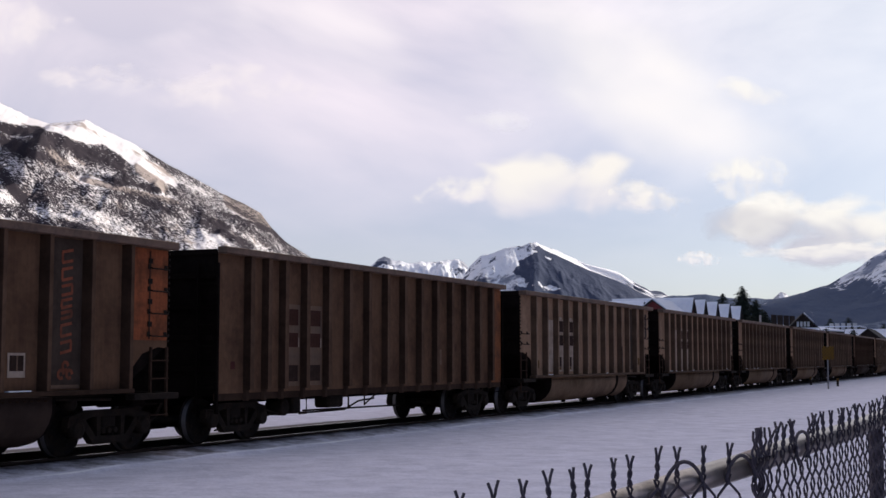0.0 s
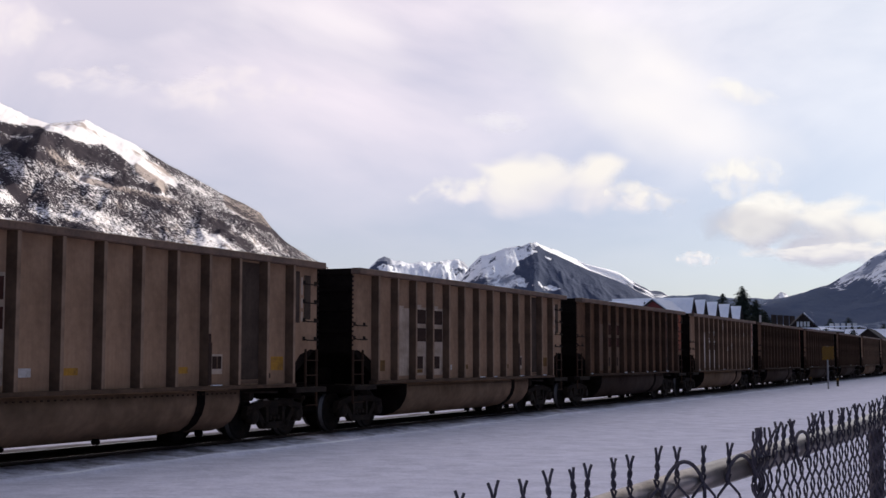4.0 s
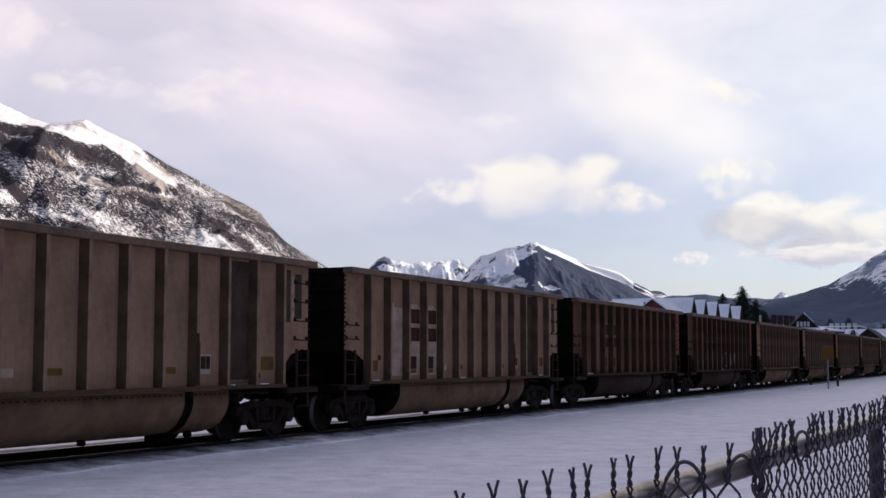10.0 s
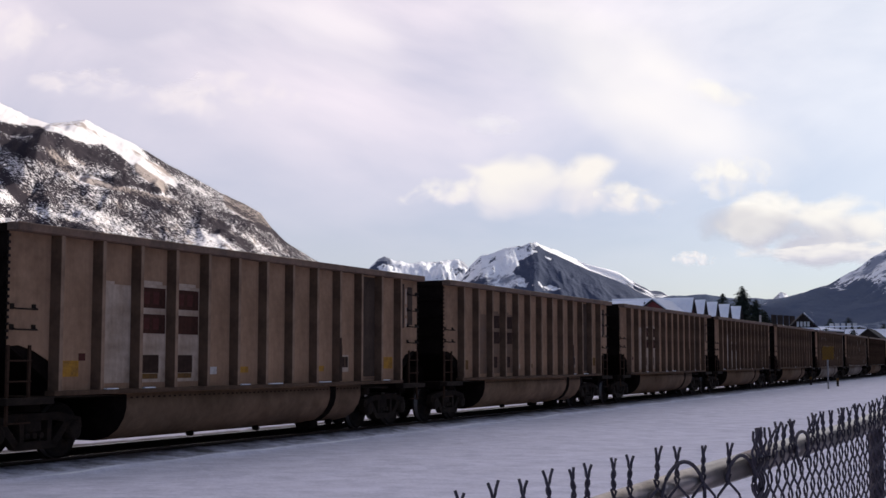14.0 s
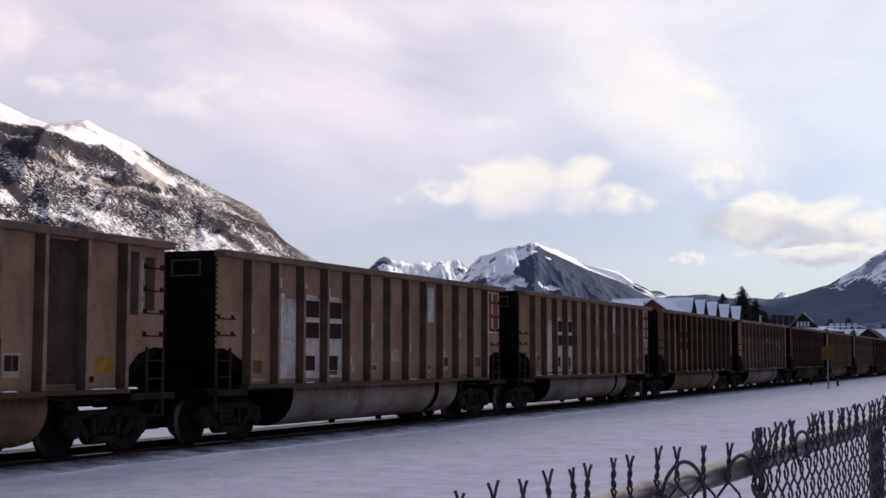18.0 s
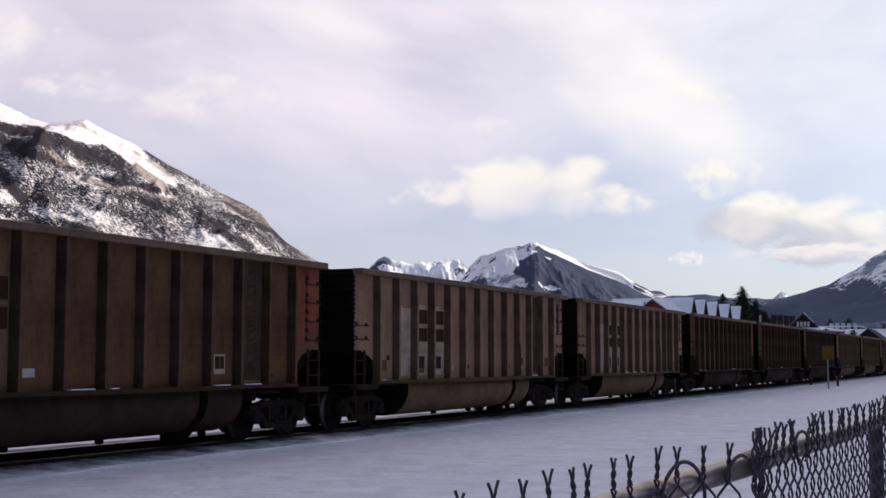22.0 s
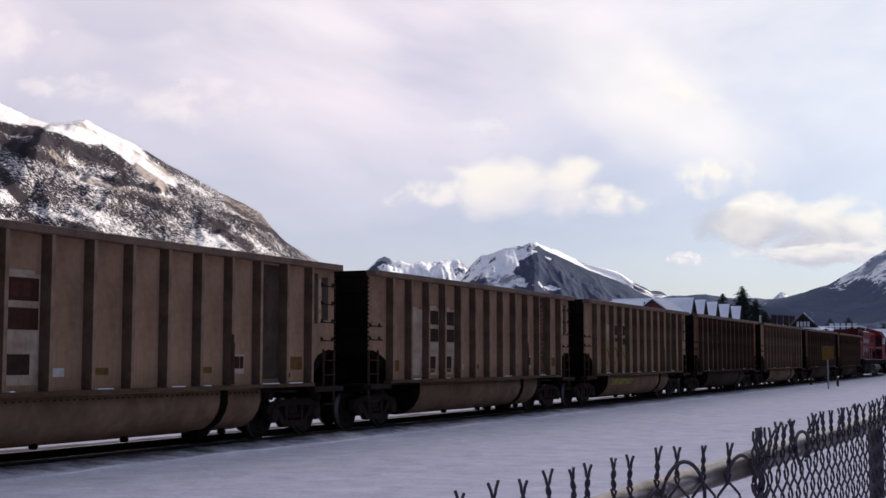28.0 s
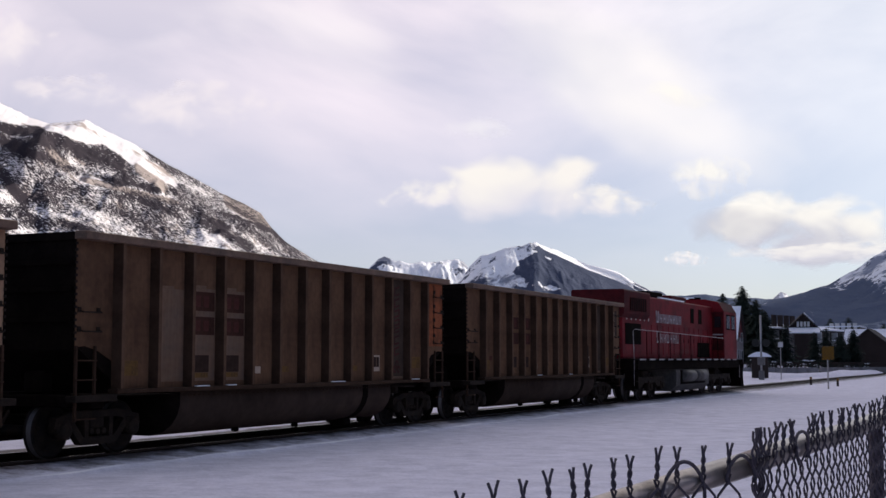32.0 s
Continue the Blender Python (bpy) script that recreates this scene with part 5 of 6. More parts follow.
for template in (CAR_DRAB, CAR_TAUPE, CAR_SOOTY, CAR_SILVER, CAR_FLAT):
    for ob in (*template.children_recursive, template):
        bpy.data.objects.remove(ob)


# ---------------------------------------------------------------- the pushing locomotive
LOCO_HALF = 11.15 - 0.735
M_LOCO = material("locomotive_red_paint", (0.185, 0.0115, 0.0165), 0.6, 0, 0.3, 1.5, (0.1, 0.007, 0.01), 0.6, spec=0.1)
M_LOCO_DARK = material("dark_red_paint", (0.078, 0.008, 0.01), 0.7, 0, 0.3, 1.5, (0.045, 0.006, 0.008), 0.3, spec=0.1)
M_LOCO_GREY = material("tank_grey_paint", (0.085, 0.076, 0.073), 0.7, 0, 0.3, 2.0, (0.055, 0.048, 0.045), 0.3)
M_STEELGREY = material("reservoir_paint", (0.115, 0.105, 0.10), 0.55, 0.1, 0.25, 2.0, (0.07, 0.06, 0.055))
M_GLASSDARK = material("dark_cab_glass", (0.012, 0.014, 0.018), 0.08, 0, 0.1, 2.0, spec=0.6)
M_RAILWHITE = material("white_handrail_paint", (0.44, 0.40, 0.40), 0.6, 0, 0.25, 4.0, (0.28, 0.22, 0.22))


def build_locomotive():
    loco = thing("locomotive", "red diesel locomotive with white lettering pushing the train", "locomotive", m=placed(700, TRACK_N))
    x_of = 11.15

    def add(name, mat, label="", parent=None, bevel=0.0, *boxes):
        bm = bmesh.new()
        for x0, x1, y0, y1, z0, z1 in boxes:
            box(bm, x0 - x_of, x1 - x_of, y0, y1, z0, z1, bevel=bevel)
        return part(name, bm, mat, parent or loco, label)
    add("frame", M_BLACK, "", None, 0.03, (0.9, 21.5, -1.5, 1.5, 1.22, 1.60))
    add("walkway", M_BLACK, "", None, 0.01, (0.8, 21.5, -1.56, 1.56, 1.60, 1.66))
    for i in range(13):
        x = 1.6 + 1.45 * i
        add("step_light_strip", M_RAILWHITE, "white reflective strip", None, 0.0, (x, x + 0.85, -1.575, -1.56, 1.61, 1.67))
    # long hood, radiator section with its overhanging wings, dynamic-brake blisters
    add("hood", M_LOCO, "red engine hood", None, 0.06, (1.3, 17.3, -0.93, 0.93, 1.665, 4.30))
    bm = bmesh.new()
    prism(bm, [(-0.95, 3.3), (-1.08, 3.48), (-1.10, 4.36), (-1.05, 4.42), (1.05, 4.42), (1.10, 4.36), (1.08, 3.48), (0.95, 3.3)], 1.1 - x_of, 4.9 - x_of, axis="x")
    part("radiator_wing", bm, M_LOCO_DARK, loco, "dark red overhanging radiator")
    add("radiator_grille", M_BLACK, "", None, 0.0, (1.9, 4.3, -1.115, -1.09, 3.60, 4.12))
    for i in range(9):
        x = 1.95 + 0.28 * i
        add("grille_slat", M_LOCO_DARK, "", None, 0.0, (x, x + 0.05, -1.125, -1.113, 3.60, 4.12))
    add("engine_grille", M_BLACK, "", None, 0.0, (1.7, 4.0, -0.945, -0.93, 2.25, 3.1))
    add("exhaust_box", M_BLACK, "", None, 0.05, (6.6, 9.0, -0.55, 0.55, 4.30, 4.62))
    add("brake_blister", M_LOCO_DARK, "", None, 0.05, (9.6, 12.4, -0.8, 0.8, 4.30, 4.55))
    add("roof_snow", M_SNOWCRUST, "line of snow along the hood roof", None, 0.0, (7.2, 11.6, -0.90, -0.80, 4.302, 4.36))
    for x in (12.6, 14.2):
        add("vent_opening", M_BLACK, "", None, 0.0, (x, x + 0.65, -0.945, -0.93, 3.35, 4.05))
    add("equipment_grille", M_BLACK, "", None, 0.0, (13.8, 16.2, -0.972, -0.93, 1.75, 2.45))
    for i in range(12):
        x = 5.6 + 0.95 * i
        add("hood_door", M_LOCO, "", None, 0.0, (x, x + 0.86, -0.955, -0.932, 1.85, 3.1))
        add("door_latch", M_BLACK, "", None, 0.0, (x + 0.74, x + 0.79, -0.965, -0.955, 2.4, 2.6))
    for i in range(6):
        add("warning_label", M_LABEL, "", None, 0.0, (1.9 + 0.65 * i, 2.02 + 0.65 * i, -0.94, -0.928, 3.24, 3.36))
    # the owner's name, as plain white bars
    for row, (x0, count, z) in enumerate(((6.4, 8, 3.22), (6.4, 7, 2.36))):
        for i in range(count):
            x = x0 + 0.56 * i
            hgt = 0.52 if i == 0 else 0.40
            slot = add("lettering_bar", M_RAILWHITE, "", None, 0.0, (x, x + 0.075, -0.968, -0.955 if row else -0.93, z, z + hgt), (x + 0.29, x + 0.355, -0.968, -0.955 if row else -0.93, z, z + hgt * 0.96), (x + 0.07, x + 0.295, -0.968, -0.955 if row else -0.93, z + hgt * (0.0 if i % 3 == 0 else 0.42), z + hgt * (0.16 if i % 3 == 0 else 0.58)))
    # cab and nose
    bm = bmesh.new()
    prism(bm, [(-1.53, 1.665), (-1.53, 4.05), (-1.25, 4.52), (-0.6, 4.68), (0.6, 4.68), (1.25, 4.52), (1.53, 4.05), (1.53, 1.665)], 17.2 - x_of, 20.2 - x_of, axis="x")
    for fc in bm.faces:
        if fc.calc_center_median().z > 4.2:
            fc.material_index = 1
    cab = part("cab", bm, [M_LOCO, M_LOCO_DARK], loco, "red cab with a dark rear panel")
    # Rear plate in darker red: the shade of that face put into colour.
    add("cab_rear_panel", M_LOCO_DARK, "rear panel with its shade put into dark red", cab, 0.0, (17.17, 17.198, -1.49, -0.94, 2.10, 4.05))
    add("rear_window", M_GLASSDARK, "", cab, 0.0, (17.15, 17.168, -1.38, -1.05, 3.25, 3.80))
    add("rear_stripe", M_RAILWHITE, "", cab, 0.0, (17.155, 17.168, -1.49, -0.95, 2.86, 2.92))
    for x in (17.7, 18.9):
        add("cab_window", M_GLASSDARK, "dark side window", cab, 0.0, (x, x + 0.8, -1.552, -1.53, 3.20, 3.85))
        add("window_frame", M_BLACK, "", cab, 0.0, (x - 0.06, x + 0.86, -1.546, -1.53, 3.14, 3.20), (x - 0.06, x + 0.86, -1.546, -1.53, 3.85, 3.91))
    bm = bmesh.new()
    prism(bm, [(x - x_of, z) for x, z in ((20.2, 1.665), (20.2, 4.3), (20.42, 3.7), (20.55, 3.35), (21.1, 3.15), (21.3, 2.9), (21.3, 1.665))], -1.15, 1.15)
    part("nose", bm, M_LOCO, loco, "red nose of the cab")
    add("number_bar", M_RAILWHITE, "", None, 0.0, (20.45, 21.0, -1.162, -1.15, 2.6, 2.85))
    # tank, reservoirs, trucks
    bm = bmesh.new()
    prism(bm, [(-1.45, 1.2), (-1.5, 1.05), (-1.48, 0.5), (-1.2, 0.25), (1.2, 0.25), (1.48, 0.5), (1.5, 1.05), (1.45, 1.2)], 7.6 - x_of, 13.8 - x_of, axis="x")
    part("fuel_tank", bm, M_LOCO_GREY, loco, "grey fuel tank")
    for a, b in ((8.6, 10.4), (10.8, 12.6)):
        bm = bmesh.new()
        ring = []
        for x, r in ((a, 0.18), (a + 0.1, 0.27), (b - 0.1, 0.27), (b, 0.18)):
            ring.append([bm.verts.new((x - x_of, -1.52 + r * math.cos(j * math.tau / 16), 0.92 + r * math.sin(j * math.tau / 16))) for j in range(16)])
        for u, v in zip(ring, ring[1:]):
            for j in range(16):
                bm.faces.new([u[j], u[(j + 1) % 16], v[(j + 1) % 16], v[j]]).smooth = True
        bm.faces.new(ring[0][::-1])
        bm.faces.new(ring[-1])
        part("air_reservoir", bm, M_STEELGREY, loco, "pale grey air reservoir")
    # Flat black plate proud of the tank, standing in for a dark recess.
    add("tank_recess", M_BLACK, "", None, 0.0, (8.3, 12.9, -1.512, -1.49, 0.55, 1.18))
    wheel_me = wheelset_mesh(0.533, (M_WHEEL, M_TREAD))
    for cx in (4.2, 17.5):
        bm = bmesh.new()
        prism(bm, [(cx - x_of - 2.45, 0.60), (cx - x_of - 2.3, 0.92), (cx - x_of + 2.3, 0.92), (cx - x_of + 2.45, 0.60), (cx - x_of + 1.2, 0.50), (cx - x_of + 0.9, 0.68), (cx - x_of - 0.9, 0.68), (cx - x_of - 1.2, 0.50)], -1.22, -1.06)
        prism(bm, [(cx - x_of - 2.45, 0.60), (cx - x_of - 2.3, 0.92), (cx - x_of + 2.3, 0.92), (cx - x_of + 2.45, 0.60), (cx - x_of + 1.2, 0.50), (cx - x_of + 0.9, 0.68), (cx - x_of - 0.9, 0.68), (cx - x_of - 1.2, 0.50)], 1.06, 1.22)
        box(bm, cx - x_of - 0.5, cx - x_of + 0.5, -1.06, 1.06, 0.6, 1.2, bevel=0.05)
        for sx in (-1.9, 0, 1.9):
            box(bm, cx - x_of + sx - 0.24, cx - x_of + sx + 0.24, -1.26, -1.04, 0.36, 0.78, bevel=0.04)
            lathe(bm, [(0.10, -1.33), (0.14, -1.30), (0.14, -1.2)], sides=12, center=(cx - x_of + sx, 0, 0.55))
        truck = part("locomotive_truck", bm, M_CAST, loco, "black six-wheel truck")
        for sx in (-1.9, 0, 1.9):
            ws = part("wheelset", wheel_me, None, truck, "steel wheelset with worn treads")
            ws.location = (cx - x_of + sx, 0, 0.533)
    # pilot plough, steps, handrails, couplers
    bm = bmesh.new()
    prism(bm, [(21.3 - x_of, 0.25), (21.3 - x_of, 1.3), (21.55 - x_of, 1.3), (22.0 - x_of, 0.2)], -1.5, 1.5)
    part("snow_plough", bm, M_BLACK, loco, "black pilot plough")
    for cx in (0.75, 20.95):
        for i in range(4):
            add("step", M_BLACK, "", None, 0.01, (cx, cx + 0.55, -1.56, -1.2, 0.45 + 0.32 * i, 0.49 + 0.32 * i))
        add("step_side", M_BLACK, "", None, 0.0, (cx - 0.03, cx, -1.56, -1.2, 0.45, 1.62), (cx + 0.55, cx + 0.58, -1.56, -1.2, 0.45, 1.62))
    bm = bmesh.new()
    tube(bm, [(0.8 - x_of, -1.54, 0.6), (0.85 - x_of, -1.54, 1.7), (0.75 - x_of, -1.54, 2.75), (1.0 - x_of, -1.54, 2.82), (16.9 - x_of, -1.54, 2.70)], 0.015, sides=6)
    part("handrail", bm, M_RAILWHITE, loco, "white handrail along the walkway")
    for i in range(8):
        bm = bmesh.new()
        x = 2.7 + 1.85 * i - x_of
        tube(bm, [(x, -1.54, 1.62), (x, -1.54, 2.78 - 0.006 * i)], 0.018, sides=5)
        part("stanchion", bm, M_BLACK, loco)
    bm = bmesh.new()
    tube(bm, [(20.9 - x_of, -1.5, 0.7), (20.95 - x_of, -1.5, 1.7), (20.9 - x_of, -1.4, 2.7), (20.4 - x_of, -1.2, 2.75)], 0.015, sides=6)
    part("handrail", bm, M_RAILWHITE, loco, "white handrail on the front steps")
    for e, sx in ((0.45, -1), (21.85, 1)):
        add("coupler", M_CAST, "", None, 0.03, (min(e, e + sx * 0.45), max(e, e + sx * 0.45), -0.16, 0.16, 0.70, 0.98), (min(e, e - sx * 0.6), max(e, e - sx * 0.6), -0.09, 0.09, 0.76, 0.92))
    for x, y in ((18.4, 0.3), (17.6, -0.2)):
        add("horn", M_BLACK, "", None, 0.0, (x, x + 0.3, y, y + 0.25, 4.55, 4.8))
    return loco


TRAIN.append((40, build_locomotive()))


# ---------------------------------------------------------------- town beyond the track
M_REDWOOD = material("dark_red_siding", (0.14, 0.035, 0.035), 0.7, 0, 0.25, 1.5)
M_DARKWOOD = material("dark_brown_timber", (0.036, 0.026, 0.023), 0.8, 0, 0.3, 1.5)
M_STUCCO = material("grey_stucco", (0.24, 0.22, 0.22), 0.85, 0, 0.2, 0.8)
M_CREAM = material("pale_trim_paint", (0.55, 0.54, 0.54), 0.7, 0, 0.15, 2.0)
M_WINDOW = material("dark_window_glass", (0.02, 0.025, 0.035), 0.1, 0, 0.2, 1.0, spec=0.6)
M_ROOFSNOW = material("roof_snow", (0.84, 0.86, 0.91), 0.7, 0, 0.06, 0.6, (0.74, 0.77, 0.85))
M_SHINGLE = material("dark_shingles", (0.05, 0.045, 0.045), 0.85, 0, 0.3, 3.0)
M_BARRIER = material("weathered_concrete", (0.22, 0.21, 0.21), 0.9, 0, 0.3, 1.5, (0.15, 0.14, 0.14))
M_NEEDLE = material("spruce_needles", (0.020, 0.030, 0.024), 0.8, 0, 0.5, 1.5, (0.035, 0.045, 0.035), spread=0.2)
M_BARK = material("spruce_bark", (0.05, 0.038, 0.03), 0.9, 0, 0.3, 3.0)
M_POLE = material("galvanised_pole", (0.30, 0.29, 0.29), 0.5, 0.5, 0.2, 2.0)
M_SIGNYELLOW = material("sign_yellow", (0.2, 0.1, 0.008), 0.6, 0, 0.15, 4.0, (0.15, 0.075, 0.01))
M_SIGNBLACK = material("sign_black", (0.02, 0.02, 0.02), 0.5, 0, 0.2, 4.0)
M_CABINET = material("cabinet_grey_paint", (0.13, 0.12, 0.12), 0.6, 0, 0.2, 2.0)


def gable_house(name, label, m, width, length, eaves, peak, wall, face, windows=True, group="", snow=True, floors=2):
    """Ridge along local x, gable ends at both ends of x; -x end faces out. Base at z = 0 of m."""
    house = thing(name, label, "house", group=group, m=m)
    hw = width / 2
    bm = bmesh.new()
    prism(bm, [(-hw, 0), (-hw, eaves), (0, peak - 0.12), (hw, eaves), (hw, 0)], 0.0, length, axis="x")
    part("wall", bm, wall, house)
    over = 0.45
    rise = (peak - eaves) / hw
    for sy in (-1, 1):
        bm = bmesh.new()
        a = (sy * (hw + over), eaves - over * rise)
        outline = [(0, peak - 0.10), a, (a[0], a[1] + 0.16), (0, peak + 0.06)]
        prism(bm, outline, -over, length + over, axis="x")
        roof = part("roof", bm, M_SHINGLE, house)
        if snow:
            bm = bmesh.new()
            b = (sy * (hw + over - 0.1), eaves - over * rise + 0.17)
            prism(bm, [(0, peak + 0.07), b, (b[0], b[1] + 0.18), (0, peak + 0.25)], -over + 0.12, length + over - 0.12, axis="x")
            part("roof_snow_sheet", bm, M_ROOFSNOW, roof, "snow lying on the roof")
    bm = bmesh.new()
    prism(bm, [(-hw * 0.98, eaves), (0, peak - 0.16), (hw * 0.98, eaves)], -0.05, -0.005, axis="x")
    part("gable_face", bm, face, house)
    if windows:
        for f in range(floors):
            for y in (-0.5, 0.5):
                bm = bmesh.new()
                box(bm, -0.06, 0.02, y * hw - 0.5, y * hw + 0.5, 0.9 + 2.6 * f, 2.2 + 2.6 * f)
                win = part("window", bm, M_WINDOW, house)
                bm = bmesh.new()
                for ya, yb, za, zb in ((-0.58, 0.58, 0.82, 0.90), (-0.58, 0.58, 2.2, 2.28), (-0.58, -0.5, 0.9, 2.2), (0.5, 0.58, 0.9, 2.2)):
                    box(bm, -0.09, 0.02, y * hw + ya, y * hw + yb, za + 2.6 * f, zb + 2.6 * f)
                part("frame", bm, M_CREAM, win)
    return house


def town_pose(s, n, turn):
    return placed(s, n, ground_height(s, n) - 0.05, turn)


def town_z(s, n):
    return ground_height(s, n) - 0.05


# Row of steep-roofed lodges whose gable ends face the railway.
for i, s in enumerate((170.0, 176.8, 184.2, 192.3, 200.6)):
    gable_house("lodge", "steep snow-roofed lodge with a dark red gable end", town_pose(s, -41.0, 90), 6.4 if i < 1 else 5.6, 10.5, 9.55 - town_z(s, -41) - 4.6, 9.55 - town_z(s, -41), M_STUCCO, M_REDWOOD, group="row of lodges", floors=2)
gable_house("lodge", "snow-roofed lodge with a red front gable", town_pose(160.5, -43.6, 0), 7.4, 9.0, 5.4, 9.15 - town_z(160, -44), M_STUCCO, M_REDWOOD, group="row of lodges", floors=2)
gable_house("lodge", "long snow-roofed lodge behind the red gable", town_pose(169.0, -47.4, 90), 8.0, 12.0, 5.2, 9.35 - town_z(169, -50), M_STUCCO, M_REDWOOD, group="row of lodges", floors=1)


def build_block():
    """Long three-storey apartment block with snowy balconies and a row of dark roof boxes."""
    s0, n0, s1, n1 = 228.0, -45.5, 276.0, -34.5
    turn = math.degrees(math.atan2(-(n1 - n0), s1 - s0))
    z = town_z(s0, n0)
    block = thing("apartment_block", "long dark apartment block with snowy balconies and roof", "building", m=placed(s0, n0, z, turn))
    length = math.hypot(s1 - s0, n1 - n0)
    top = 7.3 - z
    bm = bmesh.new()
    box(bm, 0, length, 0, 12, 0, top - 0.25)
    part("wall", bm, M_DARKWOOD, block)
    bm = bmesh.new()
    prism(bm, [(-0.7, top - 0.3), (6, top + 0.7), (12.6, top - 0.3), (12.6, top - 0.12), (6, top + 0.9), (-0.7, top - 0.12)], -0.5, length + 0.5, axis="x")
    roof = part("roof", bm, M_SHINGLE, block)
    bm = bmesh.new()
    prism(bm, [(-0.68, top - 0.11), (6, top + 0.91), (6, top + 1.15), (-0.68, top + 0.12)], -0.4, length + 0.4, axis="x")
    part("roof_snow_sheet", bm, M_ROOFSNOW, roof, "snow lying on the roof")
    floors = 2
    for f in range(floors):
        zf = 0.7 + (top - 1.2) / floors * f
        bays_n = 12
        for i in range(bays_n):
            x = 1.0 + (length - 4) / (bays_n - 1) * i
            bm = bmesh.new()
            box(bm, x, x + 1.5, -0.03, 0.02, zf + 0.5, zf + 2.0)
            part("window", bm, M_WINDOW, block)
            bm = bmesh.new()
            box(bm, x - 0.3, x + 2.2, -1.25, -0.0, zf + 0.0, zf + 0.14)
            box(bm, x - 0.3, x + 2.2, -1.25, -1.18, zf + 0.14, zf + 0.95)
            bal = part("balcony", bm, M_CREAM if (i + f) % 3 else M_DARKWOOD, block, "balcony with a pale parapet")
            bm = bmesh.new()
            box(bm, x - 0.28, x + 2.18, -1.28, -1.10, zf + 0.955, zf + 1.15, bevel=0.05)
            part("balcony_snow", bm, M_ROOFSNOW, bal)
            bm = bmesh.new()
            box(bm, x + 2.25, x + 2.5, -1.2, 0.0, zf - 0.6, zf + 2.6)
            part("pillar", bm, M_CREAM if i % 2 else M_STUCCO, block)
    for i in range(4):
        bm = bmesh.new()
        x = 13.5 + 2.85 * i
        box(bm, x, x + 1.75, 0.7, 1.1, top + 0.3, top + 2.5, bevel=0.04)
        part("roof_box", bm, M_DARKWOOD, block, "dark timber chimney box")
    return block


build_block()


def build_chalet():
    z = town_z(236, -37)
    ch = gable_house("chalet", "dark timber chalet with a snow-patched gable roof", placed(236.0, -37.0, z, 12), 4.8, 9.0, 7.3 - z, 9.75 - z, M_STUCCO, M_DARKWOOD, floors=0, windows=False, snow=False)
    for y in (-0.9, -0.3, 0.3, 0.9):
        bm = bmesh.new()
        box(bm, -0.14, -0.04, y - 0.2, y + 0.2, 7.4 - z, 8.3 - z)
        part("window", bm, M_CREAM, ch, "pale gable window")
    for sy in (-1,):
        bm = bmesh.new()
        prism(bm, [(sy * 0.3, 9.65 - z), (sy * 1.9, 8.1 - z), (sy * 1.9, 8.35 - z), (sy * 0.3, 9.95 - z)], 0.4, 6.5, axis="x")
        part("roof_snow_sheet", bm, M_ROOFSNOW, ch, "snow patch on the roof")
    bm = bmesh.new()
    prism(bm, [(-0.2, 7.0 - z), (-2.4, 6.2 - z), (-2.4, 6.4 - z), (-0.2, 7.25 - z)], -2.7, 2.5)
    part("porch_roof", bm, M_ROOFSNOW, ch, "snow-covered skirt roof")
    bm = bmesh.new()
    box(bm, -2.0, 0, -2.2, 1.6, 0, 6.1 - z)
    part("porch_wall", bm, M_DARKWOOD, ch)


build_chalet()


def build_pale_block():
    z = town_z(275, -33)
    m = placed(276, -32.2, z, 0)
    ob = thing("pale_building", "flat-roofed building with pale upright panels", "building", m=m)
    bm = bmesh.new()
    box(bm, 0, 10, 0, 14, 0, 8.2 - z)
    part("wall", bm, M_DARKWOOD, ob)
    for i in range(5):
        bm = bmesh.new()
        box(bm, -0.12, 0, 0.4 + 1.15 * i, 1.2 + 1.15 * i, 5.4 - z, 9.0 - z)
        part("panel", bm, M_CREAM, ob, "pale upright panel")
    bm = bmesh.new()
    box(bm, -0.3, 10.3, -0.3, 14.3, 8.2 - z, 8.45 - z)
    part("roof", bm, M_ROOFSNOW, ob, "snowy flat roof")


build_pale_block()

gable_house("dark_house", "dark timber house with its gable end towards the railway", placed(195.5, -21.6, town_z(196, -21.6), 0), 6.4, 9.0, 3.5 - town_z(196, -24), 6.1 - town_z(196, -24), M_DARKWOOD, M_DARKWOOD, floors=1, snow=False, windows=False)
gable_house("long_house", "low house with a broad snow-covered roof", placed(216.0, -27.0, town_z(216, -27), -90), 8.5, 26.0, 3.2 - town_z(216, -27), 6.2 - town_z(216, -27), M_DARKWOOD, M_DARKWOOD, floors=1, windows=False)


# Low barrier along the street, with posts.
def build_barrier(a, b, label):
    way = math.degrees(math.atan2((b - a).y, (b - a).x))
    length = (b - a).length
    wall = thing("street_barrier", label, "barrier", m=pose(a.x, a.y, -0.3, 0, 0, way))
    count = 10
    for i in range(count):
        bm = bmesh.new()
        box(bm, length / count * i + 0.02, length / count * (i + 1) - 0.02, -0.15, 0.15, 0, 1.0, bevel=0.03)
        part("barrier_block", bm, M_BARRIER, wall)
    for i in range(30):
        bm = bmesh.new()
        x = length / 30 * (i + 0.5)
        box(bm, x - 0.05, x + 0.05, -0.03, 0.03, 1.003, 1.55)
        part("slat", bm, M_DARKWOOD, wall)
    bm = bmesh.new()
    box(bm, 0, length, -0.04, 0.04, 1.48, 1.58)
    part("rail_bar", bm, M_DARKWOOD, wall)


build_barrier(spot(146, -33.5), spot(157.8, -23.2), "low weathered concrete barrier with a slatted rail")
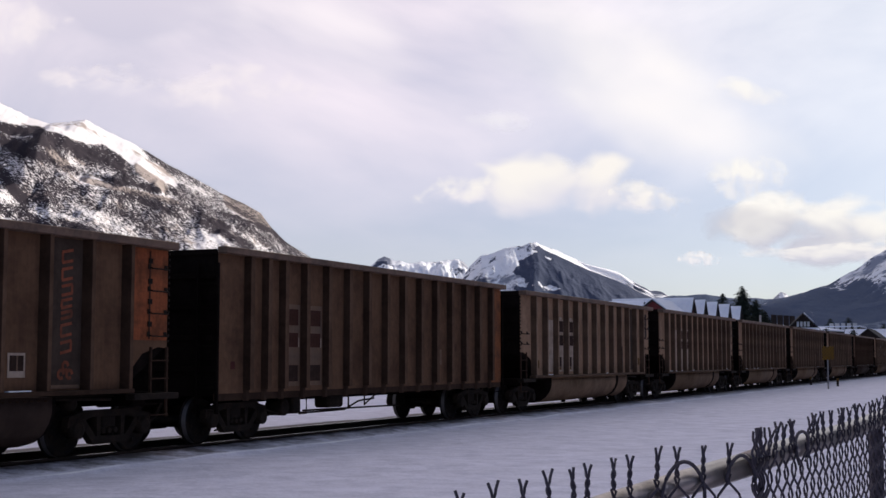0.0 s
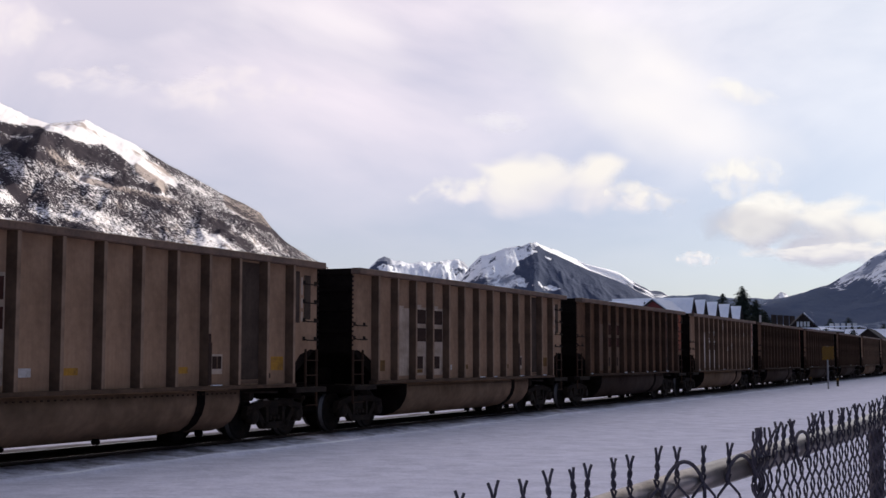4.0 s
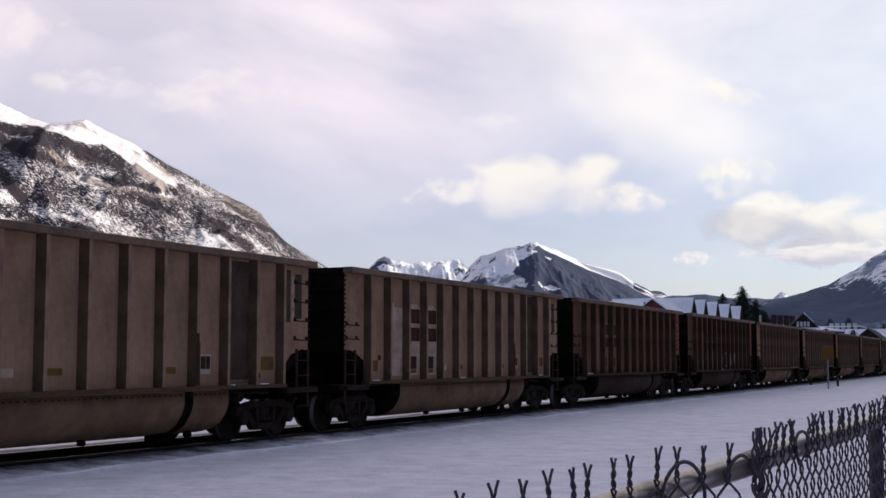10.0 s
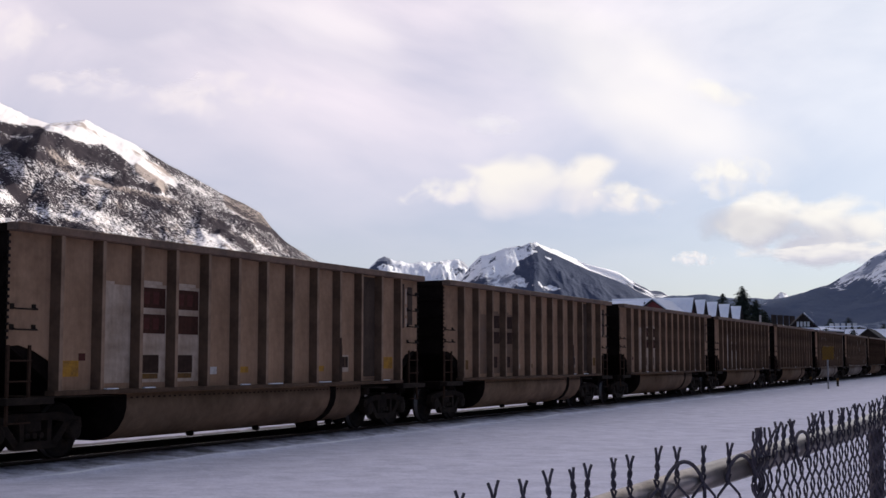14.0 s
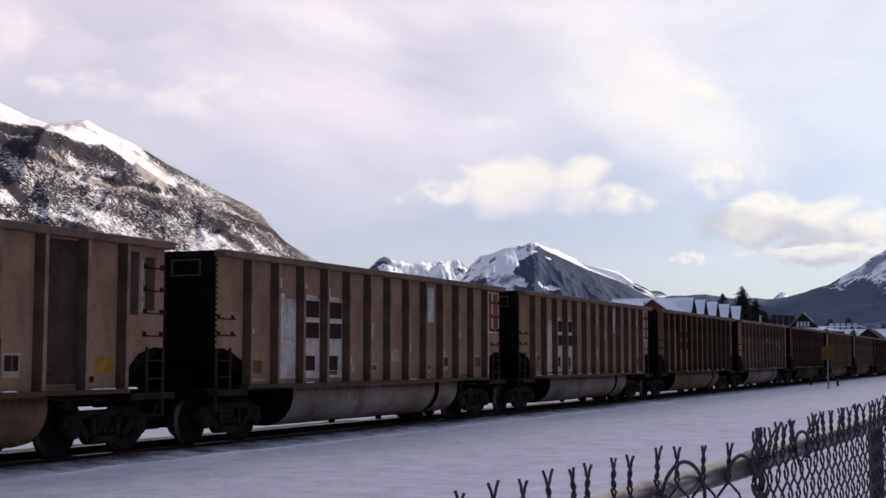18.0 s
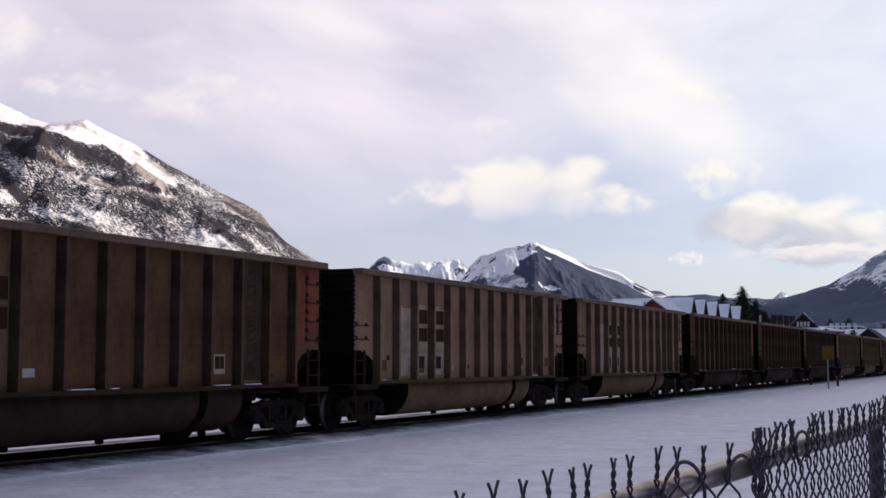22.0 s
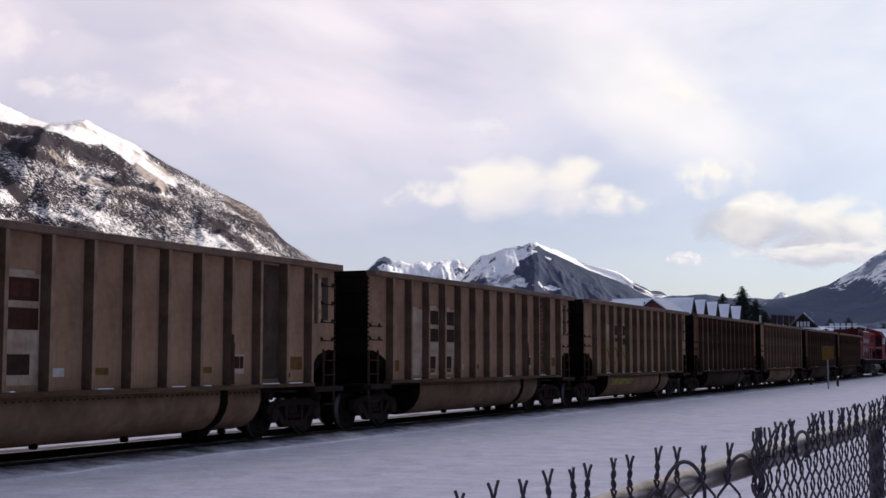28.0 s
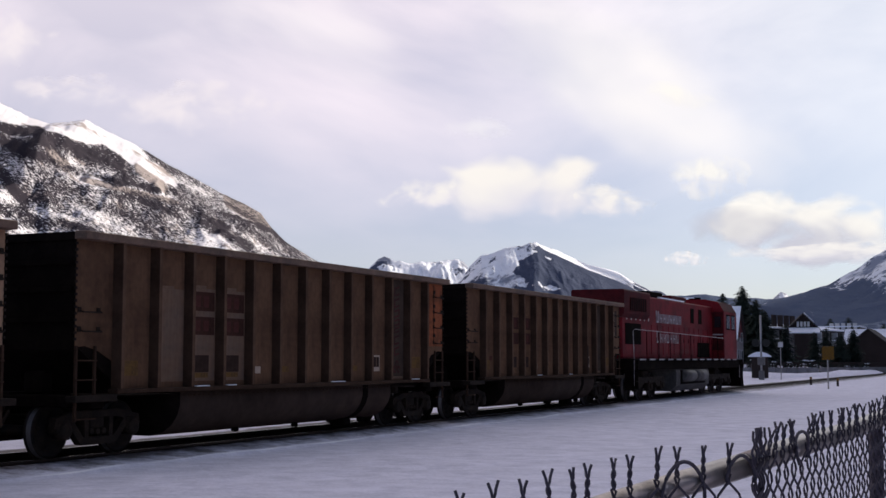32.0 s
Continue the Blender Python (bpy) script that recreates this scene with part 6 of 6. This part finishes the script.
build_barrier(spot(158.2, -23.0), spot(172.5, -15.6), "weathered street barrier ending beside the snow bank")


def build_snowbank(name, s0, n0, s1, n1, height, width, seed):
    bm = bmesh.new()
    a, b = spot(s0, n0), spot(s1, n1)
    way = (b - a).normalized()
    across = Vector((-way.y, way.x, 0))
    count = 46
    rows = []
    for i in range(count + 1):
        c = a.lerp(b, i / count)
        tall = height * (0.65 + 0.5 * noise.noise(Vector((i * 0.33, seed, 0)))) * min(1, i / 4, (count - i) / 4)
        ring = []
        for j in range(9):
            f = j / 8 * 2 - 1
            p = c + across * (f * width * (1 + 0.2 * noise.noise(Vector((i * 0.5, seed, 4)))))
            ring.append(bm.verts.new((p.x, p.y, -0.35 + (tall + 0.35) * (1 - f * f) ** 0.8 + 0.05 * noise.noise(p * 0.9))))
        rows.append(ring)
    for u, v in zip(rows, rows[1:]):
        for j in range(8):
            bm.faces.new([u[j], u[j + 1], v[j + 1], v[j]]).smooth = True
    bmesh.ops.recalc_face_normals(bm, faces=bm.faces[:])
    me = bpy.data.meshes.new(name)
    bm.to_mesh(me)
    bm.free()
    me.materials.append(M_SNOW)
    tagged(new(name, me), "ploughed bank of snow along the street", "snow bank")


build_snowbank("snow_bank", 124, -24.5, 150, -19.5, 0.35, 2.0, 1.0)
build_snowbank("snow_bank", 150, -20.5, 210, -15.5, 0.55, 2.6, 2.0)
build_snowbank("snow_bank", 160, -28.5, 215, -21, 0.9, 2.5, 3.0)


# Trees
def spruce_meshes(height, seed):
    rng = random.Random(seed)
    bm = bmesh.new()
    tube(bm, [(0, 0, -0.3), (0.02, 0.01, height * 0.5), (0, 0, height * 0.97)], [0.022 * height, 0.013 * height, 0.003 * height], sides=7)
    trunk = bpy.data.meshes.new("trunk")
    bm.to_mesh(trunk)
    bm.free()
    trunk.materials.append(M_BARK)
    verts, faces = [], []
    whorls = int(height * 3.8)
    for i in range(whorls):
        f = i / whorls
        z = height * (0.06 + 0.93 * f)
        reach = height * 0.29 * (1 - f) ** 0.55 * rng.uniform(0.75, 1.15) + 0.12
        for j in range(17):
            if rng.random() < 0.10:
                continue
            a = rng.uniform(0, math.tau)
            r = reach * rng.uniform(0.65, 1.12)
            droop = r * rng.uniform(0.25, 0.6)
            ca, sa = math.cos(a), math.sin(a)
            for k in range(4):
                g = 0.25 + 0.25 * k
                w = r * 0.34 * (1.25 - g) * rng.uniform(0.7, 1.3) + 0.03
                x, y, zz = ca * r * (g - 0.25), sa * r * (g - 0.25), z - droop * (g - 0.25) ** 1.3
                x2, y2, z2 = ca * r * g, sa * r * g, z - droop * g ** 1.3 + 0.05 * rng.uniform(-1, 1)
                side = Vector((-sa, ca, rng.uniform(-0.35, 0.35))) * w
                b = len(verts)
                mx, my, mz = (x + x2) / 2, (y + y2) / 2, (zz + z2) / 2
                verts += [(x, y, zz), (mx + side.x, my + side.y, mz + side.z - 0.4 * w), (x2, y2, z2), (mx - side.x, my - side.y, mz - side.z - 0.4 * w)]
                faces.append((b, b + 1, b + 2, b + 3))
    crown = bpy.data.meshes.new("crown")
    crown.from_pydata(verts, [], faces)
    crown.materials.append(M_NEEDLE)
    return trunk, crown


SPRUCES = [spruce_meshes(13.0, 4), spruce_meshes(9.0, 9), spruce_meshes(6.0, 14)]


def spruce(s, n, top, which):
    z = town_z(s, n)
    tall = (13.0, 9.0, 6.0)[which]
    size = (top - z) / tall
    p = spot(s, n, z)
    tree = thing("spruce_tree", "dark spruce tree with ragged drooping branches", "tree", group="spruces in the town")
    tree.matrix_world = Matrix.LocRotScale(p, Euler((0, 0, s * 1.7)), Vector((size * 1.2, size * 1.2, size)))
    part("trunk", SPRUCES[which][0], None, tree)
    part("crown", SPRUCES[which][1], None, tree)


for s, n, top, which in ((185, -24.0, 5.4, 1), (188, -22.8, 5.9, 1), (211.2, -42.6, 13.8, 0), (214.9, -46.6, 12.9, 1), (206.6, -39.6, 11.3, 0), (209, -38.6, 9.6, 1), (213, -36.2, 7.5, 2), (222, -41.5, 10.4, 1), 
                         (226, -27.5, 7.4, 1), (204, -24.6, 6.3, 1), (207, -22.8, 6.0, 1), (211, -23.6, 5.4, 2), (198, -25.5, 4.8, 2), (281, -38.5, 10.5, 1), (286, -35.5, 10.8, 1), (262, -24.2, 9.7, 1), (258, -25.6, 8.6, 1), (300, -30, 9, 1), (184, -27.4, 5.6, 2), (187, -26.2, 6.2, 2), (190, -25.2, 5.0, 2), (182, -25.6, 3.6, 2)):
    spruce(s, n, top, which)


# Snow-loaded shrubs behind the street barrier
def shrub_mesh(seed):
    rng = random.Random(seed)
    verts, faces, cap_v, cap_f = [], [], [], []
    for i in range(420):
        a, el, r = rng.uniform(0, math.tau), rng.uniform(-0.1, 1.5), rng.uniform(0.35, 0.95) ** 0.5
        p = Vector((1.25 * r * math.cos(a) * math.cos(el), 0.7 * r * math.sin(a) * math.cos(el), 0.15 + 1.05 * r * math.sin(el) + 0.2 * noise.noise(Vector((a, el, seed)))))
        u = Vector((rng.uniform(-1, 1), rng.uniform(-1, 1), rng.uniform(-1, 1))).normalized() * 0.14
        v = u.cross(Vector((rng.uniform(-1, 1), rng.uniform(-1, 1), 1))).normalized() * 0.06
        b = len(verts)
        verts += [tuple(p - u), tuple(p + v), tuple(p + u), tuple(p - v)]
        faces.append((b, b + 1, b + 2, b + 3))
    crown = bpy.data.meshes.new("crown")
    crown.from_pydata(verts, [], faces)
    crown.materials.append(M_NEEDLE)
    bm = bmesh.new()
    for i in range(7):
        c = Vector((rng.uniform(-0.9, 0.9), rng.uniform(-0.3, 0.1), rng.uniform(0.75, 1.12)))
        rx, rz = rng.uniform(0.22, 0.45), rng.uniform(0.05, 0.09)
        top = bm.verts.new(c + Vector((0, 0, rz)))
        low = bm.verts.new(c - Vector((0, 0, rz * 0.3)))
        ring = [bm.verts.new(c + Vector((rx * math.cos(j * math.tau / 9) * rng.uniform(0.8, 1.1), 0.25 * math.sin(j * math.tau / 9), -0.02 + 0.02 * rng.random()))) for j in range(9)]
        for j in range(9):
            bm.faces.new([ring[j], ring[(j + 1) % 9], top]).smooth = True
            bm.faces.new([ring[(j + 1) % 9], ring[j], low])
    cap = bpy.data.meshes.new("snow_cap")
    bm.to_mesh(cap)
    bm.free()
    cap.materials.append(M_ROOFSNOW)
    return crown, cap


SHRUBS = [shrub_mesh(3), shrub_mesh(8)]
for i, (s, n) in enumerate(((162, -31.2), (163, -29.4), (164, -27.6), (166, -25.9), (168, -24.9), (160, -33.6), (171, -21.3), (173, -19.6))):
    size = (1.25, 1.0, 1.15, 1.3, 0.95)[i % 5]
    shrub = thing("snowy_shrub", "dark twiggy shrub loaded with snow", "shrub", group="shrubs along the street", m=placed(s, n, town_z(s, n) + 0.02, -40 + 25 * (i % 3)))
    shrub.scale = (size, size, size)
    part("crown", SHRUBS[i % 2][0], None, shrub)
    tagged(part("snow_cap", SHRUBS[i % 2][1], None, shrub, "pads of snow"), kind="stuff")


# Street furniture by the level crossing
def build_signal():
    z = ground_height(116.3, -21.9)
    sig = thing("crossing_signal", "grey level-crossing signal mast with twin round lamps", "signal", m=placed(116.3, -21.9, z, 0))
    bm = bmesh.new()
    tube(bm, [(0, 0, 0), (0, 0, 5.7)], 0.09, sides=10)
    part("mast", bm, M_POLE, sig)
    bm = bmesh.new()
    box(bm, -0.2, 0.2, -0.22, 0.22, 0, 0.8, bevel=0.03)
    part("base_cabinet", bm, M_CABINET, sig)
    bm = bmesh.new()
    box(bm, -0.22, 0.22, -0.3, 0.3, 1.3, 1.95, bevel=0.03)
    part("relay_box", bm, M_CABINET, sig)
    for y in (-0.45, 0.45):
        bm = bmesh.new()
        ring = [[bm.verts.new((x, y + r * math.cos(j * math.tau / 16), 3.25 + r * math.sin(j * math.tau / 16))) for j in range(16)] for x, r in ((-0.16, 0.34), (-0.02, 0.34), (0.1, 0.12))]
        for u, v in zip(ring, ring[1:]):
            for j in range(16):
                bm.faces.new([u[j], u[(j + 1) % 16], v[(j + 1) % 16], v[j]])
        bm.faces.new(ring[0])
        bm.faces.new(ring[-1][::-1])
        part("lamp_disc", bm, M_SIGNBLACK, sig)
    bm = bmesh.new()
    box(bm, -0.03, 0.03, -0.5, 0.5, 3.2, 3.28)
    part("crossarm", bm, M_POLE, sig)


build_signal()


def build_kiosk():
    s, n = 122.5, -23.2
    z = ground_height(s, n)
    ki = thing("shelter", "small shelter with a rounded snow-covered roof", "shelter", m=placed(s, n, z, 10))
    bm = bmesh.new()
    box(bm, -0.7, 0.7, -0.75, 0.75, 0, 2.0, bevel=0.03)
    part("cabin", bm, M_DARKWOOD, ki)
    bm = bmesh.new()
    pts = [(-1.05 + 0.21 * i, 2.0 + 0.42 * math.sin(math.pi * i / 10) ** 0.8) for i in range(11)]
    prism(bm, pts + [(1.05, 1.95), (-1.05, 1.95)], -1.0, 1.0, axis="x")
    part("roof", bm, M_ROOFSNOW, ki, "rounded cap of snow")


build_kiosk()


def post_sign(name, label, s, n, top, plate):
    z = ground_height(s, n)
    ob = thing(name, label, "road sign", m=placed(s, n, z, 0))
    bm = bmesh.new()
    tube(bm, [(0.05, 0, 0), (0.05, 0, top - z)], 0.04, sides=8)
    part("post", bm, M_POLE, ob)
    half, zc = plate
    bm = bmesh.new()
    box(bm, -0.012, 0.0, -half, half, zc - z - half, zc - z + half)
    part("plate", bm, M_CREAM, ob)
    return ob, z


def build_checker():
    s, n = 81.5, -11.35
    z = ground_height(s, n)
    m = placed(s, n, z, 38)
    ob = thing("checkerboard_sign", "square yellow and black checkered sign on a post", "road sign", m=m)
    bm = bmesh.new()
    tube(bm, [(0.06, 0, 0), (0.06, 0, 2.45 - z)], 0.045, sides=8)
    part("post", bm, M_POLE, ob)
    bm = bmesh.new()
    side = 0.80
    box(bm, 0.0, 0.012, -side / 2, side / 2, 1.62 - z, 1.62 - z + side, bevel=0.004)
    plate = part("plate", bm, M_SIGNYELLOW, ob, "yellow sign plate")
    cell = side / 8
    me = None
    for i in range(8):
        for j in range(8):
            if (i + j) % 2:
                continue
            if me is None:
                bm = bmesh.new()
                box(bm, -0.004, 0.001, -cell / 2 + 0.012, cell / 2 - 0.012, -cell / 2 + 0.012, cell / 2 - 0.012)
                q = part("check", bm, M_SIGNBLACK, plate)
                me = q.data
            else:
                q = part("check", me, None, plate)
            q.location = (0, -side / 2 + cell * (i + 0.5), 1.62 - z + cell * (j + 0.5))


build_checker()
post_sign("street_sign", "small pale square sign on a post", 118.5, -20.6, 3.3, (0.22, 2.95))

for s, n, hgt in ((92.4, -14.05, 0.62), (91.1, -12.1, 0.6)):
    z = ground_height(s, n)
    st = thing("marker_stake", "short wooden marker stake with a yellow tip", "stake", group="stakes by the track", m=placed(s, n, z - 0.05, 0))
    bm = bmesh.new()
    box(bm, -0.06, 0.06, -0.07, 0.07, 0, hgt * 0.7)
    part("stake", bm, M_DARKWOOD, st)
    bm = bmesh.new()
    box(bm, -0.062, 0.062, -0.072, 0.072, hgt * 0.7, hgt)
    part("tip", bm, M_YELLOW, st, "yellow painted tip")


# ---------------------------------------------------------------- chain-link fence by the camera
M_WIRE = material("dark_coated_wire", (0.055, 0.046, 0.060), 0.6, 0.2, 0.3, 30, spec=0.3)
M_FENCERAIL = material("galvanised_rail", (0.40, 0.345, 0.31), 0.33, 0.7, 0.25, 9, (0.13, 0.105, 0.09), ramp_at=(0.5, 0.7))
WIRE_R = 0.0026
CORNER = Vector((0.5805, 2.542, 0))


def build_fence():
    """Two runs meet in a bend; the nearer run dips towards the camera. q is the way along a run from the bend."""
    fence = thing("chain_link_fence", "dark chain-link fence with a galvanised top rail and barbed tips", "fence", m=Matrix.Translation(CORNER))
    far_way, near_way = Vector((0.4764, 0.8792, 0)), Vector((-0.719, -0.695, 0))

    def rail_z(q, near):
        top = 1.4356 + (0.0207 * min(q, 6) if not near else -0.117 * min(q, 1.15))
        return top + 0.002 * math.sin(q * 5)
    for near, way, length in ((False, far_way, 6.0), (True, near_way, 4.4)):
        count = int(length / 0.2)
        bm = bmesh.new()
        tube(bm, [way * (length * i / count) + Vector((0, 0, rail_z(length * i / count, near))) for i in range(count + 1)], 0.0240, sides=16)
        part("top_rail", bm, M_FENCERAIL, fence, "dull galvanised top rail")
        side = Vector((way.y, -way.x, 0)) * (1 if not near else -1)
        for q in ((1.60, 3.8, 5.95) if not near else (2.6, 4.3)):
            bm = bmesh.new()
            p = way * q - side * 0.04
            tube(bm, [(p.x, p.y, -0.4), (p.x, p.y, rail_z(q, near) - 0.01)], 0.022, sides=12)
            post = part("post", bm, M_WIRE, fence, "round dark-coated fence post")
            bm = bmesh.new()
            ring = []
            for a in range(10):
                g = a / 10 * math.tau
                ring.append(way * q + side * (0.027 * math.cos(g)) + Vector((0, 0, rail_z(q, near) + 0.027 * math.sin(g))))
            tube(bm, ring, 0.006, sides=5, closed=True)
            part("loop_cap", bm, M_WIRE, post)
    pitch, rise = 0.034, 0.050

    def wire_mesh(seed, lean, flip, aim, pull=0.0):
        """One woven wire; z = 0 is its pointed end, pulled along the run. It twists round its neighbour above the rail, then zigzags down."""
        rng = random.Random(seed)
        bm = bmesh.new()
        col = -flip * pitch / 2
        sgn = flip * (1 if seed % 3 else -1)
        tip = 0.0085 * rng.uniform(0.75, 1.3)
        ca, sa = math.cos(aim), math.sin(aim)
        run = [Vector((col + pull + sgn * tip * ca + lean * 0.012, sgn * tip * sa, 0.003 * rng.uniform(-1, 1))), Vector((col + pull * 0.92 + sgn * tip * 0.45 * ca + lean * 0.008, sgn * tip * 0.45 * sa, -0.011))]
        for j in range(10):
            f = j / 9
            a = aim + f * 6.6 + (0 if sgn > 0 else math.pi)
            r = 0.0026
            run.append(Vector((col + pull * (0.85 - 0.4 * f) + r * math.cos(a) + lean * 0.006 * (1 - f), r * math.sin(a), -0.019 - 0.034 * f)))
        z = -0.056
        half = pitch * 0.56
        steps = 4
        i = 0
        while z > -1.5:
            f = i / steps
            tri = math.cos(math.pi * f)
            slack = pull * 0.45 * max(0.0, 1 + (z + 0.056) / 0.06)
            run.append(Vector((slack - flip * half * (abs(tri) ** 0.85) * (1 if tri > 0 else -1), 0.0035 * tri * flip, z)))
            z -= rise / steps
            i += 1
        tube(bm, run, WIRE_R, sides=5)
        me = bpy.data.meshes.new("woven_wire")
        for fc in bm.faces:
            fc.smooth = True
        bm.to_mesh(me)
        bm.free()
        me.materials.append(M_WIRE)
        return me
    kinds = {flip: [wire_mesh(50 + i % 6, (-0.5, 0.1, 0.3, -0.2, 0.0, 0.6)[i % 6], flip, (0.3 if i < 6 else 0.75) * (-1) ** i) for i in range(12)] for flip in (-1, 1)}
    # wires whose points are shifted along the run, by how far
    pulled = {(flip, step): wire_mesh(60 + step % 3, 0.2 * step, flip, 0.7 * (-1) ** step, 0.012 * step) for flip in (-1, 1) for step in range(-5, 6)}
    rng = random.Random(8)

    def hang(q, near, way, flip, kind, dz=0.0, mesh=None):
        side = Vector((way.y, -way.x, 0)) * (1 if not near else -1)
        p = way * q + side * 0.028
        ob = part("woven_wire", mesh or kinds[flip][kind], None, fence)
        # point heights on the nearer run are set to fit the camera's view
        tip = 0.044 + 0.14 * min(q, 0.24) + 0.045 * max(0.0, min(q, 0.72) - 0.24) if near else 0.070
        ob.location = (p.x, p.y, rail_z(q, near) + tip + dz)
        ob.rotation_euler = (0, 0, math.atan2(way.y, way.x) + (math.pi if near else 0))
    # points of both runs are placed to fit the camera's view; the farther run's lean together in bunches
    near_points = [0.093, 0.174, 0.254, 0.314, 0.390, 0.434, 0.503, 0.537, 0.599, 0.661, 0.725, 0.801]
    far_points = [0.157, 0.212, 0.276, 0.486, 0.515, 0.574, 0.622, 0.658, 0.768, 0.801, 0.877, 0.971, 1.062, 1.165, 1.222, 1.291, 1.379]
    q = 0.05
    while q < 5.85:
        goal = min(far_points, key=lambda v: abs(v - q)) - q if q < 1.4 else rng.uniform(-0.02, 0.02)
        step, dz = max(-5, min(5, round(goal / 0.012))), rng.uniform(-0.003, 0.004)
        hang(q + pitch / 2, False, far_way, 1, 0, dz, pulled[1, step])
        hang(q - pitch / 2, False, far_way, -1, 0, dz, pulled[-1, step])
        q += pitch * 2
    q = near_points[-1] + pitch * 2
    while q < 4.25:
        near_points.append(q + rng.uniform(-0.010, 0.010))
        q += pitch * 2
    for q in near_points:
        dz, kind = rng.uniform(-0.003, 0.004), rng.randrange(6)
        hang(q - pitch / 2, True, near_way, 1, kind, dz)
        hang(q + pitch / 2, True, near_way, -1, kind, dz)
    for q in (-0.012, 0.004, 0.016, 0.042):
        hang(q, False, far_way, 1, rng.randrange(6), rng.uniform(-0.004, 0.004))
        hang(q, False, far_way, -1, rng.randrange(6), rng.uniform(-0.004, 0.004))
    # stiff tie rings bent over the rail
    for q, near, tall, wide in ((0.239, True, 0.040, 0.064), (0.056, True, 0.022, 0.046), (0.352, False, 0.032, 0.05)):
        way = near_way if near else far_way
        side = Vector((way.y, -way.x, 0)) * (1 if not near else -1)
        bm = bmesh.new()
        pts = []
        for j in range(17):
            a = j / 16 * math.tau * 0.68 - 0.55
            pts.append(way * (q + wide * math.cos(a)) + side * (0.031 + 0.004 * math.sin(a * 2)) + Vector((0, 0, rail_z(q, near) - 0.004 + (tall + 0.012) * math.sin(a))))
        tube(bm, pts, 0.0036, sides=7)
        part("tie_ring", bm, M_WIRE, fence, "dark wire ring bent round the rail")


build_fence()


# ---------------------------------------------------------------- what moves
# Phase of the train in car lengths at each time: the speed drifts a little.
DRIFT = ((0, 0.3004), (1, 0.3095), (2, 0.3045), (4, 0.2907), (6, 0.2745), (8, 0.2610), (9, 0.2536), (10, 0.2519), (12, 0.2484), (14, 0.2462), (18, 0.2471), (20, 0.2492), (23, 0.2517), (25, 0.2598), (28, 0.2767), (29, 0.2807), (30, 0.2829), (32, 0.2960))


for ob in list(scene.objects):
    if ob.name.split(".")[0] == "wheelset" and ob.parent and ob.parent.name.split(".")[0] == "truck":
        WHEELS[1 if ob.location.x > 0 else -1].append(ob)


def motions():
    for k, car in TRAIN:
        rows = []
        for t, extra in DRIFT:
            s = CAR_PITCH * (k + extra) - SPEED * t
            rows.append((t, placed(s + (HALF if k < 40 else LOCO_HALF), TRACK_N)))
        walk(car, rows)
    for ob, place, shift, tilt in CLOUDS:
        walk(ob, [(0, Matrix.LocRotScale(place, Euler((0, tilt, 0)), None)), (32, Matrix.LocRotScale(place + shift, Euler((0, tilt, 0)), None))])
    # Every wheelset rolls alike: one keyed for each axle of a truck, the rest follow the same keys.
    count = int(32 * FPS)
    for end, sets in WHEELS.items():
        first = sets[0]
        place = first.location.copy()
        rows = []
        for i in range(count + 1):
            a = -SPEED * i / FPS / WHEEL_R
            rows.append((i / FPS, Matrix.LocRotScale(place, Euler((0, a % math.tau, 0)), None)))
        walk(first, rows)
        for other in sets[1:]:
            other.rotation_mode = "QUATERNION"
            data = other.animation_data_create()
            data.action = first.animation_data.action
            data.action_slot = first.animation_data.action_slot


motions()
